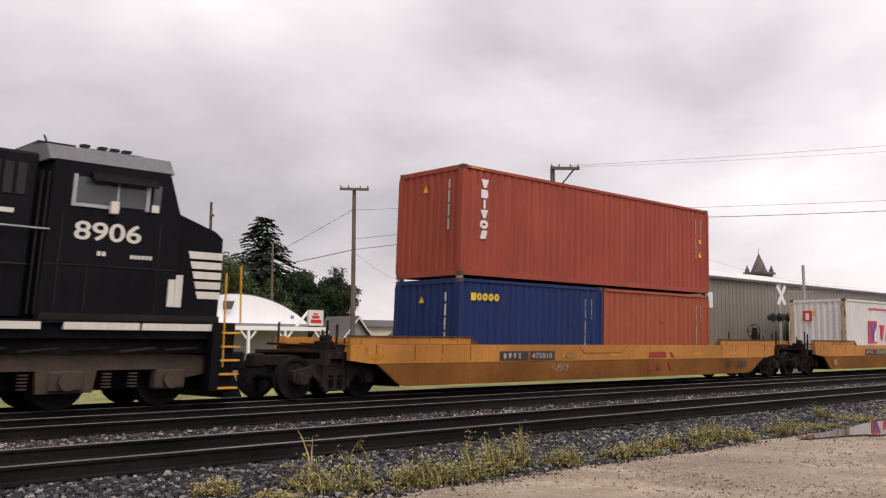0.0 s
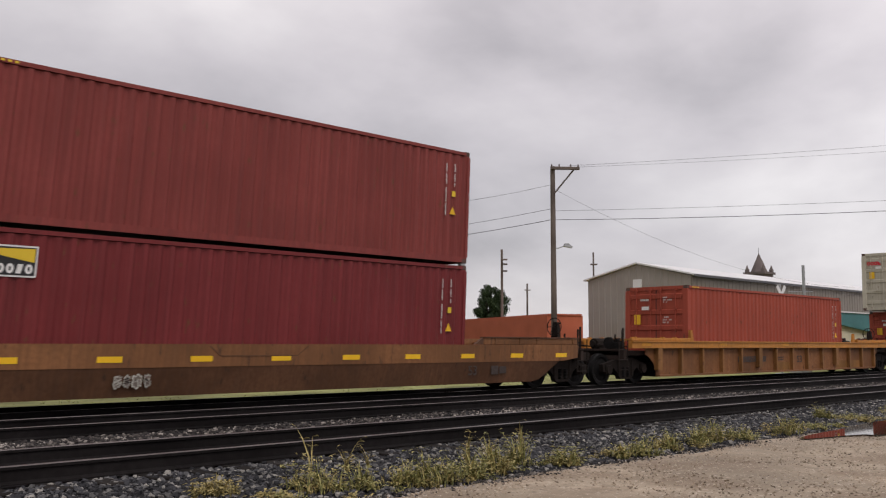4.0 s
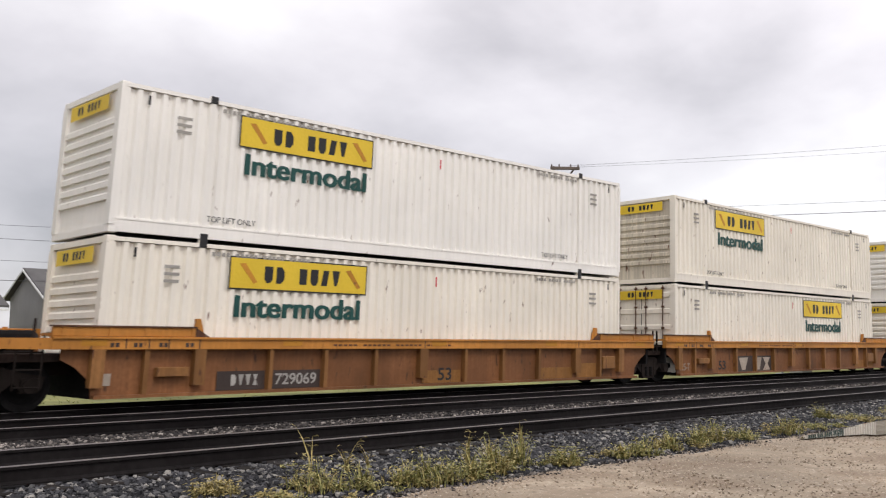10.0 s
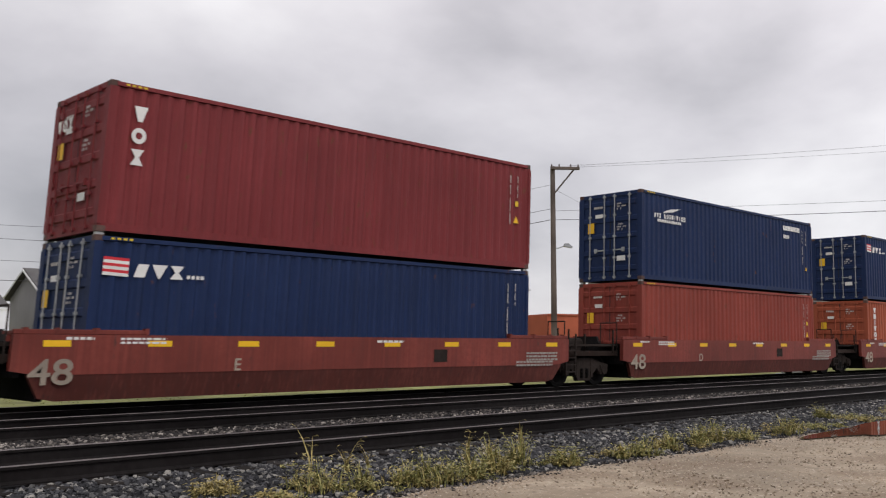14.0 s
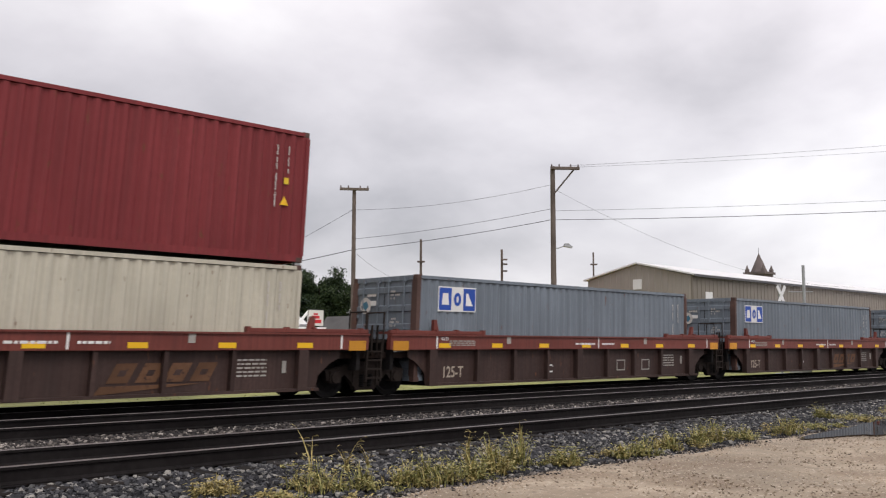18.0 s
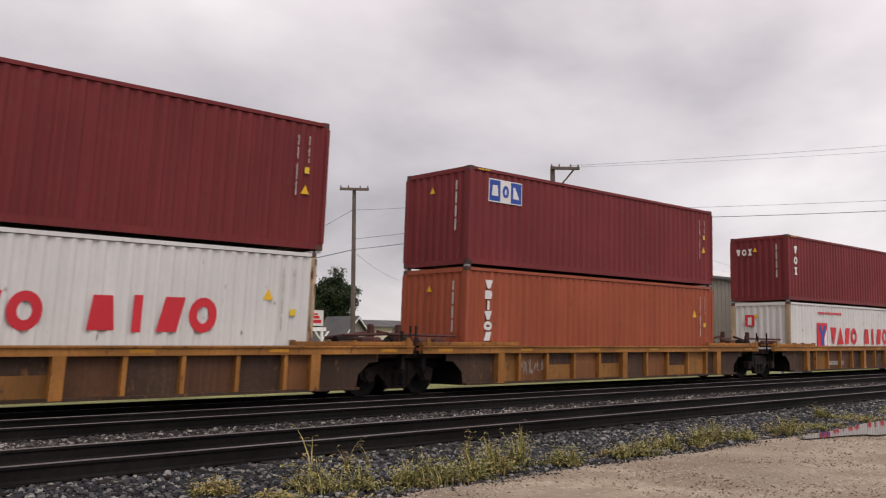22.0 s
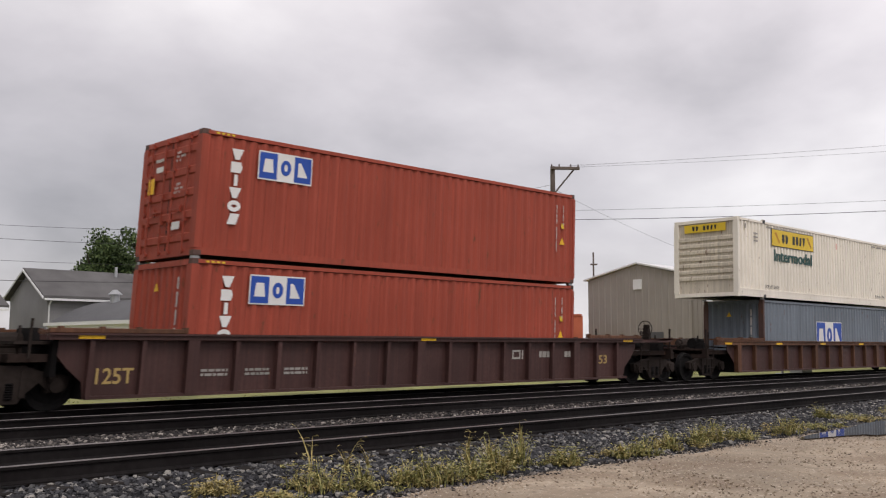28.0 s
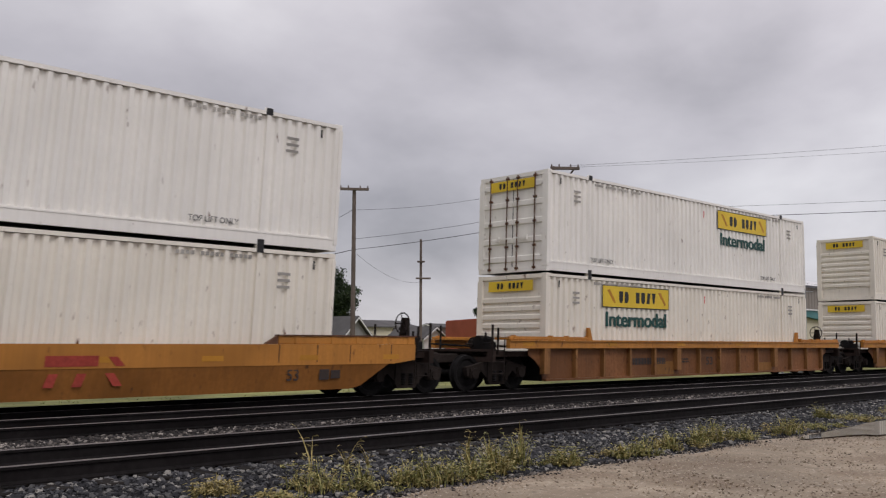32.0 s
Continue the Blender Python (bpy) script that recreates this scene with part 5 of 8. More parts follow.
def ballast_bed(bm):
    prof = [(6.2, -0.52), (7.4, -0.30), (8.9, -0.22), (12.0, -0.20), (13.2, -0.20), (16.4, -0.20), (19.05, -0.20), (19.6, -0.30), (20.4, -0.56)]
    n = 120
    rows = [[bm.verts.new((-150 + 450 * i / n, y, z + 0.02 * noise.noise((i, y, 0)))) for y, z in prof] for i in range(n + 1)]
    for i in range(n):
        for j in range(len(prof) - 1):
            bm.faces.new((rows[i][j], rows[i + 1][j], rows[i + 1][j + 1], rows[i][j + 1]))


plain("ballast_bed", ballast_bed, BALLAST, "dark crushed-stone ballast under three tracks", "ballast")


def rail_web(bm):
    prof = [(-0.076, -0.185), (0.076, -0.185), (0.076, -0.172), (0.012, -0.150), (0.010, -0.045), (0.034, -0.036), (0.036, -0.006), (-0.036, -0.006), (-0.034, -0.036), (-0.010, -0.045), (-0.012, -0.150), (-0.076, -0.172)]
    prism(bm, prof, "x", -200, 320)


def rail_head(bm):
    prism(bm, [(-0.034, -0.006), (0.034, -0.006), (0.030, 0.0), (-0.030, 0.0)], "x", -200, 320)


for yc in (TRAIN_Y, MID_Y, NEAR_Y):
    for s in (-0.7525, 0.7525):
        r = thing("rail", "dark rusty steel rail with a worn bright head", "rail", "rails of the three tracks", pose(0, yc + s, 0))
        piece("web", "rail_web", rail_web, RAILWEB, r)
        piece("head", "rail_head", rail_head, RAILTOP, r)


def from_arrays(name, verts, faces, material, parent=None, m=None, label="", smooth=False):
    me = bpy.data.meshes.new(name)
    me.from_pydata([tuple(v) for v in verts], [], [tuple(f) for f in faces])
    me.materials.append(None)
    if smooth:
        me.polygons.foreach_set("use_smooth", [True] * len(me.polygons))
    return put(name, me, material, parent, m, label)


def island_mat(name, stops, rough=0.8, translucent=0.0):
    """A material whose colour differs from piece to piece of a joined mesh."""
    m = bpy.data.materials.new(name)
    m.use_nodes = True
    nd, ln = m.node_tree.nodes, m.node_tree.links
    bs = nd["Principled BSDF"]
    bs.inputs["Roughness"].default_value = rough
    bs.inputs["Specular IOR Level"].default_value = 0.25
    g = nd.new("ShaderNodeNewGeometry")
    r = nd.new("ShaderNodeValToRGB")
    cr = r.color_ramp
    cr.elements[0].position, cr.elements[0].color = stops[0][0], (*stops[0][1], 1)
    cr.elements[1].position, cr.elements[1].color = stops[-1][0], (*stops[-1][1], 1)
    for p, c in stops[1:-1]:
        cr.elements.new(p).color = (*c, 1)
    ln.new(g.outputs["Random Per Island"], r.inputs[0])
    tc = nd.new("ShaderNodeTexCoord")
    n = nd.new("ShaderNodeTexNoise")
    n.inputs["Scale"].default_value = 0.8
    n.inputs["Detail"].default_value = 4
    ln.new(tc.outputs["Object"], n.inputs["Vector"])
    hs = nd.new("ShaderNodeHueSaturation")
    mr = nd.new("ShaderNodeMapRange")
    mr.inputs["From Min"].default_value, mr.inputs["From Max"].default_value = 0.3, 0.7
    mr.inputs["To Min"].default_value, mr.inputs["To Max"].default_value = 0.65, 1.25
    ln.new(n.outputs["Fac"], mr.inputs["Value"])
    ln.new(mr.outputs[0], hs.inputs["Value"])
    ln.new(r.outputs[0], hs.inputs["Color"])
    ln.new(hs.outputs[0], bs.inputs["Base Color"])
    if translucent:
        bs.inputs["Subsurface Weight"].default_value = 0.0
    return m


STONE = island_mat("ballast_stone", [(0.0, (0.012, 0.012, 0.014)), (0.55, (0.052, 0.052, 0.058)), (0.85, (0.14, 0.137, 0.135)), (1.0, (0.33, 0.31, 0.28))])
STONE_WARM = island_mat("ballast_stone_warm", [(0.0, (0.016, 0.014, 0.014)), (0.55, (0.055, 0.048, 0.045)), (0.85, (0.17, 0.15, 0.135)), (1.0, (0.42, 0.38, 0.34))])
PEBBLE = island_mat("lot_pebble", [(0.0, (0.13, 0.10, 0.078)), (0.2, (0.26, 0.20, 0.145)), (0.85, (0.38, 0.31, 0.23)), (1.0, (0.52, 0.45, 0.36))])


def stones(name, n, x0, x1, y0, y1, zfn, size, material, label, seed, falloff=True):
    """Angular stones, each a skewed octahedron with flattened faces, strewn over a strip."""
    rng = np.random.default_rng(seed)
    base = np.array([[1, 0, 0], [-1, 0, 0], [0, 1, 0], [0, -1, 0], [0, 0, 1], [0, 0, -1], [0.62, 0.62, 0.45], [-0.62, -0.55, 0.5]])
    tri = np.array([[0, 2, 6], [2, 4, 6], [4, 0, 6], [2, 1, 4], [1, 3, 7], [3, 4, 7], [4, 1, 7], [3, 0, 4], [2, 0, 5], [1, 2, 5], [3, 1, 5], [0, 3, 5]])
    u = rng.random(n)
    xs = x0 + (x1 - x0) * (u ** 1.7 if falloff else u)
    ys = y0 + (y1 - y0) * rng.random(n)
    sz = size * (0.55 + 0.9 * rng.random(n) ** 2)
    V = np.empty((n, 8, 3))
    for i in range(n):
        a, b = rng.random(2) * 6.283
        ca, sa, cb, sb = math.cos(a), math.sin(a), math.cos(b), math.sin(b)
        R = np.array([[ca, -sa, 0], [sa * cb, ca * cb, -sb], [sa * sb, ca * sb, cb]])
        V[i] = ((base * (0.7 + 0.6 * rng.random((8, 3)))) @ R.T) * sz[i] * np.array([1, 1, 0.75]) + (xs[i], ys[i], zfn(ys[i]) + 0.3 * sz[i])
    F = (tri[None] + 8 * np.arange(n)[:, None, None]).reshape(-1, 3)
    ob = from_arrays(name, V.reshape(-1, 3), F, material)
    return tagged(ob, label, "ballast stones", kind="stuff")


def bed_z(y):
    prof = [(6.2, -0.52), (7.4, -0.30), (8.9, -0.22), (12.0, -0.20), (19.5, -0.20)]
    return float(np.interp(y, [p[0] for p in prof], [p[1] for p in prof]))


stones("ballast_stones", 30000, -1, 34, 7.0, 9.55, bed_z, 0.031, STONE, "dark wet crushed stones beside the near rail", 3)
stones("ballast_stones_between", 20000, 2, 60, 11.25, 13.9, bed_z, 0.030, STONE_WARM, "pale crushed stones between two tracks", 4)
stones("lot_pebbles", 14000, 2, 28, 3.5, 6.9, lambda y: -0.252, 0.0125, PEBBLE, "small tan pebbles strewn over the lot", 5)

stones("edge_stones", 2600, 3, 30, 6.72, 7.30, lambda y: -0.256 if y < 6.9 else -0.256 - 0.13 * (y - 6.9), 0.019, STONE_WARM, "loose dark stones spilled over the lot's edge", 6)

# ties under the near track, ends showing
for i in range(60):
    t = piece("tie", "tie", lambda bm: box(bm, -0.11, 0.11, -1.3, 1.3, -0.36, -0.19, 0.012), TIE, None, pose(-1 + 0.53 * i, NEAR_Y, 0.0))
    tagged(t, "dark creosoted timber tie under the near rails", "railway tie", "ties of the near track")

WATER = bpy.data.materials.new("puddle_water")
WATER.use_nodes = True
wb = WATER.node_tree.nodes["Principled BSDF"]
wb.inputs["Base Color"].default_value = (0.035, 0.026, 0.020, 1)
wb.inputs["Roughness"].default_value = 0.03
wb.inputs["IOR"].default_value = 1.33


def puddle_mesh(bm):
    n = 60
    pts = []
    for k in range(n):
        a = 2 * math.pi * k / n
        w = 1 + 0.22 * noise.noise((2 * math.cos(a), 2 * math.sin(a), 4.2)) + 0.1 * math.sin(5 * a)
        pts.append((3.9 * w * math.cos(a) + 18.4, 0.55 * w * math.sin(a) + 6.45))
    prism(bm, pts, "z", -0.26, -0.231)


plain("puddle", puddle_mesh, WATER, "shallow puddle of muddy rain water on the lot", "puddle")

# ---------------------------------------------------------------- weeds
def weed_mat(name, stops):
    """Blades that fade from green to straw along and between the stems."""
    m = bpy.data.materials.new(name)
    m.use_nodes = True
    nd, ln = m.node_tree.nodes, m.node_tree.links
    bs = nd["Principled BSDF"]
    bs.inputs["Roughness"].default_value = 0.7
    bs.inputs["Specular IOR Level"].default_value = 0.25
    tc = nd.new("ShaderNodeTexCoord")
    n = nd.new("ShaderNodeTexNoise")
    n.inputs["Scale"].default_value = 16.0
    n.inputs["Detail"].default_value = 3
    ln.new(tc.outputs["Object"], n.inputs["Vector"])
    r = nd.new("ShaderNodeValToRGB")
    cr = r.color_ramp
    cr.elements[0].position, cr.elements[0].color = stops[0][0], (*stops[0][1], 1)
    cr.elements[1].position, cr.elements[1].color = stops[-1][0], (*stops[-1][1], 1)
    for p, c in stops[1:-1]:
        cr.elements.new(p).color = (*c, 1)
    ln.new(n.outputs["Fac"], r.inputs[0])
    ln.new(r.outputs[0], bs.inputs["Base Color"])
    return m


WEEDG = weed_mat("weed_green", [(0.30, (0.11, 0.115, 0.04)), (0.47, (0.23, 0.225, 0.08)), (0.57, (0.37, 0.32, 0.12)), (0.72, (0.46, 0.36, 0.16))])
WEEDY = weed_mat("weed_yellow", [(0.30, (0.15, 0.13, 0.05)), (0.48, (0.30, 0.245, 0.095)), (0.60, (0.42, 0.33, 0.13)), (0.72, (0.52, 0.42, 0.21))])


def weed_mesh(seed, height, spread, n):
    rng = random.Random(seed)
    V, F = [(0.0, 0.0, -0.01)], []
    for k in range(n):
        a, r = rng.random() * 6.283, spread * rng.random() ** 0.7
        x, y = r * math.cos(a), r * math.sin(a)
        h = height * (0.35 + 0.65 * rng.random()) * (1 - 0.45 * r / spread)
        la = rng.random() * 6.283
        lean = (0.15 + 0.5 * rng.random()) * h
        w = 0.004 + 0.006 * rng.random()
        px, py = -math.sin(la) * w, math.cos(la) * w
        b = len(V)
        for j, s in enumerate((0.0, 0.4, 0.75, 1.0)):
            ox, oy = lean * s * s * math.cos(la), lean * s * s * math.sin(la)
            ww = (1.0, 1.1, 0.7, 0.1)[j]
            V.append((x + ox - px * ww, y + oy - py * ww, h * s * (1 - 0.15 * s)))
            V.append((x + ox + px * ww, y + oy + py * ww, h * s * (1 - 0.15 * s)))
        F.append((0, b, b + 1))
        for j in range(3):
            F.append((b + 2 * j, b + 2 * j + 1, b + 2 * j + 3, b + 2 * j + 2))
        root = b
        if rng.random() < 0.6:
            for q in range(5):
                at = root + 2 + int(5 * rng.random())
                cx, cy, cz = V[at]
                g = rng.random() * 6.283
                l = 0.03 + 0.05 * rng.random()
                b = len(V)
                V += [(cx + l * math.cos(g) - 0.012 * math.sin(g), cy + l * math.sin(g) + 0.012 * math.cos(g), cz + 0.3 * l), (cx + 1.8 * l * math.cos(g), cy + 1.8 * l * math.sin(g), cz + 0.1 * l), (cx + l * math.cos(g) + 0.012 * math.sin(g), cy + l * math.sin(g) - 0.012 * math.cos(g), cz + 0.3 * l)]
                F.append((at, b, b + 1, b + 2))
    me = bpy.data.meshes.new("weed_clump")
    me.from_pydata(V, [], F)
    me.materials.append(None)
    return me


wr = random.Random(8)
# x, y, width and height of each patch
patches = [(4.88, 8.1, 0.43, 0.20), (5.2, 7.75, 0.30, 0.09), (5.78, 7.78, 0.52, 0.33), (6.27, 7.57, 0.26, 0.31), (6.69, 7.48, 0.26, 0.30), (6.96, 7.47, 0.36, 0.37), (7.28, 7.38, 0.26, 0.30), (7.64, 7.33, 0.30, 0.34), (8.16, 7.54, 0.36, 0.38), (8.8, 7.70, 0.22, 0.43), (9.22, 7.43, 0.28, 0.18), (9.44, 7.38, 0.28, 0.32), (10.52, 7.33, 0.30, 0.24), (10.92, 7.31, 0.38, 0.31), (11.81, 7.46, 0.34, 0.30), (12.68, 7.49, 0.36, 0.31), (13.23, 7.62, 0.36, 0.36), (13.9, 7.48, 0.46, 0.24), (15.23, 7.42, 0.50, 0.35), (18.6, 8.23, 0.18, 0.34), (19.1, 7.84, 0.80, 0.13), (16.6, 7.5, 0.40, 0.14), (21.5, 7.85, 0.7, 0.22), (24.2, 7.9, 0.7, 0.24)]
for k, (x, y, w, h) in enumerate(patches):
    for q in range(2):
        me = weed_mesh(11 + 2 * k + q, h * (1.55, 1.05)[q], 0.58 * w, int((46, 36)[q] * (0.5 + 1.6 * w)))
        ob = put("weed_clump", me, WEEDY if (q and k % 2 == 0) or k < 2 else WEEDG, None, pose(x + 0.4 * w * (wr.random() - 0.5) * q, y + 0.2 * (wr.random() - 0.5), bed_z(y) - 0.02))
        tagged(ob, ("clump of green weeds at the lot's edge", "low yellowing weeds among the green at the lot's edge")[q], "weeds", "weeds along the ballast")
LOWWEED = [weed_mesh(90 + k, 0.16, 0.16, 26) for k in range(4)]
for k in range(34):
    x = 5.0 + 20 * (k / 34) ** 1.25 + 0.3 * wr.random()
    y = 7.18 + 0.35 * wr.random() + 0.012 * x
    ob = put("weed_clump", LOWWEED[k % 4], wr.choice((WEEDG, WEEDY)), None, pose(x, y, bed_z(y) - 0.02, 0, 0, wr.random() * 360) @ Matrix.Scale(0.5 + 0.6 * wr.random(), 4))
    tagged(ob, "low dry tuft of weeds at the lot's edge", "weeds", "weeds along the ballast")
stray = [(6.15, 8.35, 0.75), (6.75, 8.5, 0.5), (7.1, 8.55, 0.5), (8.4, 8.2, 0.7), (8.75, 8.15, 0.6), (9.2, 8.0, 0.85)]
for x, y, h in stray:
    ob = put("tall_weed", weed_mesh(int(100 * x), h, 0.05, 9), WEEDY, None, pose(x, y, bed_z(y) - 0.02))
    tagged(ob, "single tall dry weed stalk in the ballast", "weeds", "tall weeds")


def verge(bm_name, n, x0, x1, y0, y1, z, h, material, label, seed):
    rng = np.random.default_rng(seed)
    xs, ys = x0 + (x1 - x0) * rng.random(n), y0 + (y1 - y0) * rng.random(n)
    a = rng.random(n) * 6.283
    hh = h * (0.4 + rng.random(n))
    w = 0.03
    V = np.empty((n, 3, 3))
    V[:, 0] = np.stack([xs - w * np.cos(a), ys - w * np.sin(a), np.full(n, z)], 1)
    V[:, 1] = np.stack([xs + w * np.cos(a), ys + w * np.sin(a), np.full(n, z)], 1)
    V[:, 2] = np.stack([xs + 0.1 * np.sin(a), ys + 0.1 * np.cos(a), z + hh], 1)
    return tagged(from_arrays(bm_name, V.reshape(-1, 3), np.arange(3 * n).reshape(n, 3), material), label, "grass", kind="stuff")


VERGE = island_mat("verge_grass", [(0.0, (0.15, 0.17, 0.045)), (0.6, (0.28, 0.29, 0.09)), (1.0, (0.38, 0.37, 0.15))], 0.8)
plain("grass_bank", sheet(-60, 150, 19.3, 27.0, -0.27, 120, 6, 0.03, 0.5), GRASS, "low grassy bank beyond the tracks", "grass")
verge("grass_verge", 16000, 2, 70, 19.3, 34, -0.30, 0.055, VERGE, "sunlit yellow-green mown grass beyond the tracks", 6)

# ---------------------------------------------------------------- trees
LEAF = island_mat("leaf_green", [(0.0, (0.026, 0.046, 0.016)), (0.6, (0.066, 0.102, 0.034)), (1.0, (0.125, 0.165, 0.06))], 0.65)
LEAFDARK = island_mat("leaf_dark_green", [(0.0, (0.012, 0.024, 0.010)), (0.6, (0.030, 0.052, 0.018)), (1.0, (0.06, 0.085, 0.03))], 0.65)
NEEDLE = island_mat("needle_green", [(0.0, (0.010, 0.020, 0.012)), (0.6, (0.022, 0.040, 0.022)), (1.0, (0.045, 0.065, 0.035))], 0.7)
BARK = mat("bark", (0.06, 0.045, 0.035), rough=0.9, vary=0.4, grain=8)


def broadleaf(x, y, height, width, seed, material=LEAF, low=0.22, clumps=46, leaves=150):
    """A broadleaved tree: tapered trunk, forked limbs, and a crown of leaf clumps with gaps."""
    rng = np.random.default_rng(seed)
    e = thing("broadleaf_tree", "full green broadleaf tree with an uneven crown", "tree", "trees beyond the tracks", pose(x, y, -0.5))

    def trunk(bm):
        rod(bm, (0, 0, 0), (0.1, 0.05, height * 0.45), 0.028 * height, 10, 0.016 * height)

    def limb(bm, k):
        a = 2.4 * k
        z0 = height * (0.3 + 0.03 * k)
        p = Vector((0.06, 0.03, z0))
        q = p + Vector((math.cos(a) * width * 0.22, math.sin(a) * width * 0.22, height * 0.2))
        rod(bm, p, q, 0.012 * height, 7, 0.008 * height)
        rod(bm, q, q + Vector((math.cos(a + 0.5) * width * 0.16, math.sin(a + 0.5) * width * 0.16, height * 0.16)), 0.008 * height, 6, 0.003 * height)
    piece("trunk", ("trunk", seed), trunk, BARK, e)
    for k in range(6):
        piece("limb", ("limb", seed, k), lambda bm, k=k: limb(bm, k), BARK, e)
    cz, rz = height * (low + (1 - low) / 2), height * (1 - low) / 2
    C = []
    leaves = int(1.7 * leaves)
    while len(C) < 2 * clumps:
        p = rng.normal(size=3)
        p /= np.linalg.norm(p)
        r = 0.35 + 0.60 * rng.random()
        wob = 1 + 0.24 * noise.noise((3 * p[0] + seed, 3 * p[1], 3 * p[2]))
        taper = 1 - 0.25 * max(0.0, p[2])
        C.append((p[0] * r * width / 2 * wob * taper, p[1] * r * width / 2 * wob * taper, cz + p[2] * r * rz * wob))
    V, n = [], 0
    for c in C:
        rad = width * (0.10 + 0.06 * rng.random())
        pts = rng.normal(size=(leaves, 3))
        pts /= np.linalg.norm(pts, axis=1)[:, None]
        pts = np.array(c) + pts * rad * (0.35 + 0.75 * rng.random((leaves, 1))) * np.array([1, 1, 0.75])
        s = 0.085 + 0.085 * rng.random((leaves, 1))
        a, b = rng.normal(size=(leaves, 3)), rng.normal(size=(leaves, 3))
        a /= np.linalg.norm(a, axis=1)[:, None]
        b -= a * (a * b).sum(1, keepdims=True)
        b /= np.linalg.norm(b, axis=1)[:, None]
        V.append(np.stack([pts - a * s, pts - b * s * 0.6, pts + a * s, pts + b * s * 0.6], 1))
    V = np.concatenate(V)
    from_arrays("crown", V.reshape(-1, 3), np.arange(4 * len(V)).reshape(-1, 4), material, e)
    return e


def conifer(x, y, height, width, seed):
    rng = np.random.default_rng(seed)
    e = thing("conifer_tree", "tall dark green spruce with drooping boughs", "tree", "trees beyond the tracks", pose(x, y, -0.5))
    piece("trunk", ("ctrunk", seed), lambda bm: rod(bm, (0, 0, 0), (0, 0, height * 0.97), 0.02 * height, 9, 0.003 * height), BARK, e)
    V = []
    z = height * 0.12
    while z < height * 0.985:
        f = (z / height - 0.12) / 0.88
        reach = width / 2 * (1 - f) ** 0.55 * (0.9 + 0.2 * rng.random()) + 0.12
        for k in range(15):
            a = rng.random() * 6.283
            lift = 0.45 * rng.random() - 0.02
            L = reach * (0.55 + 0.52 * rng.random())
            n = int(95 * L / (width / 2)) + 20
            s = rng.random((n, 1)) ** 0.7
            d = np.array([math.cos(a), math.sin(a), 0.0])
            side = np.array([-math.sin(a), math.cos(a), 0.0])
            sp = (rng.random((n, 1)) - 0.5) * 0.5 * L * (1.05 - s)
            pts = np.array([0, 0, z]) + d * s * L + side * sp + np.array([0, 0, 1]) * ((0.10 + lift) * L * s - 0.42 * L * s * s - 0.10 * rng.random((n, 1)))
            sz = 0.10 + 0.10 * rng.random((n, 1))
            aa = d * 1.0 + side * rng.normal(size=(n, 1)) * 0.5 + np.array([0, 0, -0.3])
            bb = side + np.array([0, 0, 1.0]) * rng.normal(size=(n, 1)) * 0.6
            aa /= np.linalg.norm(aa, axis=1)[:, None]
            bb /= np.linalg.norm(bb, axis=1)[:, None]
            V.append(np.stack([pts - aa * sz, pts - bb * sz * 0.5, pts + aa * sz * 1.3, pts + bb * sz * 0.5], 1))
        z += height * (0.012 + 0.018 * rng.random())
    V = np.concatenate(V)
    from_arrays("crown", V.reshape(-1, 3), np.arange(4 * len(V)).reshape(-1, 4), NEEDLE, e)
    return e


broadleaf(31.2, 68.2, 10.6, 7.2, 21, LEAF, 0.25, 60, 150)
broadleaf(34.4, 67.5, 8.4, 6.0, 22, LEAF, 0.2, 46, 140)
conifer(52.0, 79.5, 14.6, 12.4, 23)
broadleaf(45.6, 77.6, 10.3, 8.8, 24, LEAF, 0.2, 48, 150)
broadleaf(50.0, 77.0, 8.4, 6.4, 25, LEAF, 0.1, 44, 140)
broadleaf(63.9, 89.4, 10.8, 7.4, 26, LEAFDARK, 0.1, 62, 150)
broadleaf(66.5, 87.2, 10.4, 7.4, 27, LEAFDARK, 0.1, 62, 150)
broadleaf(60.4, 91.0, 10.6, 8.0, 28, LEAFDARK, 0.1, 56, 140)
broadleaf(56.8, 88.0, 9.4, 6.6, 32, LEAFDARK, 0.1, 36, 130)
broadleaf(95.4, 88.3, 10.6, 5.4, 29, LEAFDARK, 0.12, 40, 130)
broadleaf(37.5, 69.5, 6.4, 4.0, 30, LEAFDARK, 0.1, 26, 120)
broadleaf(17.6, 61.0, 5.0, 3.4, 31, LEAFDARK, 0.1, 26, 120)

# ---------------------------------------------------------------- buildings
SIDING = mat("grey_siding", (0.27, 0.265, 0.27), rough=0.7, vary=0.08, streak=0.1, bump=0.0)
SHINGLE = mat("grey_shingle", (0.115, 0.11, 0.11), rough=0.9, vary=0.2, grain=20, bump=0.01)
TRIM = mat("white_trim", (0.72, 0.72, 0.72), rough=0.5, vary=0.05)
ARCHWHITE = mat("arch_white", (0.90, 0.90, 0.91), rough=0.5, vary=0.04, streak=0.05)
ARCHROOF = mat("arch_roof_grey", (0.095, 0.095, 0.10), rough=0.6, vary=0.15, streak=0.2)
# one tan sheet in two tones: long wall shaded, gable lit, by colour
METAL_SHADE = mat("sheet_metal_shaded", (0.20, 0.176, 0.148), rough=0.55, vary=0.06, streak=0.12)
METAL_LIT = mat("sheet_metal_lit", (0.31, 0.278, 0.25), rough=0.55, vary=0.06, streak=0.12)
METALROOF = mat("pale_metal_roof", (0.74, 0.73, 0.73), rough=0.45, vary=0.06, streak=0.1)
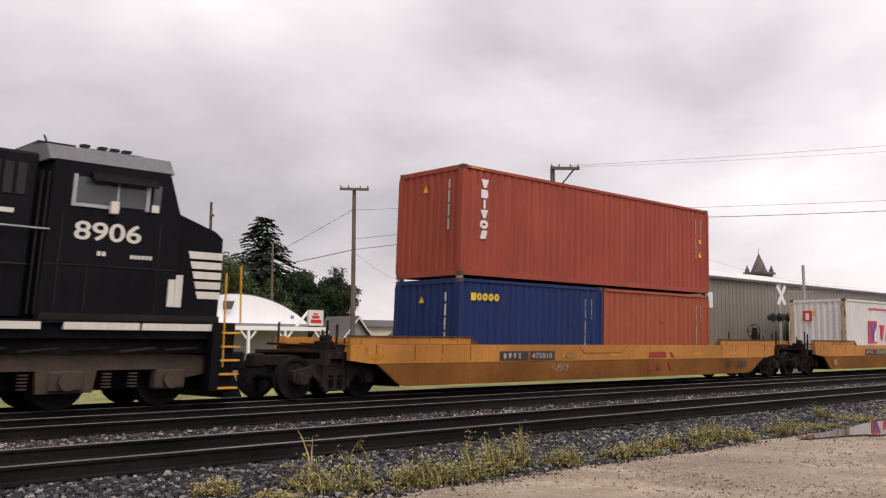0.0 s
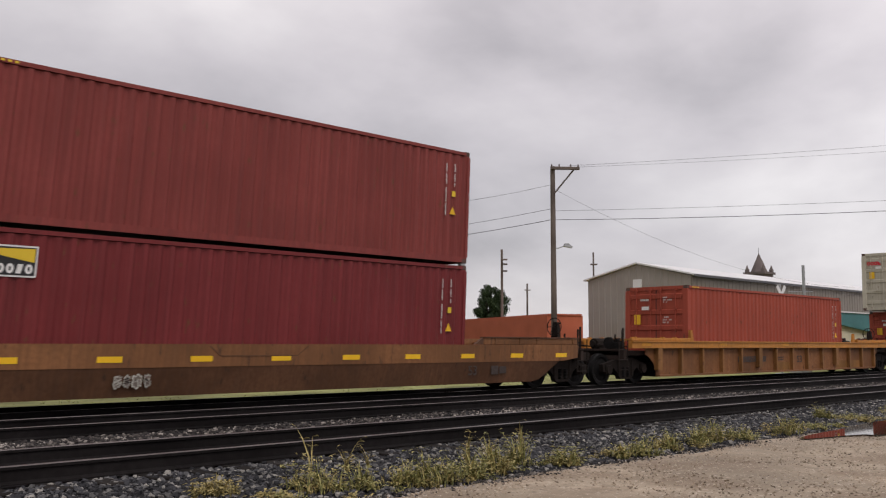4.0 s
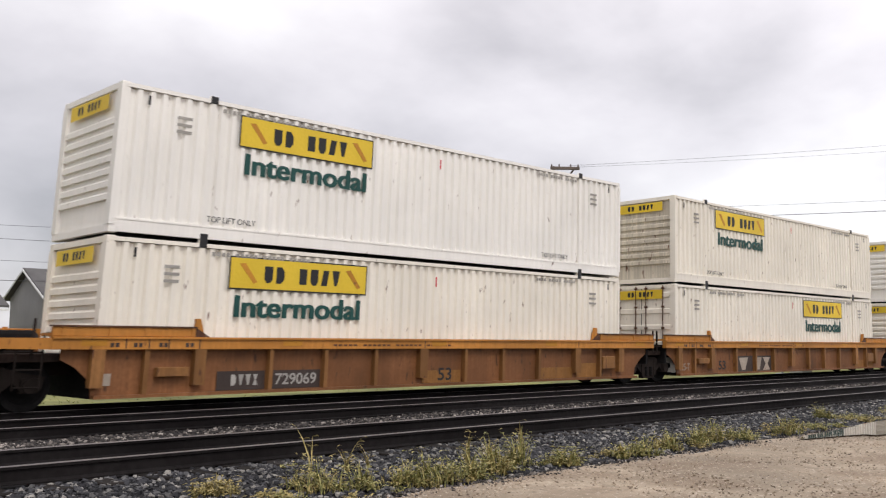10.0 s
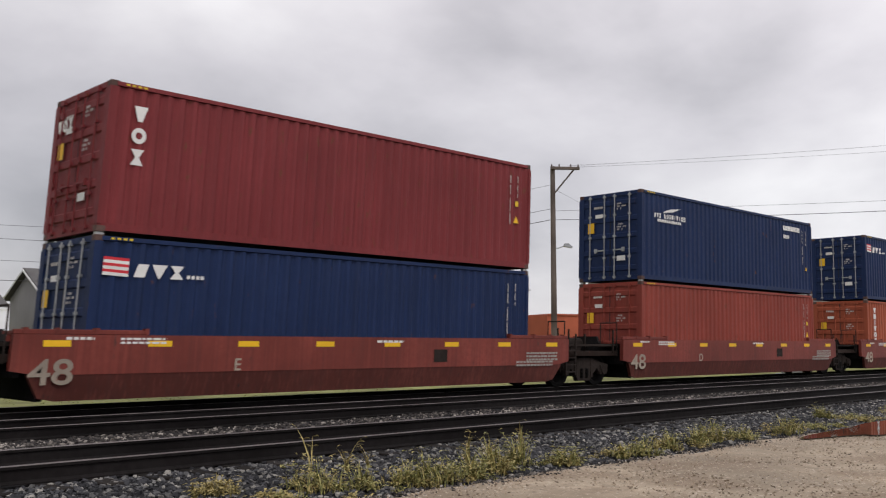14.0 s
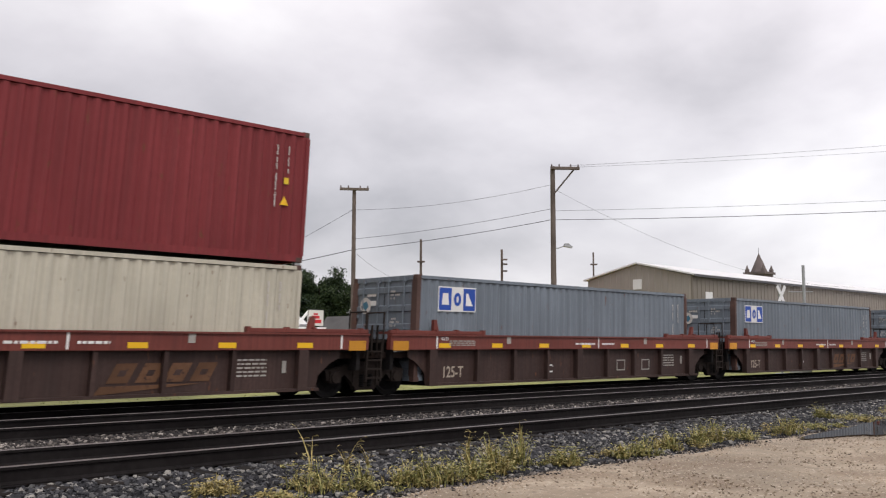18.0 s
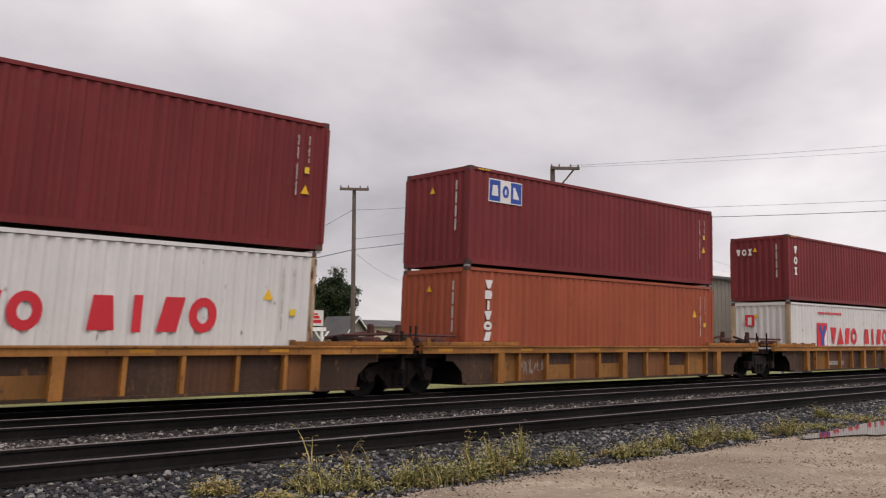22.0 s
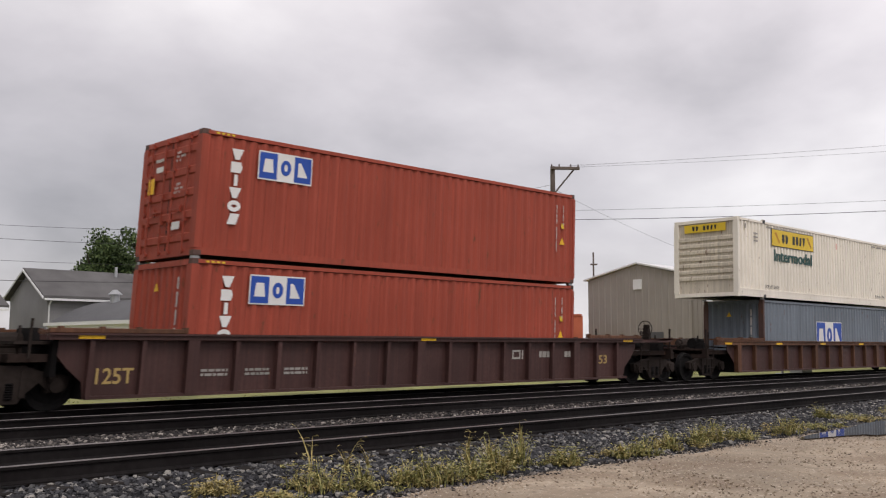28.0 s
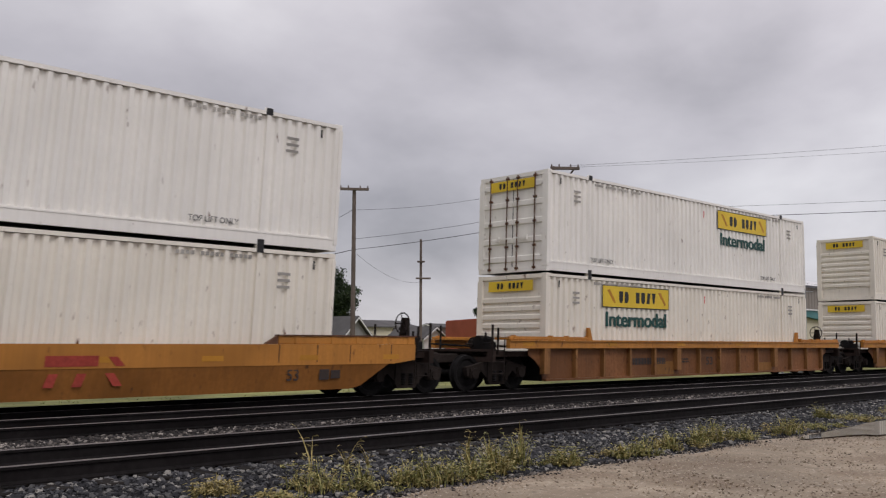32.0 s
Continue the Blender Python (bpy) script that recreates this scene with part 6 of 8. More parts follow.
BRICKO = mat("orange_brick_paint", (0.42, 0.105, 0.055), rough=0.7, vary=0.12, grain=14)
CREAMW = mat("cream_wall", (0.62, 0.57, 0.44), rough=0.7, vary=0.08)
TEAL = mat("teal_roof", (0.06, 0.19, 0.20), rough=0.5, vary=0.1)
STONEW = mat("spire_stone", (0.16, 0.13, 0.125), rough=0.85, vary=0.2)
DARKGLASS = mat("dark_window_glass", (0.015, 0.018, 0.02), rough=0.08, spec=0.6)
TIMBER = mat("weathered_pole", (0.145, 0.115, 0.10), rough=0.9, vary=0.3, grain=10)
WIRE = mat("cable_black", (0.03, 0.03, 0.032), rough=0.6)


def gable_house(name, label, x0, x1, y0, y1, eave, ridge, wall_m, roof_m, gutter=True, vents=(), turned=False):
    """A house whose ridge runs along x, or along y when turned: boarded walls, roof slopes, gutter, downpipe and vents."""
    e = thing(name, label, "house", "", pose(x0, y1, -0.5, 0, 0, -90) if turned else pose(x0, y0, -0.5))
    w, d, h, r = (y1 - y0, x1 - x0, eave + 0.5, ridge + 0.5) if turned else (x1 - x0, y1 - y0, eave + 0.5, ridge + 0.5)

    def boards(bm, ln):
        n = int(h / 0.2)
        prof = [(0.12, h), (0.12, 0)]
        for i in range(n):
            prof += [(-0.03, h * i / n), (0.0, h * (i + 1) / n - 0.004)]
        prism(bm, prof, "x", 0, ln)
    piece("front_wall", (name, "front"), lambda bm: boards(bm, w), wall_m, e)
    piece("back_wall", (name, "back"), lambda bm: box(bm, 0, w, d - 0.12, d, 0, h), wall_m, e)
    for x in (0.0, w - 0.12):
        piece("gable_wall", (name, "gable", x), lambda bm, x=x: prism(bm, [(0.125, 0), (d - 0.125, 0), (d - 0.125, h), (d / 2, r - 0.12), (0.125, h)], "x", x, x + 0.12), wall_m, e)
    for s in (0, 1):
        pts = [(-0.45, h - 0.45 * (r - h) / (d / 2)), (d / 2, r), (d / 2, r + 0.14), (-0.45, h - 0.45 * (r - h) / (d / 2) + 0.14)]
        if s:
            pts = [(d - a, b) for a, b in pts]
        piece("roof_slope", (name, "roof", s), lambda bm, pts=pts: prism(bm, pts, "x", -0.4, w + 0.4), roof_m, e)
        for x in (-0.46, w + 0.4):
            piece("barge_board", (name, "barge", s, x), lambda bm, pts=pts, x=x: prism(bm, [(a, b - 0.1) for a, b in pts], "x", x, x + 0.06), TRIM, e)
    if gutter:
        piece("gutter", (name, "gutter"), lambda bm: box(bm, -0.35, w + 0.35, -0.56, -0.42, h - 0.42, h - 0.28), TRIM, e)
        piece("downpipe", (name, "pipe"), lambda bm: (rod(bm, (0.12, -0.08, 0.1), (0.12, -0.08, h - 0.7), 0.05, 8), rod(bm, (0.12, -0.08, h - 0.7), (0.12, -0.48, h - 0.36), 0.05, 8)), TRIM, e)
    for vx, vy, vh, vr in vents:
        piece("roof_vent", (name, "vent", vx), lambda bm, vx=vx, vy=vy, vh=vh, vr=vr: rod(bm, (vx, vy, r - 1.2), (vx, vy, r + vh), vr, 9), GALV, e)
    return e


gable_house("grey_house", "grey-sided house with a grey shingle gable roof", 23.25, 34.0, 60.0, 66.4, 4.35, 6.05, SIDING, SHINGLE, vents=((5.7, 2.6, 0.5, 0.10),))
gable_house("white_house", "white house corner with a small gable roof", 12.5, 20.4, 60.0, 66.0, 3.6, 4.9, TRIM, SHINGLE)
gable_house("cream_house", "pale cream house with a shallow grey roof", 69.9, 78.0, 85.0, 92.0, 3.3, 4.05, CREAMW, SHINGLE, gutter=False)
gable_house("grey_cottage", "grey cottage with a pale gable and shingle roof", 46.9, 49.9, 60.0, 63.5, 1.8, 3.4, SIDING, SHINGLE, gutter=False, turned=True)
gable_house("dark_roof_house", "low house with a white gable and dark roof", 61.7, 64.4, 66.0, 71.0, 1.95, 2.85, TRIM, SHINGLE, gutter=False, turned=True)
gable_house("far_house", "distant grey house with a dark roof", 92.4, 97.6, 95.0, 101.0, 3.3, 4.1, SIDING, SHINGLE, gutter=False)


def arch_hall():
    """A barrel-roofed hall: white segment front, dark curved roof, white canopy frame and a sign."""
    x0, x1, y0, y1, zs, rise = 22.65, 32.0, 44.0, 58.0, 2.34, 1.56
    e = thing("arch_hall", "white-fronted hall with a dark barrel roof", "building", "", pose((x0 + x1) / 2, y0, -0.5))
    hw = (x1 - x0) / 2
    R = (hw * hw + rise * rise) / (2 * rise)
    half = math.asin(hw / R)
    arc = [(R * math.sin(-half + 2 * half * k / 28), zs + 0.5 + rise - R + R * math.cos(-half + 2 * half * k / 28)) for k in range(29)]
    piece("arch_front", "arch_front", lambda bm: prism(bm, [(-hw, zs + 0.5), *arc[1:-1], (hw, zs + 0.5)], "y", 0, 0.2), ARCHWHITE, e)
    out = [(a * 1.012, b + 0.07) for a, b in arc]

    def roof(bm):
        prism(bm, arc + out[::-1], "y", 0.06, y1 - y0)
    piece("barrel_roof", "barrel_roof", roof, ARCHROOF, e)
    piece("front_wall", "arch_wall", lambda bm: box(bm, -hw, hw, 0.05, 0.2, 0, zs + 0.5), SIDING, e)
    for s in (-1, 1):
        piece("side_wall", ("arch_side", s), lambda bm, s=s: box(bm, s * hw - 0.1, s * hw + 0.1, 0.2, y1 - y0, 0, zs + 0.5), TRIM, e)
    piece("eave_trim", "arch_eave", lambda bm: box(bm, -hw - 0.35, -hw - 0.1, 0, y1 - y0, zs + 0.42, zs + 0.62), TRIM, e)
    piece("fascia", "arch_fascia", lambda bm: box(bm, -hw + 0.1, hw + 0.3, -1.3, -1.1, zs + 0.10, zs + 0.32), ARCHWHITE, e)
    piece("canopy", "arch_canopy", lambda bm: box(bm, -hw + 0.1, hw + 0.3, -1.1, 0.0, zs + 0.22, zs + 0.30), ARCHWHITE, e)
    for k, x in enumerate((-hw + 0.2, -hw + 2.3, -0.1, hw - 2.45, hw + 0.05)):
        def post(bm, x=x):
            box(bm, x - 0.07, x + 0.07, -1.27, -1.13, 0, zs + 0.10)
            prism(bm, [(x + 0.07, zs - 0.35), (x + 0.16, zs - 0.35), (x + 0.55, zs + 0.10), (x + 0.42, zs + 0.10)], "y", -1.25, -1.15)
            prism(bm, [(x - 0.07, zs - 0.35), (x - 0.16, zs - 0.35), (x - 0.55, zs + 0.10), (x - 0.42, zs + 0.10)], "y", -1.25, -1.15)
        piece("canopy_post", ("arch_post", k), post, ARCHWHITE, e)
    piece("window_frame", "arch_window", lambda bm: box(bm, -2.1, -0.95, -0.02, 0.05, 1.15, 1.95), TRIM, e)
    piece("window_pane", "arch_pane", lambda bm: box(bm, -2.0, -1.05, -0.03, -0.02, 1.25, 1.85), DARKGLASS, e)
    piece("flood_lamp", "arch_lamp", lambda bm: prism(bm, [(-0.95, zs + 1.22), (-0.62, zs + 1.22), (-0.42, zs + 1.66), (-0.95, zs + 1.66)], "y", -0.3, -0.01), ARCHROOF, e)
    piece("wall_vent", "arch_vent", lambda bm: box(bm, hw - 1.25, hw - 1.08, -0.06, 0.0, zs + 0.80, zs + 0.98), SIDING, e)
    sx = hw - 0.98
    piece("sign_board", "arch_sign", lambda bm: box(bm, sx, sx + 1.05, -1.32, -1.2, zs + 0.40, zs + 1.28), MARK_WHITE, e)
    fr = pose(0, -1.325, 0, 90, 0, 0)
    bars("sign_frame", [(sx - 0.04, sx, zs + 0.36, zs + 1.32), (sx + 1.05, sx + 1.09, zs + 0.36, zs + 1.32), (sx, sx + 1.05, zs + 1.28, zs + 1.32)], MARK_BLACK, e, fr)
    bars("sign_print", [(sx + 0.16, sx + 0.90, zs + 0.54, zs + 0.74), (sx + 0.26, sx + 0.77, zs + 0.80, zs + 0.96), (sx + 0.36, sx + 0.66, zs + 1.0, zs + 1.10)], MARK_RED, e, fr)
    piece("sign_brace", "arch_brace", lambda bm: prism(bm, [(sx - 0.85, zs + 0.34), (sx - 0.66, zs + 0.34), (sx - 0.04, zs + 1.02), (sx - 0.04, zs + 1.22)], "y", -1.3, -1.22), ARCHWHITE, e)
    # roof ventilator and pipes
    piece("roof_ventilator", "arch_ventilator", lambda bm: (rod(bm, (-1.9, 11.0, zs + 1.5), (-1.9, 11.0, zs + 2.36), 0.28, 12), rod(bm, (-1.9, 11.0, zs + 2.36), (-1.9, 11.0, zs + 2.66), 0.45, 12, 0.12)), GALV, e)
    for k, x in enumerate((0.9, 2.6)):
        piece("roof_pipe", ("arch_pipe", k), lambda bm, x=x: rod(bm, (x, 11.5, zs + 1.5), (x, 11.5, zs + 2.36), 0.14, 9), ARCHROOF, e)
    piece("mast", "arch_mast", lambda bm: (rod(bm, (-3.3, -0.1, zs + 0.3), (-3.3, -0.1, zs + 1.75), 0.03, 6), rod(bm, (-3.55, -0.1, zs + 1.25), (-3.05, -0.1, zs + 1.25), 0.02, 6)), GALV, e)


arch_hall()


def metal_hall():
    """A long sheet-metal shed with ribbed walls and a pale low-pitched roof."""
    x0, y0, L, W, eave, ridge = 62.85, 37.4, 70.0, 9.8, 6.5, 7.65
    e = thing("metal_shed", "long tan sheet-metal shed with a pale roof", "building", "", pose(x0, y0, -0.5))
    h, r = eave + 0.5, ridge + 0.5

    def ribbed(bm, ln):
        pts = [(ln, 0.0), (ln, 0.12), (0.0, 0.12), (0.0, 0.0)]
        for k in range(int(ln / 0.6)):
            pts += [(0.6 * k + 0.05, 0.0), (0.6 * k + 0.07, -0.035), (0.6 * k + 0.13, -0.035), (0.6 * k + 0.15, 0.0)]
        prism(bm, pts, "z", 0, h)
    # light from the west is painted in: darker long wall, paler gable
    piece("long_wall", "shed_wall", lambda bm: ribbed(bm, L), METAL_SHADE, e)
    piece("gable_wall", "shed_gable", lambda bm: prism(bm, [(0.125, 0), (W, 0), (W, h), (W / 2, r - 0.02), (0.125, h)], "x", 0.0, 0.12), METAL_LIT, e)

    def gable_ribs(bm):
        for k in range(int(W / 0.6)):
            y = 0.3 + 0.6 * k
            z = h + (r - h) * (1 - abs(y - W / 2) / (W / 2)) - 0.1
            prism(bm, [(-0.035, y), (-0.035, y + 0.06), (0.0, y + 0.09), (0.0, y - 0.03)], "z", 0, z)
    piece("gable_cladding", "shed_gable_ribs", gable_ribs, METAL_LIT, e)
    piece("back_wall", "shed_back", lambda bm: box(bm, 0.12, L, W - 0.12, W, 0, h), METAL_SHADE, e)
    piece("end_wall", "shed_end", lambda bm: box(bm, L - 0.12, L, 0.12, W - 0.12, 0, h), METAL_SHADE, e)
    for s in (0, 1):
        pts = [(-0.3, h - 0.02), (W / 2, r), (W / 2, r + 0.12), (-0.3, h + 0.10)]
        if s:
            pts = [(W - a, b) for a, b in pts]
        piece("roof_slope", ("shed_roof", s), lambda bm, pts=pts: prism(bm, pts, "x", -0.25, L + 0.2), METALROOF, e)
    piece("eave_flashing", "shed_flash", lambda bm: box(bm, -0.2, L, -0.36, -0.30, h - 0.12, h + 0.06), ARCHROOF, e)
    piece("gable_light", "shed_plate", lambda bm: box(bm, -0.08, 0.0, W / 2 - 0.4, W / 2 + 0.4, h - 0.9, h - 0.1), TRIM, e)
    piece("wall_light", "shed_plate2", lambda bm: box(bm, 1.8, 2.8, -0.09, -0.035, 4.6, 5.8), TRIM, e)
    piece("wall_vent", "shed_vent", lambda bm: box(bm, -0.07, 0.0, 2.6, 4.2, 1.9, 2.7), ARCHROOF, e)


metal_hall()


def flat_building(name, label, a, b, depth, h, wall_m, cap_m, doors=0):
    """A flat-roofed building along the line from a to b, with a parapet cap."""
    a, b = Vector(a), Vector(b)
    d = b - a
    e = thing(name, label, "building", "", pose(a.x, a.y, -0.5, 0, 0, math.degrees(math.atan2(d.y, d.x))))
    L = d.length
    piece("wall", (name, "wall"), lambda bm: box(bm, 0, L, 0, depth, 0, h), wall_m, e)
    piece("parapet_cap", (name, "cap"), lambda bm: box(bm, -0.1, L + 0.1, -0.12, depth + 0.1, h, h + 0.12), cap_m, e)
    for k in range(doors):
        piece("window", (name, "win", k), lambda bm, k=k: box(bm, 2 + 4 * k, 3.4 + 4 * k, -0.06, -0.002, 1.2, 2.4), DARKGLASS, e)
    return e


flat_building("orange_building", "long low orange-red painted building", (66.6, 64.0), (57.2, 43.5), -3.0, 3.9, BRICKO, BRICKO)
flat_building("brown_low_building", "low brown building with a flat roof", (74.0, 77.5), (69.5, 67.0), -5.0, 3.4, mat("brown_wall", (0.16, 0.12, 0.10), rough=0.8), SHINGLE)


def teal_building():
    """A depot: a cream gable with a dark teal rake, and a teal-clad wall standing behind it."""
    e = thing("teal_depot", "cream-gabled depot with teal metal cladding", "building", "", pose(59.4, 28.0, -0.5))
    piece("gable_wall", "teal_gable", lambda bm: prism(bm, [(0, 0), (12.4, 0), (12.4, 2.75), (1.0, 3.65), (0, 3.6)], "y", 0.0, 0.25), CREAMW, e)
    piece("rake_board", "teal_rake", lambda bm: prism(bm, [(12.9, 2.66), (12.9, 2.86), (1.0, 3.82), (1.0, 3.64)], "y", -0.3, 0.0), TEAL, e)
    piece("clad_wall", "teal_clad", lambda bm: prism(bm, [(6.0, 3.0), (48.0, 3.0), (60.0, 9.0), (19.5, 9.0)], "z", 0, 4.3), TEAL, e)
    piece("wall_cap", "teal_cap", lambda bm: prism(bm, [(5.9, 2.9), (48.1, 2.9), (60.1, 9.1), (19.4, 9.1)], "z", 4.3, 4.4), TRIM, e)
    for k in range(2):
        piece("window", ("teal_win", k), lambda bm, k=k: box(bm, 3.2 + 3.6 * k, 4.6 + 3.6 * k, -0.05, -0.002, 1.1, 2.2), DARKGLASS, e)


teal_building()


def church_tower():
    e = thing("church_tower", "grey stone church tower with a pointed spire", "tower", "", pose(133.7, 68.0, -0.5))
    piece("shaft", "tower_shaft", lambda bm: box(bm, -1.5, 1.5, -1.5, 1.5, 0, 12.4), STONEW, e)
    piece("cornice", "tower_cornice", lambda bm: box(bm, -1.75, 1.75, -1.75, 1.75, 12.4, 12.75), STONEW, e)
    piece("spire", "tower_spire", lambda bm: rod(bm, (0, 0, 12.75), (0, 0, 15.7), 1.35, 8, 0.04), STONEW, e)
    for sx in (-1, 1):
        for sy in (-1, 1):
            piece("pinnacle", "tower_pinnacle", lambda bm: (box(bm, -0.25, 0.25, -0.25, 0.25, 12.75, 13.2), rod(bm, (0, 0, 13.2), (0, 0, 13.9), 0.28, 6, 0.02)), STONEW, e, pose(1.3 * sx, 1.3 * sy, 0))
    piece("finial", "tower_finial", lambda bm: rod(bm, (0, 0, 15.6), (0, 0, 16.5), 0.035, 6), WIRE, e)


church_tower()


# ---------------------------------------------------------------- poles and wires
def pole(x, y, top, r=0.15, arms=(), yaw=0.0, insul=True, label="weathered timber utility pole with a crossarm", lamp=False, brace=False):
    """arms: (height below the top, half length, shift along the arm)"""
    e = thing("utility_pole", label, "utility pole", "poles along the street", pose(x, y, -0.5, 0, 0, yaw))
    H = top + 0.5
    piece("shaft", ("pole", round(x, 1)), lambda bm: rod(bm, (0, 0, 0), (0, 0, H), r, 10, r * 0.72), TIMBER, e)
    for k, (dz, hl, sh) in enumerate(arms):
        arm = piece("crossarm", ("arm", round(x, 1), k), lambda bm, dz=dz, hl=hl, sh=sh: box(bm, sh - hl, sh + hl, -0.17 - r * 0.8, -r * 0.8 + 0.0, H - dz - 0.07, H - dz + 0.07, 0.01), TIMBER, e)
        if insul:
            for q in (-0.92, -0.4, 0.4, 0.92):
                piece("insulator", ("insul", round(x, 1), k, q), lambda bm, dz=dz, hl=hl, sh=sh, q=q: (rod(bm, (sh + q * hl, -0.2, H - dz + 0.07), (sh + q * hl, -0.2, H - dz + 0.2), 0.045, 8, 0.03)), STONEW, arm)
        if brace:
            piece("arm_brace", ("brace", round(x, 1), k), lambda bm, dz=dz, hl=hl, sh=sh: rod(bm, (sh + hl * 0.62, -0.14, H - dz - 0.06), (0.05, -0.14, H - dz - 1.25), 0.04, 6), TIMBER, e)
    if lamp:
        ln = piece("lamp_arm", ("lamp_arm", round(x, 1)), lambda bm: rod(bm, (0, 0, H - 4.15), (0.62, -0.1, H - 3.95), 0.025, 6), GALV, e)
        piece("lamp_head", ("lamp_head", round(x, 1)), lambda bm: prism(bm, [(0.5, H - 4.0), (0.9, H - 4.08), (0.92, H - 4.0), (0.7, H - 3.84), (0.52, H - 3.86)], "y", -0.2, 0.02), GALV, ln)
    return e


pole(35.64, 28.84, 10.0, 0.16, arms=((0.12, 0.72, 0.58),), yaw=-40, lamp=True, brace=True)
pole(32.68, 40.79, 10.0, 0.15, arms=((0.1, 0.82, 0.0),), yaw=-38)
pole(31.36, 54.12, 10.5, 0.13, arms=((3.15, 0.42, 0.0), (0.9, 0.12, 0.1)), yaw=-30, insul=False)
pole(52.96, 57.09, 10.0, 0.14, arms=((1.9, 0.32, 0.0), (3.3, 0.62, 0.2)), yaw=-40, insul=False)
pole(60.36, 54.63, 9.5, 0.14, arms=((0.9, 0.25, 0.2), (1.3, 0.25, 0.2), (1.9, 0.25, 0.2)), yaw=-40, insul=False)
pole(68.02, 50.45, 9.5, 0.10, arms=((1.1, 0.3, 0.0),), yaw=-40, insul=False)
pole(37.87, 56.58, 8.5, 0.10, yaw=0, label="slim weathered timber pole")
pole(98.0, 84.0, 9.6, 0.16, arms=((0.9, 0.4, 0.0),), yaw=-40, insul=False)
pole(58.0, -5.0, 12.0, 0.16, arms=((0.12, 0.9, 0.0),), yaw=-60)


def cable(name, a, b, sag, r=0.016, n=18):
    a, b = Vector(a), Vector(b)
    pts = [a.lerp(b, k / n) - Vector((0, 0, sag * 4 * (k / n) * (1 - k / n))) for k in range(n + 1)]

    side = (b - a).cross(Vector((0, 0, 1))).normalized()

    def fn(bm):
        rings = [[bm.verts.new(p + side * (r * math.cos(q)) + Vector((0, 0, r * math.sin(q)))) for q in (0.0, 1.571, 3.142, 4.712)] for p in pts]
        for u, v in zip(rings, rings[1:]):
            for k in range(4):
                bm.faces.new((u[k], u[(k + 1) % 4], v[(k + 1) % 4], v[k]))
        bm.faces.new(rings[0])
        bm.faces.new(rings[-1][::-1])
    ob = piece("overhead_cable", ("cable", name), fn, WIRE, None)
    return tagged(ob, "thin black overhead cable between poles", "cable", "overhead cables")


P1, P2, P3, P9 = (35.64, 28.84), (32.68, 40.79), (31.36, 54.12), (58.0, -5.0)
cable("a", (*P1, 7.33), (*P9, 8.6), 0.5, 0.013)
cable("b", (*P1, 7.78), (*P9, 8.75), 0.35, 0.007)
cable("c", (P1[0] + 0.6, P1[1] - 0.5, 10.05), (P9[0], P9[1], 11.9), 0.35, 0.006)
cable("d", (P1[0] + 1.0, P1[1] - 0.8, 10.0), (P9[0] + 0.6, P9[1], 11.4), 0.35, 0.005)
cable("e", (*P1, 7.35), (*P2, 6.5), 0.12, 0.014)
cable("f", (*P1, 9.1), (*P2, 8.75), 0.3, 0.008)
cable("g", (*P1, 7.9), (*P2, 7.1), 0.15, 0.010)
cable("h", (*P2, 6.5), (*P3, 5.7), 0.15, 0.02)
cable("i", (*P2, 8.8), (34.3, 56.0, 6.0), 0.1, 0.014)
cable("j", (*P1, 8.9), (68.5, 27.5, 5.4), 1.2, 0.006)
cable("k", (*P2, 6.4), (52.96, 57.09, 6.4), 0.6, 0.008)
cable("l", (*P3, 7.6), (8.0, 62.0, 7.9), 0.3, 0.012)
cable("m", (*P3, 5.2), (8.0, 60.0, 5.0), 0.2, 0.016)
cable("n", (*P3, 8.6), (6.0, 64.0, 8.9), 0.4, 0.010)
cable("o", (*P3, 6.3), (6.0, 60.0, 6.4), 0.3, 0.010)


def crossing_signal():
    """A level-crossing signal: mast, crossbuck, pairs of hooded lamps, and its case."""
    e = thing("crossing_signal", "level-crossing signal with crossed white boards and hooded lamps", "crossing signal", "", pose(43.9, 21.3, -0.5, 0, 0, -8))
    piece("mast", "sig_mast", lambda bm: rod(bm, (0, 0, 0), (0, 0, 4.7), 0.065, 10), GALV, e)
    piece("base", "sig_base", lambda bm: box(bm, -0.25, 0.25, -0.25, 0.25, 0, 0.35, 0.03), GALV, e)
    for k, a in enumerate((56, -56)):
        piece("crossbuck_board", ("sig_board", k), lambda bm, k=k: box(bm, -0.55, 0.55, -0.09 - 0.03 * k, -0.07 - 0.03 * k, -0.09, 0.09), TRIM, e, pose(0, 0, 4.15, 0, a, 0))
    piece("lamp_bar", "sig_bar", lambda bm: rod(bm, (-0.5, -0.1, 3.05), (0.5, -0.1, 3.05), 0.03, 8), WIRE, e)
    for x in (-0.34, 0.34):
        for y, s in ((-0.16, -1), (0.16, 1)):
            lp = piece("signal_lamp", ("sig_lamp", s), lambda bm, s=s: rod(bm, (0, 0, 0), (0, s * 0.03, 0), 0.22, 16), MARK_BLACK, e, pose(x, y, 3.05))
            piece("hood", ("sig_hood", s), lambda bm, s=s: rod(bm, (0, 0, 0.02), (0, s * 0.26, 0.0), 0.14, 12), MARK_BLACK, lp)
    piece("relay_case", "sig_case", lambda bm: box(bm, 1.2, 2.1, -0.3, 0.4, 0.1, 1.9, 0.02), GALV, e)


crossing_signal()


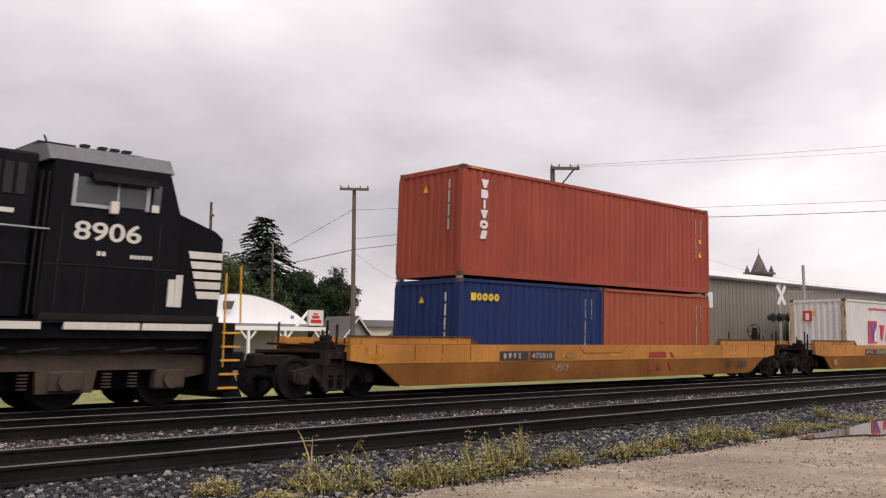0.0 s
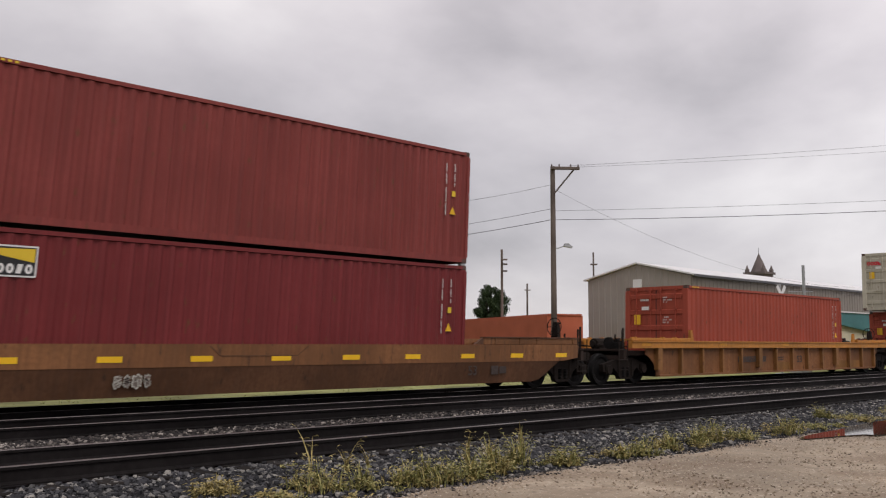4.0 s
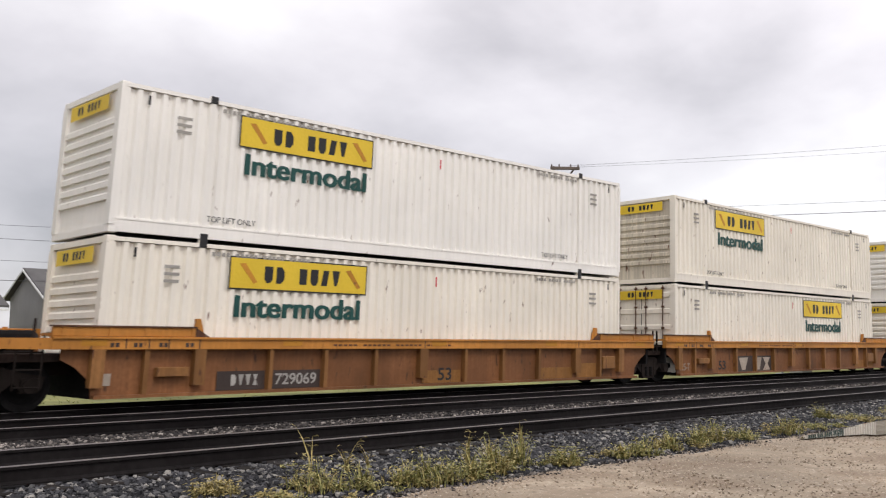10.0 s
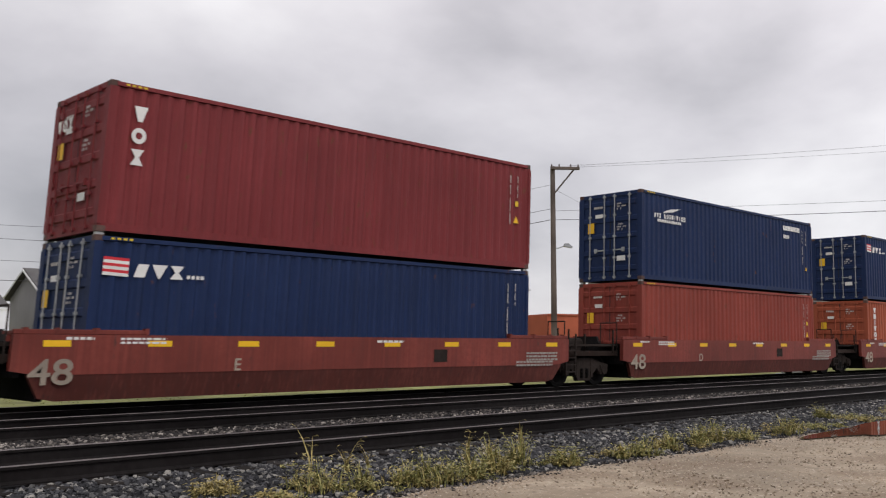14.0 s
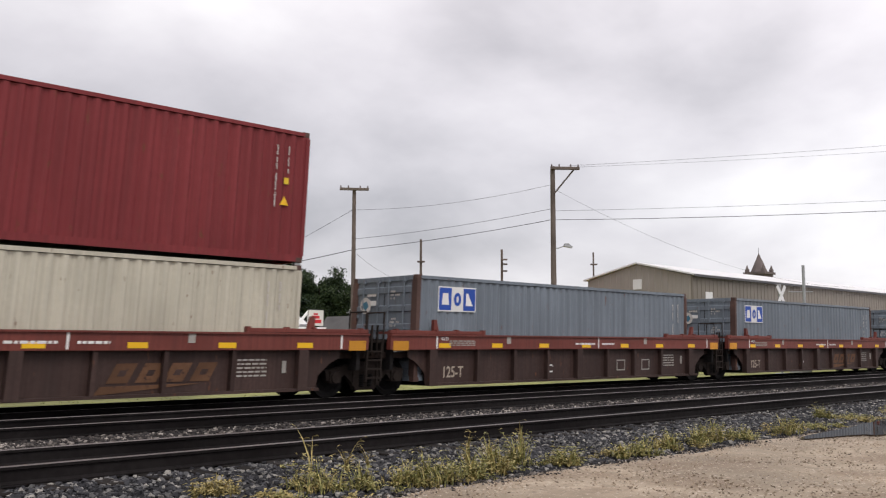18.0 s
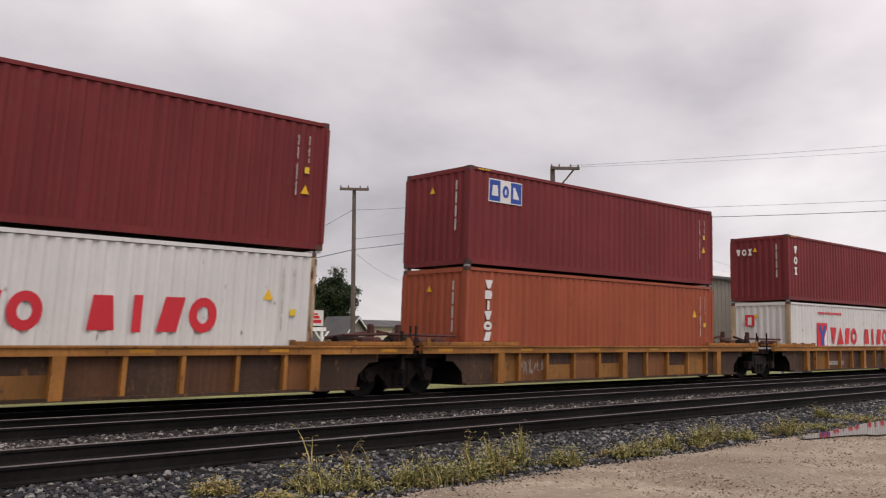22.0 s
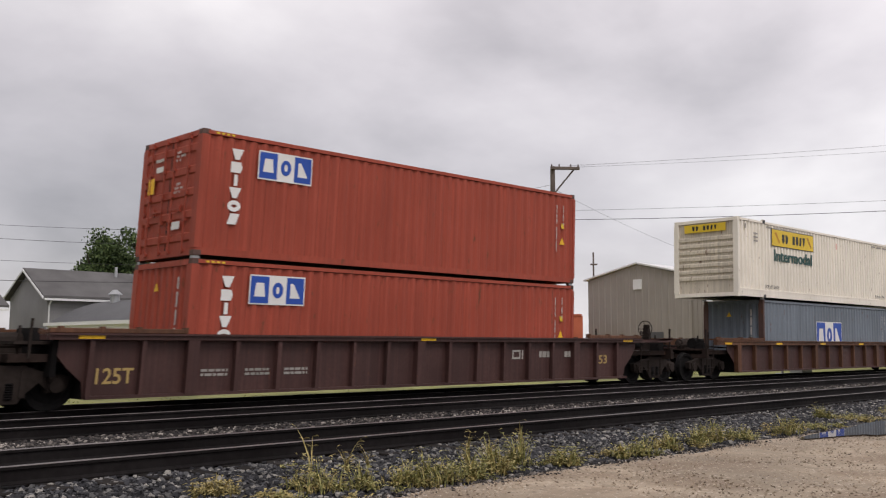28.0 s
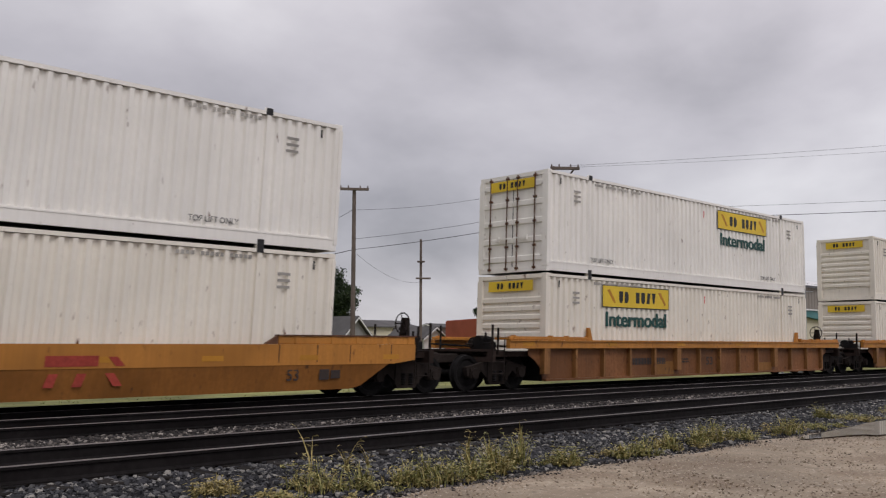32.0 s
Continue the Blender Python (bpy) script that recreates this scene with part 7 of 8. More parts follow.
def signal_mast():
    e = thing("signal_mast", "slim steel mast with a short side arm", "mast", "", pose(54.6, 24.95, -0.5, 0, 0, -60))
    piece("shaft", "mast_shaft", lambda bm: rod(bm, (0, 0, 0), (0, 0, 6.5), 0.09, 8), GALV, e)
    piece("arm", "mast_arm", lambda bm: rod(bm, (-0.9, 0, 4.9), (0.5, 0, 4.9), 0.03, 6), GALV, e)


signal_mast()

# ---------------------------------------------------------------- the train
HC, ST = 2.896, 2.591
L20, L40, L45, L53 = 6.058, 12.192, 13.716, 16.154

RUN = [(0.0, -0.90), (1.0, 19.73), (2.0, 40.47), (3.0, 61.09), (6.0, 122.13), (7.0, 142.74), (8.0, 163.36), (9.0, 183.74), (10.0, 204.12), (11.0, 224.31), (12.0, 244.47), (13.0, 264.78), (14.0, 285.07), (15.0, 305.38), (18.0, 365.75), (19.0, 386.04), (20.0, 406.27), (21.0, 426.60), (22.0, 446.87), (23.0, 467.11), (24.0, 486.77), (25.0, 506.97), (28.0, 567.74), (29.0, 588.15), (30.0, 608.30), (31.0, 628.53), (32.0, 648.87)]
MOVING = []


def ride(ob, u, y, z):
    MOVING.append((ob, u, y, z))


def box_on(u0, level_z, L, H, color, label, end, marks, post=None):
    c = container(u0 + L / 2, level_z, L, H, color, label, end, marks, post)
    ride(c, u0 + L / 2, TRAIN_Y, level_z)
    return level_z + H + GAP


def load(u0, lower, upper=None, shift=0.0):
    """lower and upper: rows (length, height, paint, label, end, marks[, post paint]) laid end to end from u0."""
    z1 = BASE
    x = u0 + shift
    for row in lower:
        top = box_on(x, z1, row[0], row[1], *row[2:])
        x += row[0] + 0.08
    if upper:
        box_on(u0, top, upper[0], upper[1], *upper[2:])


def car(kind, u, half, left, right, label, ends=(True, True), reflect=9, seed=0, paints=None):
    c = well_car(kind, u, half, left, right, label, ends, reflect, seed=seed, paints=paints)
    ride(c, u, TRAIN_Y, 0.0)
    return c


RED20 = "brick-red corrugated steel twenty-foot container in the well"
YMLAB = "white corrugated container with a big red wordmark, rusty posts"
JBLAB = "white ribbed 53-foot container with a yellow sign panel"
MOLGREY = "blue-grey corrugated container with a blue and white panel"
YCAR = "smooth-sided yellow well car, darker and rustier below the sill"
RCAR = "ribbed yellow well car with rust-stained side panels"
BCAR = "mineral-brown articulated well car with graffiti along its side"
OCAR = "faded red articulated well car with yellow reflectors"
SCAR = "dark brown ribbed well car with a red-brown top sill"
FCAR = "dirty ribbed well car with a yellow top sill"
DCAR = "dark oxide-brown ribbed well car"

cars = {}
# yellow singles behind the locomotive
load(15.86, [(L20, ST, BLUE, "dark blue twenty-foot container with a small yellow wordmark", "panel", ("yword",)), (L20, ST, ORANGE, RED20, "panel", ())], (L40, HC, TRITON, "brick-red high-cube container with white vertical lettering blocks", "panel", ("column",)))
cars[1] = car("smooth_yellow", 22.23, 10.0, 11.6, 11.6, YCAR, seed=1)
load(39.32, [(L40, HC, YMWHITE, YMLAB, "panel", ("bigred",), RUSTPOST)])
cars[2] = car("smooth_yellow", 45.72, 10.0, 11.6, 11.65, YCAR, seed=2)
load(62.86, [(L40, ST, YMWHITE, YMLAB, "panel", ("bigred",))], (L40, HC, FADEDRED, "faded red high-cube container, sun-bleached and plain", "panel", ()))
cars[3] = car("smooth_yellow", 69.40, 10.0, 11.7, 11.65, "smooth well car, faded tan sill over umber grime", seed=3, paints=dict(sill=SILLTAN, web=WEBUMBER, reflector=SILLBURNT))
load(86.26, [(L40, HC, OXBLOOD, "oxblood red container with a small black and yellow sign", "panel", ("beacon",))], (L40, HC, FADEDRED, "faded red high-cube container with small yellow plates", "panel", ()))
cars[4] = car("smooth_yellow", 92.78, 10.0, 11.65, 11.4, "brown-stained smooth well car with yellow reflectors", reflect=11, seed=4, paints=dict(sill=SILLBURNT, web=WEBUMBER, reflector=REFLECT))
load(109.05, [(L40, HC, TRITON, "brick-red container riding low in the well", "door", ())])
cars[5] = car("ribbed_yellow", 115.56, 10.1, 11.4, 11.6, RCAR, reflect=5, seed=5)
# brown five-unit articulated car
load(129.86 + 0.762, [(L20, ST, TRITON, RED20, "door", ("column",)), (L20, ST, TRITON, RED20, "panel", ("column",))])
box_on(129.86, BASE + ST + GAP, L45, HC, BEIGE, "beige 45-foot container with red ring lettering blocks", "door", ("orred", "45"))
load(145.19 + 0.762, [(L40, HC, BRICK, "plain brick-red container in the well", "door", ())])
box_on(145.19, BASE + HC + GAP, L45, HC, DRAB, "drab beige 45-foot container with a round emblem", "door", ("emblem",), CASTING)
load(160.65 + 0.762, [(L40, HC, ORANGE, "burnt-orange container with white vertical blocks", "door", ("column",))])
box_on(160.65, BASE + HC + GAP, L45, HC, DEEPNAVY, "dark navy 45-foot container with white end strips", "door", ("flag", "wing", "whiteposts"))
load(176.00 + 0.762, [(L40, HC, ORANGE, "burnt-orange container with white vertical blocks", "door", ("column",))])
box_on(176.00, BASE + HC + GAP, L45, HC, BLUE, "royal blue 45-foot container with a yellow wordmark", "door", ("yword", "45r"))
load(192.02, [(L40, HC, NAVY, "navy container with a striped flag and white blocks", "door", ("flag",))], (L40, HC, CRIMSON, "crimson high-cube container with white block lettering", "door", ("wword",)))
SHIFT = 0.82
for i, uc in enumerate((136.33, 151.71, 167.22, 182.46, 197.69)):
    cars[6 + i] = car("brown", uc, 6.85, 9.13 if i == 0 else 7.6, 9.9 if i == 4 else 7.6, BCAR, (i == 0, i == 4), 7, 6 + i)
# yellow three-unit articulated car with 53-foot boxes
load(211.54, [(L53, HC, CREAM, JBLAB, "panel", ("im",))], (L53, HC, WHITE, JBLAB, "panel", ("im",)))
load(230.82, [(L53, HC, CREAM, JBLAB + ", doors leading", "door", ("im_right",))], (L53, HC, CREAM, JBLAB + ", soot-streaked", "panel", ("im",)))
load(250.04, [(L53, HC, CREAM, JBLAB, "panel", ("im",))], (L53, HC, WHITE, JBLAB, "panel", ("im",)))
for i, uc in enumerate((219.97, 239.29, 258.49)):
    cars[11 + i] = car("ribbed_yellow", uc, 9.3, 11.9 if i == 0 else 9.68, 11.4 if i == 2 else 9.68, RCAR, (i == 0, i == 2), 5, 11 + i)
# faded red five-unit articulated car
NYK = "navy container with a striped flag and white blocks"
load(274.51, [(L40, HC, NAVY, NYK, "door", ("flag",))], (L40, HC, NAVY, NYK, "door", ("flag",)))
load(292.30, [(L40, HC, NAVY, NYK, "door", ("flag",))], (L40, HC, MAROON, "maroon container with small white vertical blocks", "door", ("scol",)))
load(309.96, [(L40, HC, BRICK, "plain brick-red container in the well", "door", ())], (L40, HC, NAVY, "navy container with a white wing emblem", "door", ("wing",)))
load(327.66, [(L40, HC, ORANGE, "burnt-orange container with white vertical blocks", "door", ("column",))], (L40, HC, NAVY, NYK, "door", ("flag",)))
load(345.49, [(L40, HC, MAROON, "maroon container with a yellow word and a blue panel", "door", ("wpanel",))], (L40, HC, ORANGE, "burnt-orange container with white vertical blocks", "door", ("column",)))
for i, uc in enumerate((280.73, 298.46, 316.09, 333.71, 351.39)):
    cars[14 + i] = car("red", uc, 7.5, 11.0 if i == 0 else 8.85, 10.9 if i == 4 else 8.85, OCAR, (i == 0, i == 4), 8, 14 + i)
# brown ribbed five-unit car
load(365.43, [(L40, ST, BEIGE, "beige container with red ring lettering blocks", "door", ("orred",))], (L40, HC, MAROON, "maroon container with small white vertical blocks", "door", ("scol",)))
load(381.06, [(L40, ST, GREY, MOLGREY, "door", ("tri",), CASTING)])
load(396.51, [(L40, ST, GREY, MOLGREY, "door", ("tri",), CASTING)])
load(412.19, [(L40, ST, GREY, MOLGREY, "door", ("trilow",), CASTING)])
load(427.54, [(L40, ST, GREY, MOLGREY, "door", ("tri",))], (L40, ST, BEIGE, "beige container with red ring lettering blocks", "door", ("orred",)))
for i, uc in enumerate((371.99, 387.45, 402.92, 418.54, 433.97)):
    cars[19 + i] = car("brown_sill", uc, 7.4, 9.4 if i == 0 else 7.75, 9.3 if i == 4 else 7.75, SCAR, (i == 0, i == 4), 7, 19 + i)
# dirty yellow five-unit car
load(446.93, [(L40, HC, YMWHITE, YMLAB, "door", ("bigred",), RUSTPOST)])
box_on(447.08, BASE + HC + GAP, L40, HC, OXBLOOD, "oxblood container with a small dark panel", "panel", ("spanel",))
load(463.89, [(L40, HC, ORANGE, "burnt-orange container with white vertical blocks", "panel", ("column",))], (L40, ST, MAROON, "maroon container with a blue and white panel", "panel", ("tri",)))
load(481.87, [(L40, ST, YMWHITE, YMLAB, "panel", ("bigred",), RUSTPOST)], (L40, ST, MAROON, "maroon container with small white vertical blocks", "panel", ("scol",)))
load(499.84, [(L40, ST, GREYGREEN, "grey-green container with a round emblem and white blocks", "door", ("emblem",))], (L40, ST, GREY, MOLGREY, "door", ("tri",), CASTING))
load(516.60, [(L40, HC, TEALNAVY, "dark teal-blue container with a white emblem and wordmark", "panel", ("horse",))], (L40, HC, TRITON, "brick-red container with white vertical lettering blocks", "door", ("column",)))
for i, uc in enumerate((453.58, 470.50, 488.37, 505.73, 522.91)):
    cars[24 + i] = car("dirty_yellow", uc, 8.3, 10.3 if i == 0 else 8.7, 10.3 if i == 4 else 8.7, FCAR, (i == 0, i == 4), 6, 24 + i)
# dark three-unit car
load(537.42 + 0.762, [(L20, ST, ORANGE, RED20, "panel", ("column",)), (L20, ST, ORANGE, RED20, "panel", ())])
box_on(537.42, BASE + ST + GAP, L45, HC, MAROON, "maroon 45-foot container with small dark panels", "door", ("spanel",))
load(555.45 + 1.98, [(L40, ST, OXBLOOD, "dark red container under a longer white one", "panel", ("bsq",))])
box_on(555.45, BASE + ST + GAP, L53, HC, WHITE, JBLAB, "panel", ("im_mid",))
load(576.98, [(L40, ST, TRITON, "brick-red container with a blue and white panel", "panel", ("column", "tri2"))], (L40, ST, TRITON, "brick-red container with a blue and white panel", "door", ("column", "tri2")))
for i, uc in enumerate((544.92, 564.02, 583.24)):
    cars[29 + i] = car("dark", uc, 9.0, 11.7 if i == 0 else 9.55, 11.9 if i == 2 else 9.55, DCAR, (i == 0, i == 2), 3, 29 + i)
# single cars with 53-foot boxes
load(598.62 + 1.98, [(L40, ST, GREY, MOLGREY, "panel", ("trilow",), CASTING)])
box_on(598.62, BASE + ST + GAP, L53, HC, CREAM, JBLAB + ", end rust-streaked", "panel", ("im",))
cars[32] = car("rusty", 606.96, 10.2, 11.7, 11.65, "rust-brown ribbed well car", reflect=6, seed=32)
load(621.91 + 1.98, [(L20, ST, TRITON, RED20, "panel", ("column",)), (L20, ST, YMWHITE, "white twenty-foot container with a red wordmark", "panel", ("bigred",))])
box_on(621.91, BASE + ST + GAP, L53, HC, CREAM, JBLAB + ", end rust-streaked", "panel", ("im",))
cars[33] = car("ribbed_yellow", 630.22, 10.2, 11.65, 11.8, RCAR, reflect=6, seed=33)
load(645.43, [(L53, HC, CREAM, JBLAB, "panel", ("im",))], (L53, HC, WHITE, JBLAB, "panel", ("im",)))
cars[34] = car("smooth_yellow", 653.95, 10.0, 11.85, 11.7, YCAR, seed=34)
load(668.97, [(L53, HC, CREAM, JBLAB, "panel", ("im_mid",))], (L53, HC, WHITE, JBLAB + ", stained doors leading", "door", ("im_right",)))
cars[35] = car("ribbed_yellow", 677.50, 10.2, 11.75, 11.5, RCAR, reflect=6, seed=35)
load(692.19, [(L53, HC, CREAM, JBLAB, "panel", ("im",))], (L53, HC, CREAM, JBLAB, "panel", ("im",)))
cars[36] = car("ribbed_yellow", 700.44, 10.2, 11.5, 11.7, RCAR, reflect=6, seed=36)



# ---------------------------------------------------------------- stencils and graffiti on the cars
def stencil(c, x, z, w, rows, material=MARK_DIM, step=0.085, h=0.05, m=None):
    rr = random.Random(int(100 * (x + 20) + 10 * z))
    rects = []
    for k in range(rows):
        a = x
        while a < x + w:
            b = a + 0.05 + 0.12 * rr.random()
            rects.append((a, min(b, x + w), z - step * k, z - step * k + h))
            a = b + 0.03
    bars("stencil_print", rects, material, c, on_car() if m is None else m)


def swoosh(c, x, z, k=1.0, m=None, ground=BROWN, ink=SWOOSH):
    """A faded tan railway emblem: four leaning blocks over a long wedge."""
    m = m or on_car()
    for q in range(4):
        a = x + 0.62 * k * q
        flat("emblem_block", [(a + 0.12 * k, z), (a + 0.58 * k, z), (a + 0.78 * k, z + 0.40 * k), (a + 0.32 * k, z + 0.40 * k)], ink, c, m)
        flat("emblem_core", [(a + 0.34 * k, z + 0.14 * k), (a + 0.50 * k, z + 0.14 * k), (a + 0.56 * k, z + 0.26 * k), (a + 0.40 * k, z + 0.26 * k)], ground, c, m @ pose(0, 0, 0.004))
    flat("emblem_wedge", [(x - 0.15 * k, z - 0.24 * k), (x + 2.3 * k, z - 0.04 * k), (x + 0.02 * k, z - 0.06 * k)], ink, c, m)


def scribble(c, x, z, w, h, material, seed, m):
    """A thin sprayed scrawl of bent lines that cannot be read."""
    rr = random.Random(seed)
    t = 0.014
    while w > 0:
        a = [(x + 0.16 * rr.random(), z + h * rr.random()) for q in range(4)]
        a.sort(key=lambda p: p[1] + 0.3 * rr.random())
        left = [(px - t, pz + t * (0.5 - rr.random())) for px, pz in a]
        right = [(px + t, pz + t * (0.5 - rr.random())) for px, pz in a[::-1]]
        flat("graffiti_stroke", left + right, material, c, m @ pose(0, 0, 0.001 * rr.random()))
        step = 0.05 + 0.05 * rr.random()
        x, w = x + step, w - step


def slab(c, x0, x1, z0, z1, q, material):
    """One flat block of sprayed paint with a ragged outline."""
    rr = random.Random(int(1000 * (x0 + 20)))
    pts = []
    ring = SHAPES[q]
    for (a, b), (d, e) in zip(ring, ring[1:] + ring[:1]):
        for f in (0.0, 0.33, 0.66):
            pts.append((x0 + (x1 - x0) * (a + (d - a) * f + 0.07 * (rr.random() - 0.5)), z0 + (z1 - z0) * (b + (e - b) * f + 0.07 * (rr.random() - 0.5))))
    flat("graffiti_block", pts, material, c, on_car())
    mid = [((p[0] - (x0 + x1) / 2) * 0.30 + (x0 + x1) / 2, (p[1] - (z0 + z1) / 2) * 0.42 + (z0 + z1) / 2) for p in pts]
    flat("graffiti_fill", mid, SMEAR, c, on_car() @ pose(0, 0, 0.0012))


def graffiti(c, x, z, h, n, material, seed):
    """Sprayed tags that cannot be read: swollen outlines with a dull filling and a few bent strokes."""
    rr = random.Random(seed)

    def blob(cx, cz, w, hh, q, wob, key):
        pts = []
        for k in range(q):
            a = 2 * math.pi * k / q
            ca, sa = math.cos(a), math.sin(a)
            sq = 1.0 / max(abs(ca), abs(sa)) ** 0.62
            d = 1 + wob * noise.noise((2.3 * ca + 7.1 * key, 2.3 * sa, 0.37 * seed))
            pts.append((cx + 0.5 * w * sq * d * ca, cz + 0.5 * hh * sq * d * sa))
        return pts

    for k in range(n):
        w = h * (0.52 + 0.34 * rr.random())
        cx, cz = x + w / 2, z + h / 2 + h * 0.06 * (rr.random() - 0.5)
        lift = 0.0010 * (k % 2)
        flat("graffiti_tag", blob(cx, cz, 0.92 * w, 0.92 * h, 26, 0.5, k), material, c, on_car() @ pose(0, 0, lift))
        flat("graffiti_fill", blob(cx + 0.02 * h, cz, 0.66 * w, 0.70 * h, 22, 0.6, k), SMEAR, c, on_car() @ pose(0, 0, 0.0014 + lift))
        for q in range(3):
            a = rr.random() * 3.1
            ln, t = h * (0.14 + 0.16 * rr.random()), h * 0.045
            px, pz = cx + w * 0.3 * (rr.random() - 0.5), cz + h * 0.4 * (rr.random() - 0.5)
            bend = 0.5 * (rr.random() - 0.5)
            line = [(px - ln * math.cos(a), pz - ln * math.sin(a)), (px - ln * bend * math.sin(a), pz + ln * bend * math.cos(a)), (px + ln * math.cos(a), pz + ln * math.sin(a))]
            nx, nz = -math.sin(a) * t, math.cos(a) * t
            flat("graffiti_stroke", [(line[0][0] + nx * 0.5, line[0][1] + nz * 0.5), (line[0][0] - nx * 0.5, line[0][1] - nz * 0.5), (line[1][0] - nx, line[1][1] - nz), (line[2][0] - nx * 0.6, line[2][1] - nz * 0.6), (line[2][0] + nx * 0.6, line[2][1] + nz * 0.6), (line[1][0] + nx, line[1][1] + nz)], material if rr.random() < 0.7 else RUNRUST, c, on_car() @ pose(0, 0, 0.0028 + lift))
        x += w * 1.02 + 0.02


for n, x, z in ((14, -7.4, 0.46), (15, -7.5, 0.5), (16, -7.4, 0.48), (17, -7.4, 0.48), (18, -7.4, 0.48)):
    lettering("48", 0.62, MARK_FADED, cars[n], on_car(0.3) @ pose(x, z, 0.0), bold=0.012, width=0.78)
    lettering("ABCDE"[(19 - n) % 5], 0.34, MARK_FADED, cars[n], on_car(0.3) @ pose(-3.5, 0.68, 0.0), bold=0.006)
    stencil(cars[n], 5.4, 0.95, 1.3, 3, MARK_DIM, m=on_car(0.3))
    stencil(cars[n], 5.0, 0.72, 1.5, 2, MARK_DIM, m=on_car(0.3))
    stencil(cars[n], -6.9, 1.27, 0.5, 1, MARK_WHITE, m=on_car(0.3))
    stencil(cars[n], -5.9, 1.27, 0.9, 2, MARK_WHITE, 0.07, 0.04, m=on_car(0.3))
    stencil(cars[n], 0.2, 1.24, 0.8, 1, MARK_WHITE, m=on_car(0.3))
    bars("dark_patch", [(2.0, 2.45, 0.78, 1.08)], RUNRUST, cars[n], on_car(0.3))
wordmark("dwsk", -6.05, 0.72, 0.16, 0.25, 0.03, MARK_FADED, cars[14], on_car(0.3), t=0.05)
lettering("240018", 0.36, MARK_FADED, cars[14], on_car(0.3) @ pose(-5.2, 0.72, 0.0), bold=0.006, width=1.0)
for n, ch in ((19, "B"), (20, "C"), (21, "D"), (22, "E"), (23, "A")):
    web = on_car() @ pose(0, 0, 0.006 - WEB_IN)
    lettering("125-T", 0.38, MARK_FADED, cars[n], web @ pose(-5.52, 0.40, 0), bold=0.006, width=0.68)
    lettering(ch, 0.30, MARK_WHITE, cars[n], web @ pose(-1.52, 0.45, 0), bold=0.006)
    for x in (-5.95, 0.55, 6.6):
        bars("white_stripe", [(x, x + 0.05, 1.10, 1.42)], MARK_WHITE, cars[n], on_car())
    lettering("40/20", 0.12, MARK_WHITE, cars[n], on_car() @ pose(-5.8, 1.30, 0.0))
    stencil(cars[n], -5.5, 1.27, 0.9, 3, MARK_DIM, 0.05, 0.03)
    stencil(cars[n], -0.5, 1.2, 0.9, 1, MARK_WHITE)
    stencil(cars[n], 0.75, 1.2, 0.6, 1, MARK_WHITE)
    if n in (19, 21):
        swoosh(cars[n], 1.3, 0.48, 0.9, web, WEBBROWN, SWOOSHDIM)
    else:
        for x in (1.7, 3.0):
            bars("outline_mark", [(x, x + 0.42, 0.44, 0.47), (x, x + 0.42, 0.73, 0.76), (x, x + 0.03, 0.47, 0.73), (x + 0.39, x + 0.42, 0.47, 0.73)], MARK_DIM, cars[n], web)
    bars("white_panel", [(5.2, 5.3, 0.6, 0.85)], MARK_DIM, cars[n], web)
    stencil(cars[n], 4.12, 0.86, 0.7, 5, MARK_DIM, 0.08, 0.035, web)
    bars("grey_box", [(-3.4, -3.25, 1.22, 1.4)], MARK_DIM, cars[n], on_car())
    bars("grey_box", [(2.9, 3.05, 1.22, 1.4)], MARK_DIM, cars[n], on_car())
for n, seed in ((6, 3), (7, 5), (8, 9), (9, 12), (10, 17)):
    c = cars[n]
    stencil(c, -4.68, 1.33, 0.6, 3, MARK_WHITE, 0.06, 0.035)
    stencil(c, -4.78, 0.98, 0.9, 2, MARK_DIM, 0.09, 0.05)
    stencil(c, 1.62, 1.30, 1.1, 1, MARK_WHITE)
    bars("pale_plate", [(-6.0, -5.82, 0.82, 1.05)], MARK_GOLD, c, on_car(SHIFT))
lettering("238437", 0.40, MARK_WHITE, cars[10], on_car(SHIFT) @ pose(-3.95, 0.70, 0.0), bold=0.008, width=1.1)
wordmark("dwsk", -4.78, 0.70, 0.17, 0.28, 0.03, MARK_WHITE, cars[10], on_car(SHIFT), t=0.055)
for n, ch, x, z in ((7, "C", -3.14, 0.74), (8, "D", -3.14, 0.70), (9, "E", -3.28, 0.64)):
    lettering(ch, 0.34, MARK_WHITE, cars[n], on_car(SHIFT) @ pose(x, z, 0.0), bold=0.006)
# pieces of old graffiti, from the leading unit back
for x0, x1, z0, z1, q in ((-4.1, -3.27, 0.44, 0.85, "k"), (-3.05, -2.60, 0.96, 1.37, "^"), (-2.55, -1.85, 0.44, 0.98, "v"), (-1.48, -0.86, 0.70, 1.34, "^"), (-0.60, 0.10, 0.46, 1.07, "z")):
    slab(cars[6], x0, x1, z0, z1, q, GRAFFITI_CREAM)
for x0, x1, z0, z1, q in ((4.1, 4.75, 0.66, 1.30, "w"), (4.85, 5.45, 0.60, 1.28, "h"), (5.52, 6.14, 0.56, 1.31, "d")):
    slab(cars[6], x0, x1, z0, z1, q, GRAFFITI)
swoosh(cars[6], 1.0, 0.70, 1.1)
graffiti(cars[6], 2.45, 0.56, 0.58, 1, GRAFFITI_W, 15)
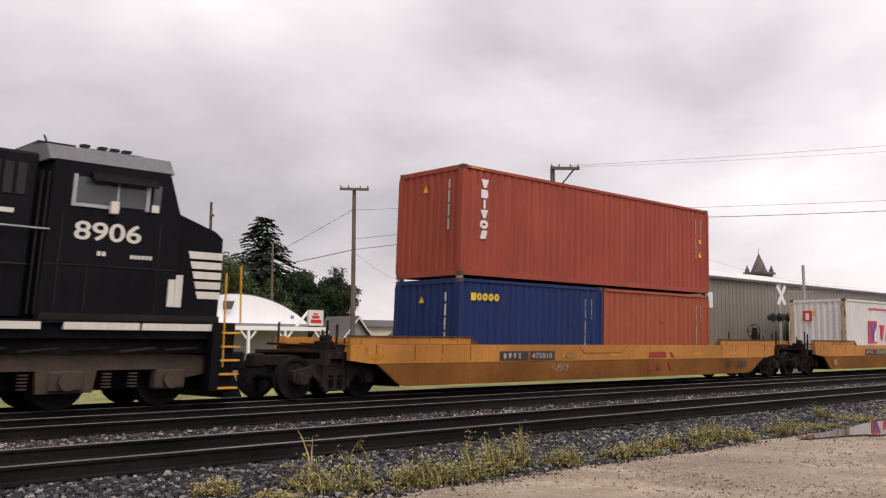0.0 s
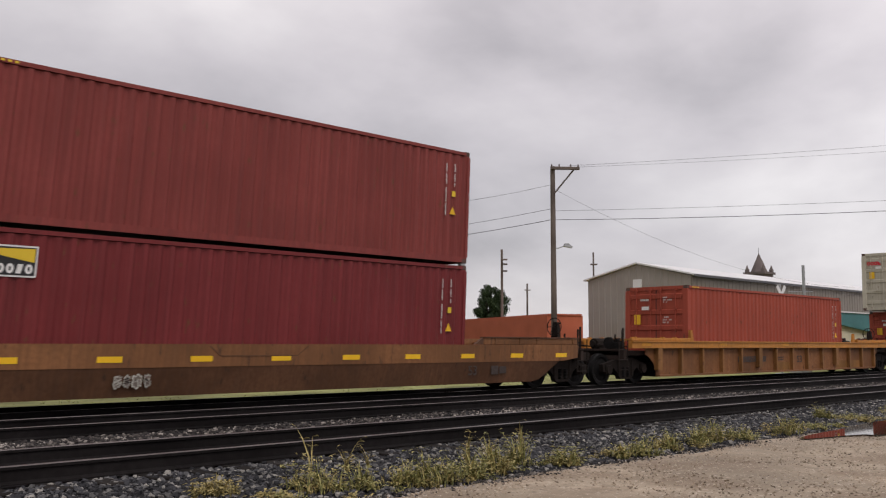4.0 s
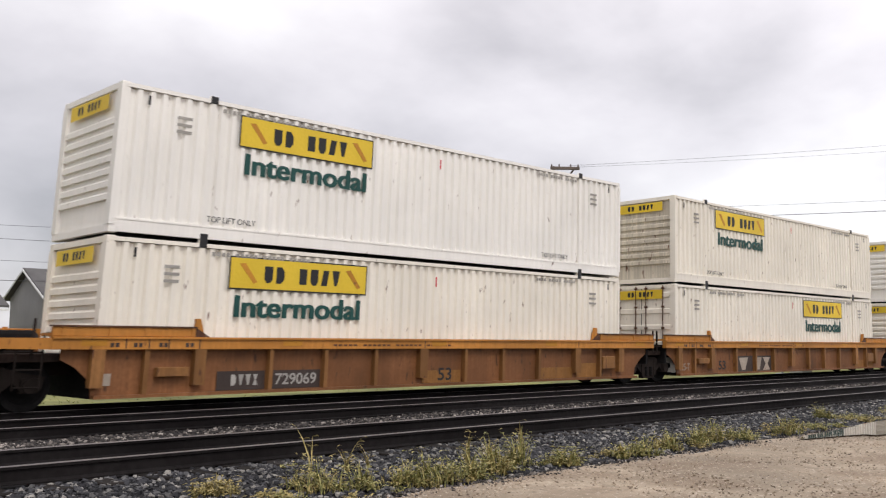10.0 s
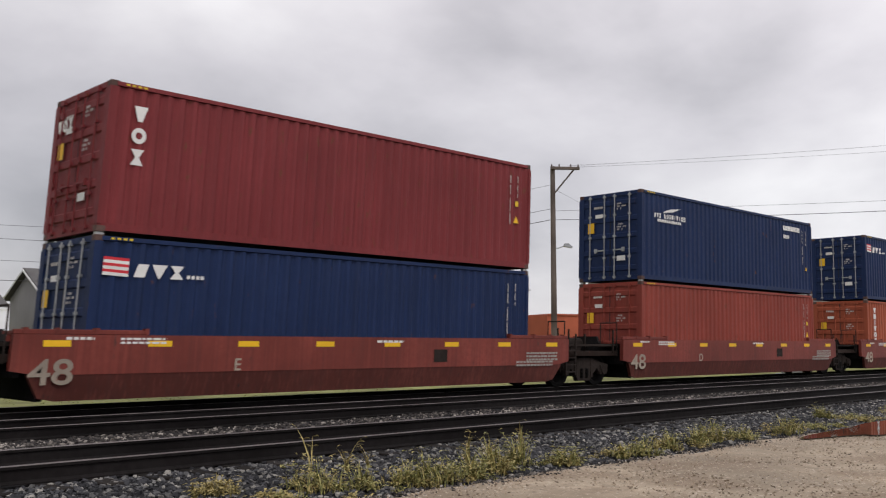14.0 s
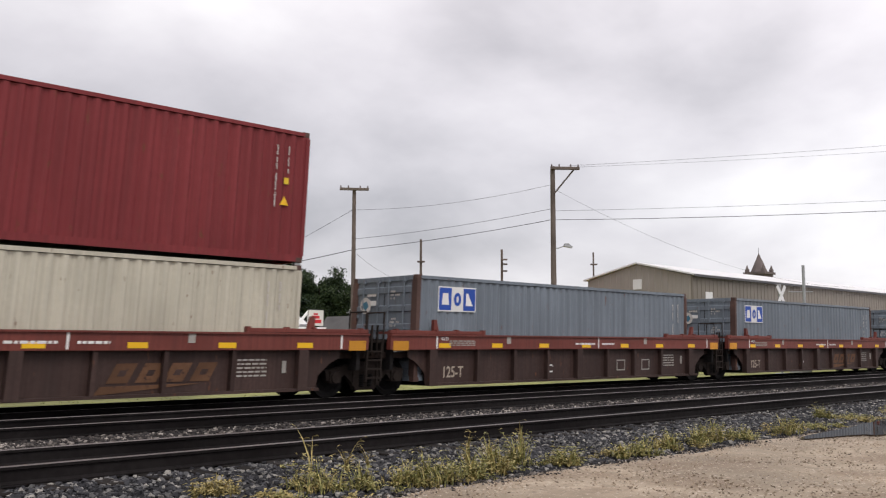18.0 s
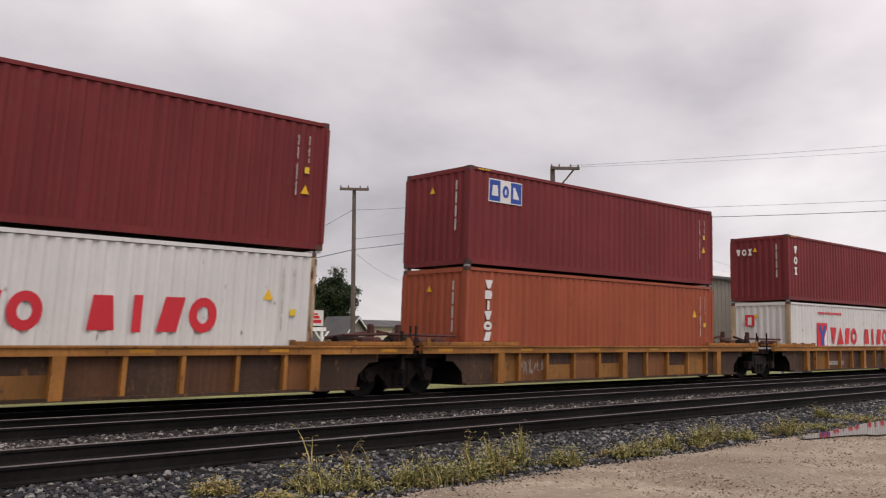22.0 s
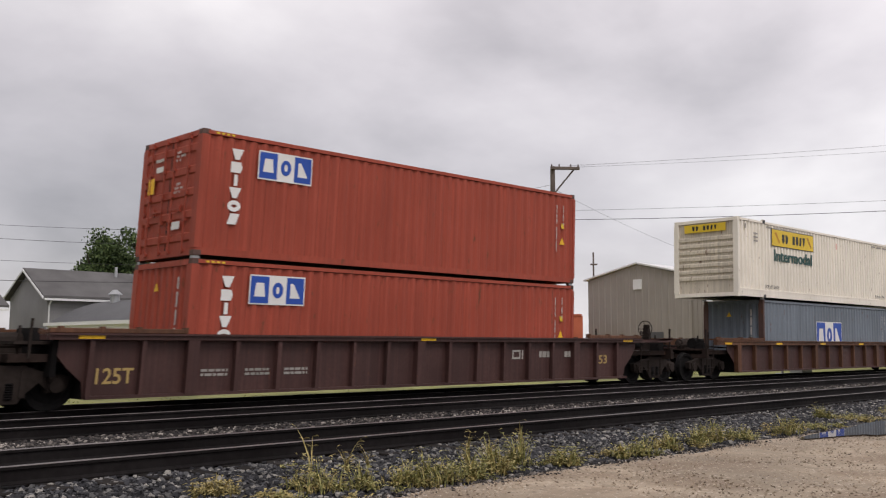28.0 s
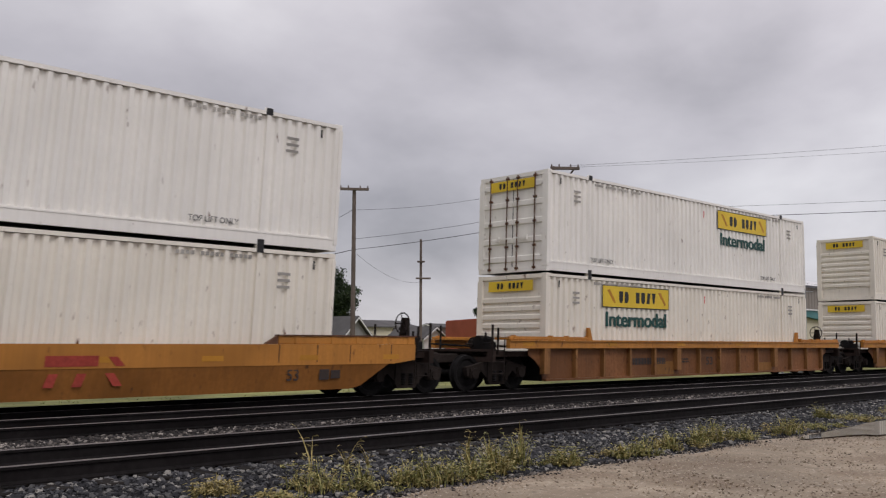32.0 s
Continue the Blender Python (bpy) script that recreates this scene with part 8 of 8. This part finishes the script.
for x, z, w, sd in ((-0.05, 0.62, 0.9, 21), (1.06, 0.52, 0.9, 22), (2.5, 0.62, 0.85, 23), (3.7, 0.52, 0.7, 24)):
    scribble(cars[7], x, z, w, 0.62, GRAFFITI, sd, on_car())
swoosh(cars[8], 1.72, 0.66)
scribble(cars[8], 5.0, 0.50, 0.6, 0.35, GRAFFITI_W, 25, on_car())
scribble(cars[9], -4.27, 0.54, 1.1, 0.40, GRAFFITI_W, 26, on_car())
graffiti(cars[9], -1.98, 0.50, 0.62, 2, GRAFFITI, 27)
slab(cars[9], 1.3, 2.0, 0.32, 1.29, "f", GRAFFITI_W)
for x0, x1, z0, z1 in ((2.12, 2.72, 0.84, 1.22), (2.80, 3.36, 0.86, 1.20), (3.44, 3.98, 0.84, 1.18)):
    bars("graffiti_outline", [(x0, x1, z0, z0 + 0.07), (x0, x1 - 0.06, z1 - 0.08, z1), (x0, x0 + 0.09, z0, z1), (x1 - 0.10, x1, z0, z1 - 0.1)], GRAFFITI_W, cars[9], on_car(), "faded white sprayed outline")
for r, d in ((0.70, 0.05), (0.52, 0.04)):
    oval("graffiti_ring", 4.95, 0.74, r, 0.6 * r, d, GRAFFITI_W, cars[9], on_car())
scribble(cars[9], 2.2, 0.36, 1.7, 0.36, GRAFFITI, 28, on_car())
graffiti(cars[10], -6.25, 0.38, 0.66, 1, GRAFFITI_W, 2)
graffiti(cars[10], -4.62, 0.42, 0.46, 1, GRAFFITI_W, 4)
for x0, x1, z1 in ((-3.58, -3.10, 0.68), (-3.02, -2.50, 0.62), (-2.42, -1.90, 0.58)):
    slab(cars[10], x0, x1, 0.33, z1, "h", GRAFFITI)
slab(cars[10], -1.77, -1.08, 0.29, 1.02, "f", GRAFFITI_W)
graffiti(cars[10], -1.0, 0.32, 0.80, 4, GRAFFITI_W, 7)
graffiti(cars[10], 3.7, 0.36, 0.70, 3, GRAFFITI_W, 8)
web = on_car() @ pose(0, 0, 0.006 - WEB_IN)
for n in (11, 13):
    bars("stencil_plate", [(-5.94, -4.82, 0.28, 0.66)], TTXSIGN, cars[n], web)
    bars("stencil_plate", [(-4.68, -3.41, 0.28, 0.66)], TTXSIGN, cars[n], web)
    wordmark("dffz", -5.62, 0.37, 0.13, 0.22, 0.04, MARK_DIM, cars[n], web @ pose(0, 0, 0.004), t=0.05)
    lettering("729069", 0.32, MARK_DIM, cars[n], web @ pose(-4.56, 0.37, 0.004), bold=0.006, width=1.05)
    lettering("53", 0.42, MARK_BLACK, cars[n], web @ pose(0.14, 0.34, 0.0), bold=0.01, width=0.46)
for n in (12,):
    bars("stencil_plate", [(-4.68, -3.42, 0.24, 0.82)], TTXSIGN, cars[n], web)
    bars("stencil_plate", [(-3.26, -2.0, 0.24, 0.82)], TTXSIGN, cars[n], web)
    for x, w, q in ((-4.45, 0.72, "f"), (-3.24, 0.52, "f"), (-2.68, 0.62, "z")):
        wordmark(q, x, 0.30, w, 0.46, 0.1, MARK_FADED, cars[n], web @ pose(0, 0, 0.004))
    lettering("53", 0.42, MARK_BLACK, cars[n], web @ pose(-5.82, 0.37, 0.0), bold=0.01, width=0.48)
for n, x in ((33, -5.3), (35, -4.7), (36, -3.4), (5, -3.4)):
    stencil(cars[n], x, 0.60, 2.1, 1, TTXSIGN, 0.3, 0.20, web)
    lettering("53", 0.36, TTXSIGN, cars[n], web @ pose(x + 4.6, 0.55, 0.0), bold=0.008, width=0.42)
    stencil(cars[n], x + 3.0, 0.72, 0.5, 2, TTXSIGN, m=web)
stencil(cars[28], -6.2, 0.36, 1.9, 1, MARK_FADED, 0.3, 0.20, web)
stencil(cars[26], -3.3, 0.40, 1.4, 1, MARK_DIM, 0.3, 0.16, web)
lettering("125-T", 0.36, MARK_WHITE, cars[13], web @ pose(-8.25, 0.36, 0.0), bold=0.006, width=0.60)
bars("cream_plate", [(-8.30, -8.12, 0.44, 0.66)], MARK_FADED, cars[11], web)
lettering("125-T", 0.32, MARK_FADED, cars[12], web @ pose(-8.25, 0.38, 0.0), bold=0.005, width=0.58)
for n in (29, 30, 31):
    lettering("125T" if n != 30 else "53", 0.40, STENCIL_TAN, cars[n], web @ pose(-8.05, 0.48, 0.0), bold=0.008, width=0.72 if n != 30 else 0.45)
    for x in (-5.95, -4.95, -4.0):
        stencil(cars[n], x, 0.66, 0.6, 2, MARK_DIM, m=web)
    wordmark("rp", 3.2, 0.82, 0.32, 0.24, 0.06, MARK_DIM, cars[n], web, t=0.05)
    stencil(cars[n], 4.3, 0.86, 0.5, 1, MARK_DIM, 0.1, 0.16, web)
    stencil(cars[n], 5.4, 0.86, 0.5, 1, MARK_DIM, 0.1, 0.16, web)
    lettering("53", 0.34, STENCIL_TAN, cars[n], web @ pose(7.0, 0.66, 0.0), bold=0.006, width=0.4)
for n, num in ((1, "475818"), (2, ""), (34, "")):
    c = cars[n]
    bars("stencil_plate", [(-5.1, -3.95, 0.78, 1.03)], TTXSIGN, c, on_car())
    bars("stencil_plate", [(-3.9, -2.85, 0.78, 1.03)], TTXSIGN, c, on_car())
    wordmark("dffz", -4.95, 0.84, 0.13, 0.14, 0.06, MARK_DIM, c, on_car() @ pose(0, 0, 0.004), t=0.05)
    if num:
        lettering(num, 0.20, MARK_DIM, c, on_car() @ pose(-3.82, 0.84, 0.004), bold=0.004, width=0.85)
    else:
        wordmark("psopso", -3.8, 0.84, 0.11, 0.14, 0.04, MARK_DIM, c, on_car() @ pose(0, 0, 0.004), t=0.035)
low = on_car() @ pose(0, 0, -0.035)
for n, x in ((1, 6.5), (2, 6.7), (3, 4.75), (4, 5.6), (34, 6.4)):
    lettering("53", 0.34, TTXSIGN, cars[n], low @ pose(x, 0.44, 0.0), bold=0.008)
    bars("stencil_plate", [(x + 0.85, x + 1.12, 0.44, 0.66), (x + 1.16, x + 1.42, 0.46, 0.64)], TTXSIGN, cars[n], low)
# red and rust-brown painted marks across the sill edge
for n, x, mark in ((1, 1.75, WORNRED), (2, 2.06, SWOOSHDIM), (34, 1.38, WORNRED)):
    bars("painted_mark", [(x, x + 0.95, 0.80, 0.99)], WORNRED, cars[n], on_car(), "worn painted block")
    for k, (a, b) in enumerate(((0.12, 0.02), (0.62, 0.52), (1.05, 1.28))):
        flat("painted_mark", [(x + b, 0.44), (x + b + 0.17, 0.44), (x + a + 0.17, 0.745), (x + a, 0.745)], mark, cars[n], low)
    flat("painted_mark", [(x + 1.28, 0.80), (x + 1.46, 0.80), (x + 1.30, 0.97), (x + 1.12, 0.97)], mark, cars[n], on_car())
scribble(cars[1], -2.95, 0.44, 0.62, 0.28, GRAFFITI, 51, low)
scribble(cars[1], -2.5, 0.80, 0.4, 0.2, SMEAR, 52, on_car())
oval("graffiti_ring", 0.82, 1.02, 0.30, 0.15, 0.03, TTXSIGN, cars[2], on_car())
flat("graffiti_stroke", [(0.5, 0.84), (0.54, 0.82), (1.16, 0.93), (1.18, 0.97)], TTXSIGN, cars[2], on_car())
oval("yellow_patch", -8.1, 0.50, 0.15, 0.12, 0.11, YELPATCH, cars[2], low)
for n, x in ((1, -1.8), (2, -1.9), (3, -1.5), (4, -1.7)):
    bars("sill_rib", [(x + 0.28, x + 2.1, 0.955, 0.975)], WEBUMBER, cars[n], on_car(), "pressed stiffener line on the sill")
    for a, b in ((x, x + 0.28), (x + 2.38, x + 2.1)):
        flat("sill_rib", [(a, 1.155), (a + 0.02, 1.17), (b + 0.01, 0.975), (b - 0.005, 0.957)] if a < b else [(b, 0.957), (b + 0.01, 0.975), (a - 0.02, 1.17), (a, 1.155)], WEBUMBER, cars[n], on_car())
bars("stencil_block", [(-2.6 + 0.3 * k, -2.36 + 0.3 * k, 0.32, 0.72 + 0.03 * (k % 2)) for k in range(4)], TTXSIGN, cars[3], low, "dark painted-out lettering")
oval("emblem_ring", 2.2, 1.0, 0.13, 0.12, 0.05, WEBUMBER, cars[3], on_car())
bars("fine_print", [(2.42 + 0.14 * k, 2.52 + 0.14 * k, 0.93, 1.0) for k in range(8) if k % 4 != 3], WEBUMBER, cars[3], on_car())
graffiti(cars[4], -3.6, 0.38, 0.26, 4, GRAFFITI_W, 41)
scribble(cars[25], -4.6, 0.40, 0.9, 0.42, GRAFFITI, 43, web)
scribble(cars[27], -6.9, 0.38, 1.2, 0.45, GRAFFITI, 45, web)
scribble(cars[27], -5.2, 0.36, 1.0, 0.52, GRAFFITI, 46, web)
scribble(cars[26], 4.9, 0.40, 0.5, 0.4, GRAFFITI, 47, web)


# ---------------------------------------------------------------- motion
def motions():
    for ob, u, y, z in MOVING:
        walk(ob, [(t, pose(u - s, y, z)) for t, s in RUN])

# ---------------------------------------------------------------- the locomotive
LOCOBLACK = mat("loco_black", (0.0032, 0.0032, 0.0058), rough=0.6, spec=0.1, vary=0.2, streak=0.2, bump=0.003)
LOCOGREY = mat("loco_roof_grey", (0.17, 0.17, 0.18), rough=0.6, vary=0.15, streak=0.2)
LOCOWHITE = mat("loco_white", (0.72, 0.68, 0.60), rough=0.5, vary=0.1, streak=0.15)
LOCOTRUCK = mat("loco_truck", (0.080, 0.055, 0.042), rough=0.85, vary=0.35, rust=0.2)
LOCODUST = mat("loco_dust", (0.020, 0.015, 0.013), rough=0.8, vary=0.3, spec=0.15)
HANDYEL = mat("handrail_yellow", (0.62, 0.30, 0.03), rough=0.5, vary=0.15)
CABGLASS = mat("cab_glass", (0.06, 0.065, 0.07), rough=0.08, spec=0.6, vary=0.05)


def locomotive():
    """A six-axle road locomotive, cab end coupled to the train; x = 0 at its middle."""
    c0, at = -0.65, -1.50
    e = thing("locomotive", "black six-axle diesel locomotive with white stripes and number", "locomotive", "", pose(at, TRAIN_Y, 0))
    ride(e, at, TRAIN_Y, 0.0)
    W = 1.5
    yo = -W

    def p(name, fn, m, parent=None, label="", mm=None):
        return piece(name, ("loco", name, len(e.children_recursive)), fn, m, parent or e, mm, label)
    X = lambda u: u - c0
    p("underframe", lambda bm: box(bm, -11.0, X(9.75), -1.45, 1.45, 1.28, 1.56, 0.02), LOCOBLACK)
    p("walkway", lambda bm: box(bm, -11.0, X(9.75), -1.55, 1.55, 1.56, 1.62), LOCOBLACK)
    for a, b in ((X(-6), X(0.4)), (X(0.8), X(3.3)), (X(3.6), X(5.4)), (X(5.55), X(6.25)), (X(6.65), X(8.05)), (X(8.1), X(9.72))):
        p("sill_stripe", lambda bm, a=a, b=b: box(bm, a, b, -1.555, -1.46, 1.45, 1.58), LOCOWHITE)
    p("long_hood", lambda bm: box(bm, -10.6, X(5.75), -0.95, 0.95, 1.62, 4.35, 0.06), LOCOBLACK)
    p("radiator_wing", lambda bm: box(bm, -10.4, X(-5.5), -1.5, 1.5, 3.6, 4.5, 0.08), LOCOBLACK)
    p("equipment_cab", lambda bm: box(bm, X(2.0), X(5.95), -1.45, 1.45, 1.62, 4.52, 0.05), LOCOBLACK)
    for k in range(3):
        p("louvre", lambda bm, k=k: box(bm, X(5.15 + 0.22 * k), X(5.3 + 0.22 * k), -1.475, -1.44, 3.75, 4.3), GASKET)
    p("hood_plate", lambda bm: box(bm, X(5.35), X(5.6), -1.47, -1.44, 3.42, 3.5), LOCOWHITE)
    p("hood_handrail", lambda bm: rod(bm, (X(2), -1.56, 3.22), (X(6.2), -1.56, 3.18), 0.02, 6), GALV)
    # cab
    cab = p("cab", lambda bm: prism(bm, [(X(6.15), 1.62), (X(8.72), 1.62), (X(8.72), 3.62), (X(8.42), 4.45), (X(6.2), 4.45)], "y", -1.5, 1.5), LOCOBLACK)
    p("cab_roof", lambda bm: prism(bm, [(-1.5, 4.44), (-1.28, 4.74), (-0.5, 4.84), (0.5, 4.84), (1.28, 4.74), (1.5, 4.44)], "x", X(6.1), X(8.5)), LOCOGREY)
    p("window_frame", lambda bm: (box(bm, X(6.55), X(6.62), -1.53, -1.49, 3.66, 4.22), box(bm, X(6.55), X(7.45), -1.53, -1.49, 3.64, 3.70), box(bm, X(7.95), X(8.03), -1.53, -1.49, 3.66, 4.2), box(bm, X(7.38), X(7.42), -1.525, -1.49, 3.70, 4.2)), GALV, cab)
    for a, b in ((6.62, 7.38), (7.42, 7.95), (8.1, 8.26)):
        p("side_window", lambda bm, a=a, b=b: box(bm, X(a), X(b), -1.515, -1.495, 3.70, 4.18), CABGLASS, cab)
    p("sun_visor", lambda bm: prism(bm, [(-1.5, 4.32), (-1.72, 4.12), (-1.72, 4.09), (-1.5, 4.28)], "x", X(6.85), X(8.1)), LOCOBLACK, cab)
    p("mirror", lambda bm: box(bm, X(7.25), X(7.4), -1.62, -1.52, 3.55, 3.78, 0.01), LOCOWHITE, cab)
    p("window_latch", lambda bm: box(bm, X(8.08), X(8.22), -1.54, -1.51, 3.66, 3.80), LOCOWHITE, cab)
    p("windscreen", lambda bm: prism(bm, [(X(8.735), 3.66), (X(8.50), 4.33), (X(8.47), 4.33), (X(8.705), 3.66)], "y", -1.2, 1.2), CABGLASS, cab)
    p("roof_antenna", lambda bm: (box(bm, X(6.2), X(6.9), -0.6, 0.6, 4.84, 4.92), rod(bm, (X(6.5), -0.3, 4.9), (X(6.4), -0.3, 5.1), 0.02, 6)), GASKET)
    for u in (7.15, 7.5, 7.75, 8.0):
        p("horn", lambda bm, u=u: (rod(bm, (X(u), -0.4, 4.80), (X(u), -0.4, 4.97), 0.035, 8), box(bm, X(u) - 0.08, X(u) + 0.08, -0.47, -0.33, 4.95, 5.0)), GASKET)
    p("roof_box", lambda bm: box(bm, X(7.0), X(8.2), -0.7, 0.7, 4.80, 4.88), LOCOGREY)
    for u, z0, z1 in ((6.42, 1.75, 3.5), (6.95, 1.75, 2.6), (8.3, 1.75, 3.4)):
        p("panel_seam", lambda bm, u=u, z0=z0, z1=z1: box(bm, X(u), X(u) + 0.025, -1.512, -1.495, z0, z1), LOCODUST, cab)
    p("belt_seam", lambda bm: box(bm, X(6.2), X(8.7), -1.512, -1.495, 2.58, 2.605), LOCODUST, cab)
    p("skirt_dust", lambda bm: box(bm, X(6.2), X(9.7), -1.535, -1.50, 1.62, 1.74), LOCODUST)
    for k, (u, z) in enumerate(((4.3, 2.0), (5.2, 2.0), (4.75, 3.0))):
        p("hood_door", lambda bm, u=u, z=z: box(bm, X(u) - 0.36, X(u) + 0.36, -1.475, -1.44, z - 0.32, z + 0.55, 0.01), LOCOBLACK)
    p("door_latch", lambda bm: box(bm, X(5.35), X(5.45), -1.50, -1.46, 2.25, 2.32), GALV)
    for u in (3.0, 4.2, 5.4):
        p("stanchion", lambda bm, u=u: rod(bm, (X(u), -1.53, 1.62), (X(u), -1.53, 2.55), 0.018, 6), LOCODUST)
    p("side_handrail", lambda bm: rod(bm, (X(2.0), -1.53, 2.55), (X(5.9), -1.53, 2.55), 0.018, 6), LOCODUST)
    p("cab_ladder", lambda bm: (rod(bm, (X(6.0), -1.5, 1.7), (X(6.0), -1.5, 4.2), 0.02, 6), rod(bm, (X(6.12), -1.5, 1.7), (X(6.12), -1.5, 4.2), 0.02, 6)), LOCODUST)
    for k in range(6):
        p("tank_pipe", lambda bm, k=k: rod(bm, (X(4.2 + 0.9 * k), -1.35, 1.05 + 0.03 * (k % 2)), (X(4.9 + 0.9 * k), -1.35, 1.12), 0.03, 6), RUNRUST)
    # nose
    nose = p("nose", lambda bm: prism(bm, [(X(8.72), 1.62), (X(9.72), 1.62), (X(9.72), 3.28), (X(9.55), 3.42), (X(8.72), 3.70)], "y", -1.42, 1.42), LOCOBLACK)
    for k in range(5):
        p("nose_stripe", lambda bm, k=k: prism(bm, [(X(8.98 + 0.055 * k), 3.00 - 0.195 * k), (X(9.735), 3.00 - 0.195 * k), (X(9.735), 2.86 - 0.195 * k), (X(9.03 + 0.055 * k), 2.86 - 0.195 * k)], "y", -1.428, -1.418), LOCOWHITE, nose)
        p("nose_stripe", lambda bm, k=k: box(bm, X(9.722), X(9.728), -1.42, 1.42, 2.86 - 0.195 * k, 3.00 - 0.195 * k), LOCOWHITE, nose)
    p("nose_rail", lambda bm: (rod(bm, (X(8.95), -0.9, 3.72), (X(9.45), -0.9, 3.58), 0.02, 6), rod(bm, (X(8.95), -0.9, 3.6), (X(8.95), -0.9, 3.74), 0.02, 6), rod(bm, (X(9.45), -0.9, 3.45), (X(9.45), -0.9, 3.6), 0.02, 6)), LOCOBLACK, nose)
    p("side_step_plate", lambda bm: (box(bm, X(8.56), X(8.70), -1.53, -1.49, 1.9, 2.42), box(bm, X(8.70), X(8.9), -1.44, -1.40, 1.9, 2.52)), LOCOWHITE, cab)
    lettering("8906", 0.46, LOCOWHITE, e, pose(X(6.66), -1.508, 3.06, 90, 0, 0), 0.006, bold=0.016, width=1.27)
    bars("fine_print", [(X(7.12) + 0.09 * k, X(7.19) + 0.09 * k, 2.78, 2.86) for k in range(2)] + [(X(7.75) + 0.075 * k, X(7.81) + 0.075 * k, 2.76, 2.83) for k in range(6)], LOCOWHITE, e, pose(0, -1.505, 0, 90, 0, 0))
    # pilot, steps, handrails
    p("pilot", lambda bm: box(bm, X(9.75), X(10.15), -1.45, 1.45, 0.28, 1.62, 0.02), LOCOBLACK)
    for sy in (-1, 1):
        lad = p("step_well", lambda bm, sy=sy: box(bm, X(9.55), X(9.75), sy * 1.5 - 0.12, sy * 1.5 + 0.12, 0.3, 1.6), LOCOBLACK)
        for k in range(5):
            p("step", lambda bm, k=k, sy=sy: box(bm, X(9.76), X(10.2), sy * 1.48 - 0.12, sy * 1.48 + 0.05, 0.32 + 0.27 * k, 0.36 + 0.27 * k), HANDYEL, lad)
        p("grab_rail", lambda bm, sy=sy: (rod(bm, (X(9.85), sy * 1.56, 0.75), (X(9.78), sy * 1.56, 2.6), 0.022, 6), rod(bm, (X(10.18), sy * 1.56, 1.6), (X(10.1), sy * 1.56, 2.75), 0.022, 6)), HANDYEL)
    p("coupler", lambda bm: (box(bm, X(10.15), X(10.9), -0.15, 0.15, 0.7, 0.98, 0.03), box(bm, X(10.75), X(11.2), -0.22, 0.22, 0.64, 1.04, 0.04)), RUNGEAR)
    p("snow_plough", lambda bm: prism(bm, [(X(10.0), 0.14), (X(10.45), 0.14), (X(10.15), 0.75), (X(10.0), 0.75)], "y", -1.4, 1.4), LOCOBLACK)
    p("pipe_tray", lambda bm: box(bm, X(-2.0), X(9.6), -1.25, 1.25, 1.02, 1.279), RUNGEAR)
    p("fuel_tank", lambda bm: box(bm, -4.2, 3.2, -1.3, 1.3, 0.35, 1.28, 0.15), LOCOBLACK)

    def truck_frame(bm, s):
        y0, y1 = s * 1.02, s * 1.16
        lo, hi = min(y0, y1), max(y0, y1)
        prism(bm, [(-2.75, 0.62), (-2.75, 0.98), (-1.2, 1.05), (1.2, 1.05), (2.75, 0.98), (2.75, 0.62), (2.35, 0.55), (2.2, 0.72), (0.55, 0.72), (0.5, 0.32), (-0.5, 0.32), (-0.55, 0.72), (-2.2, 0.72), (-2.35, 0.55)], "y", lo, hi)
        for x in (-2.0, 0.0, 2.0):
            box(bm, x - 0.32, x + 0.32, lo - 0.06, hi + 0.06, 0.34, 0.72, 0.04)
            rod(bm, (x, s * 1.10, 0.53), (x, s * 1.30, 0.53), 0.17, 14)
        for x in (-1.25, -0.75, 0.75, 1.25):
            for i in range(5):
                rod(bm, (x, s * 1.15, 0.40 + 0.06 * i), (x, s * 1.15, 0.425 + 0.06 * i), 0.09, 9)

    def loco_wheel(bm):
        prof = [(0.04, 0.1), (0.14, 0.1), (0.42, 0.04), (0.45, 0.08), (0.52, 0.08), (0.525, -0.06), (0.56, -0.07), (0.55, -0.09), (0.1, -0.09), (0.04, -0.09)]
        n = 26
        ring = [[bm.verts.new((r * math.cos(2 * math.pi * k / n), -d, r * math.sin(2 * math.pi * k / n))) for r, d in prof] for k in range(n)]
        for k in range(n):
            for j in range(len(prof)):
                bm.faces.new((ring[k][j], ring[(k + 1) % n][j], ring[(k + 1) % n][(j + 1) % len(prof)], ring[k][(j + 1) % len(prof)]))
    for xc in (X(6.95), -7.4):
        t = p("truck", lambda bm: box(bm, -2.6, 2.6, -0.7, 0.7, 0.34, 1.2, 0.04), RUNGEAR, None, "", pose(xc, 0, 0))
        for s in (-1, 1):
            piece("truck_frame", ("truck_frame", s), lambda bm, s=s: truck_frame(bm, s), LOCOTRUCK, t)
            for x in (-2.0, 0.0, 2.0):
                piece("wheel", "loco_wheel", loco_wheel, WHEELMAT, t, pose(x, s * 0.76, 0.53) @ (FLIP if s > 0 else Matrix()))


locomotive()

motions()
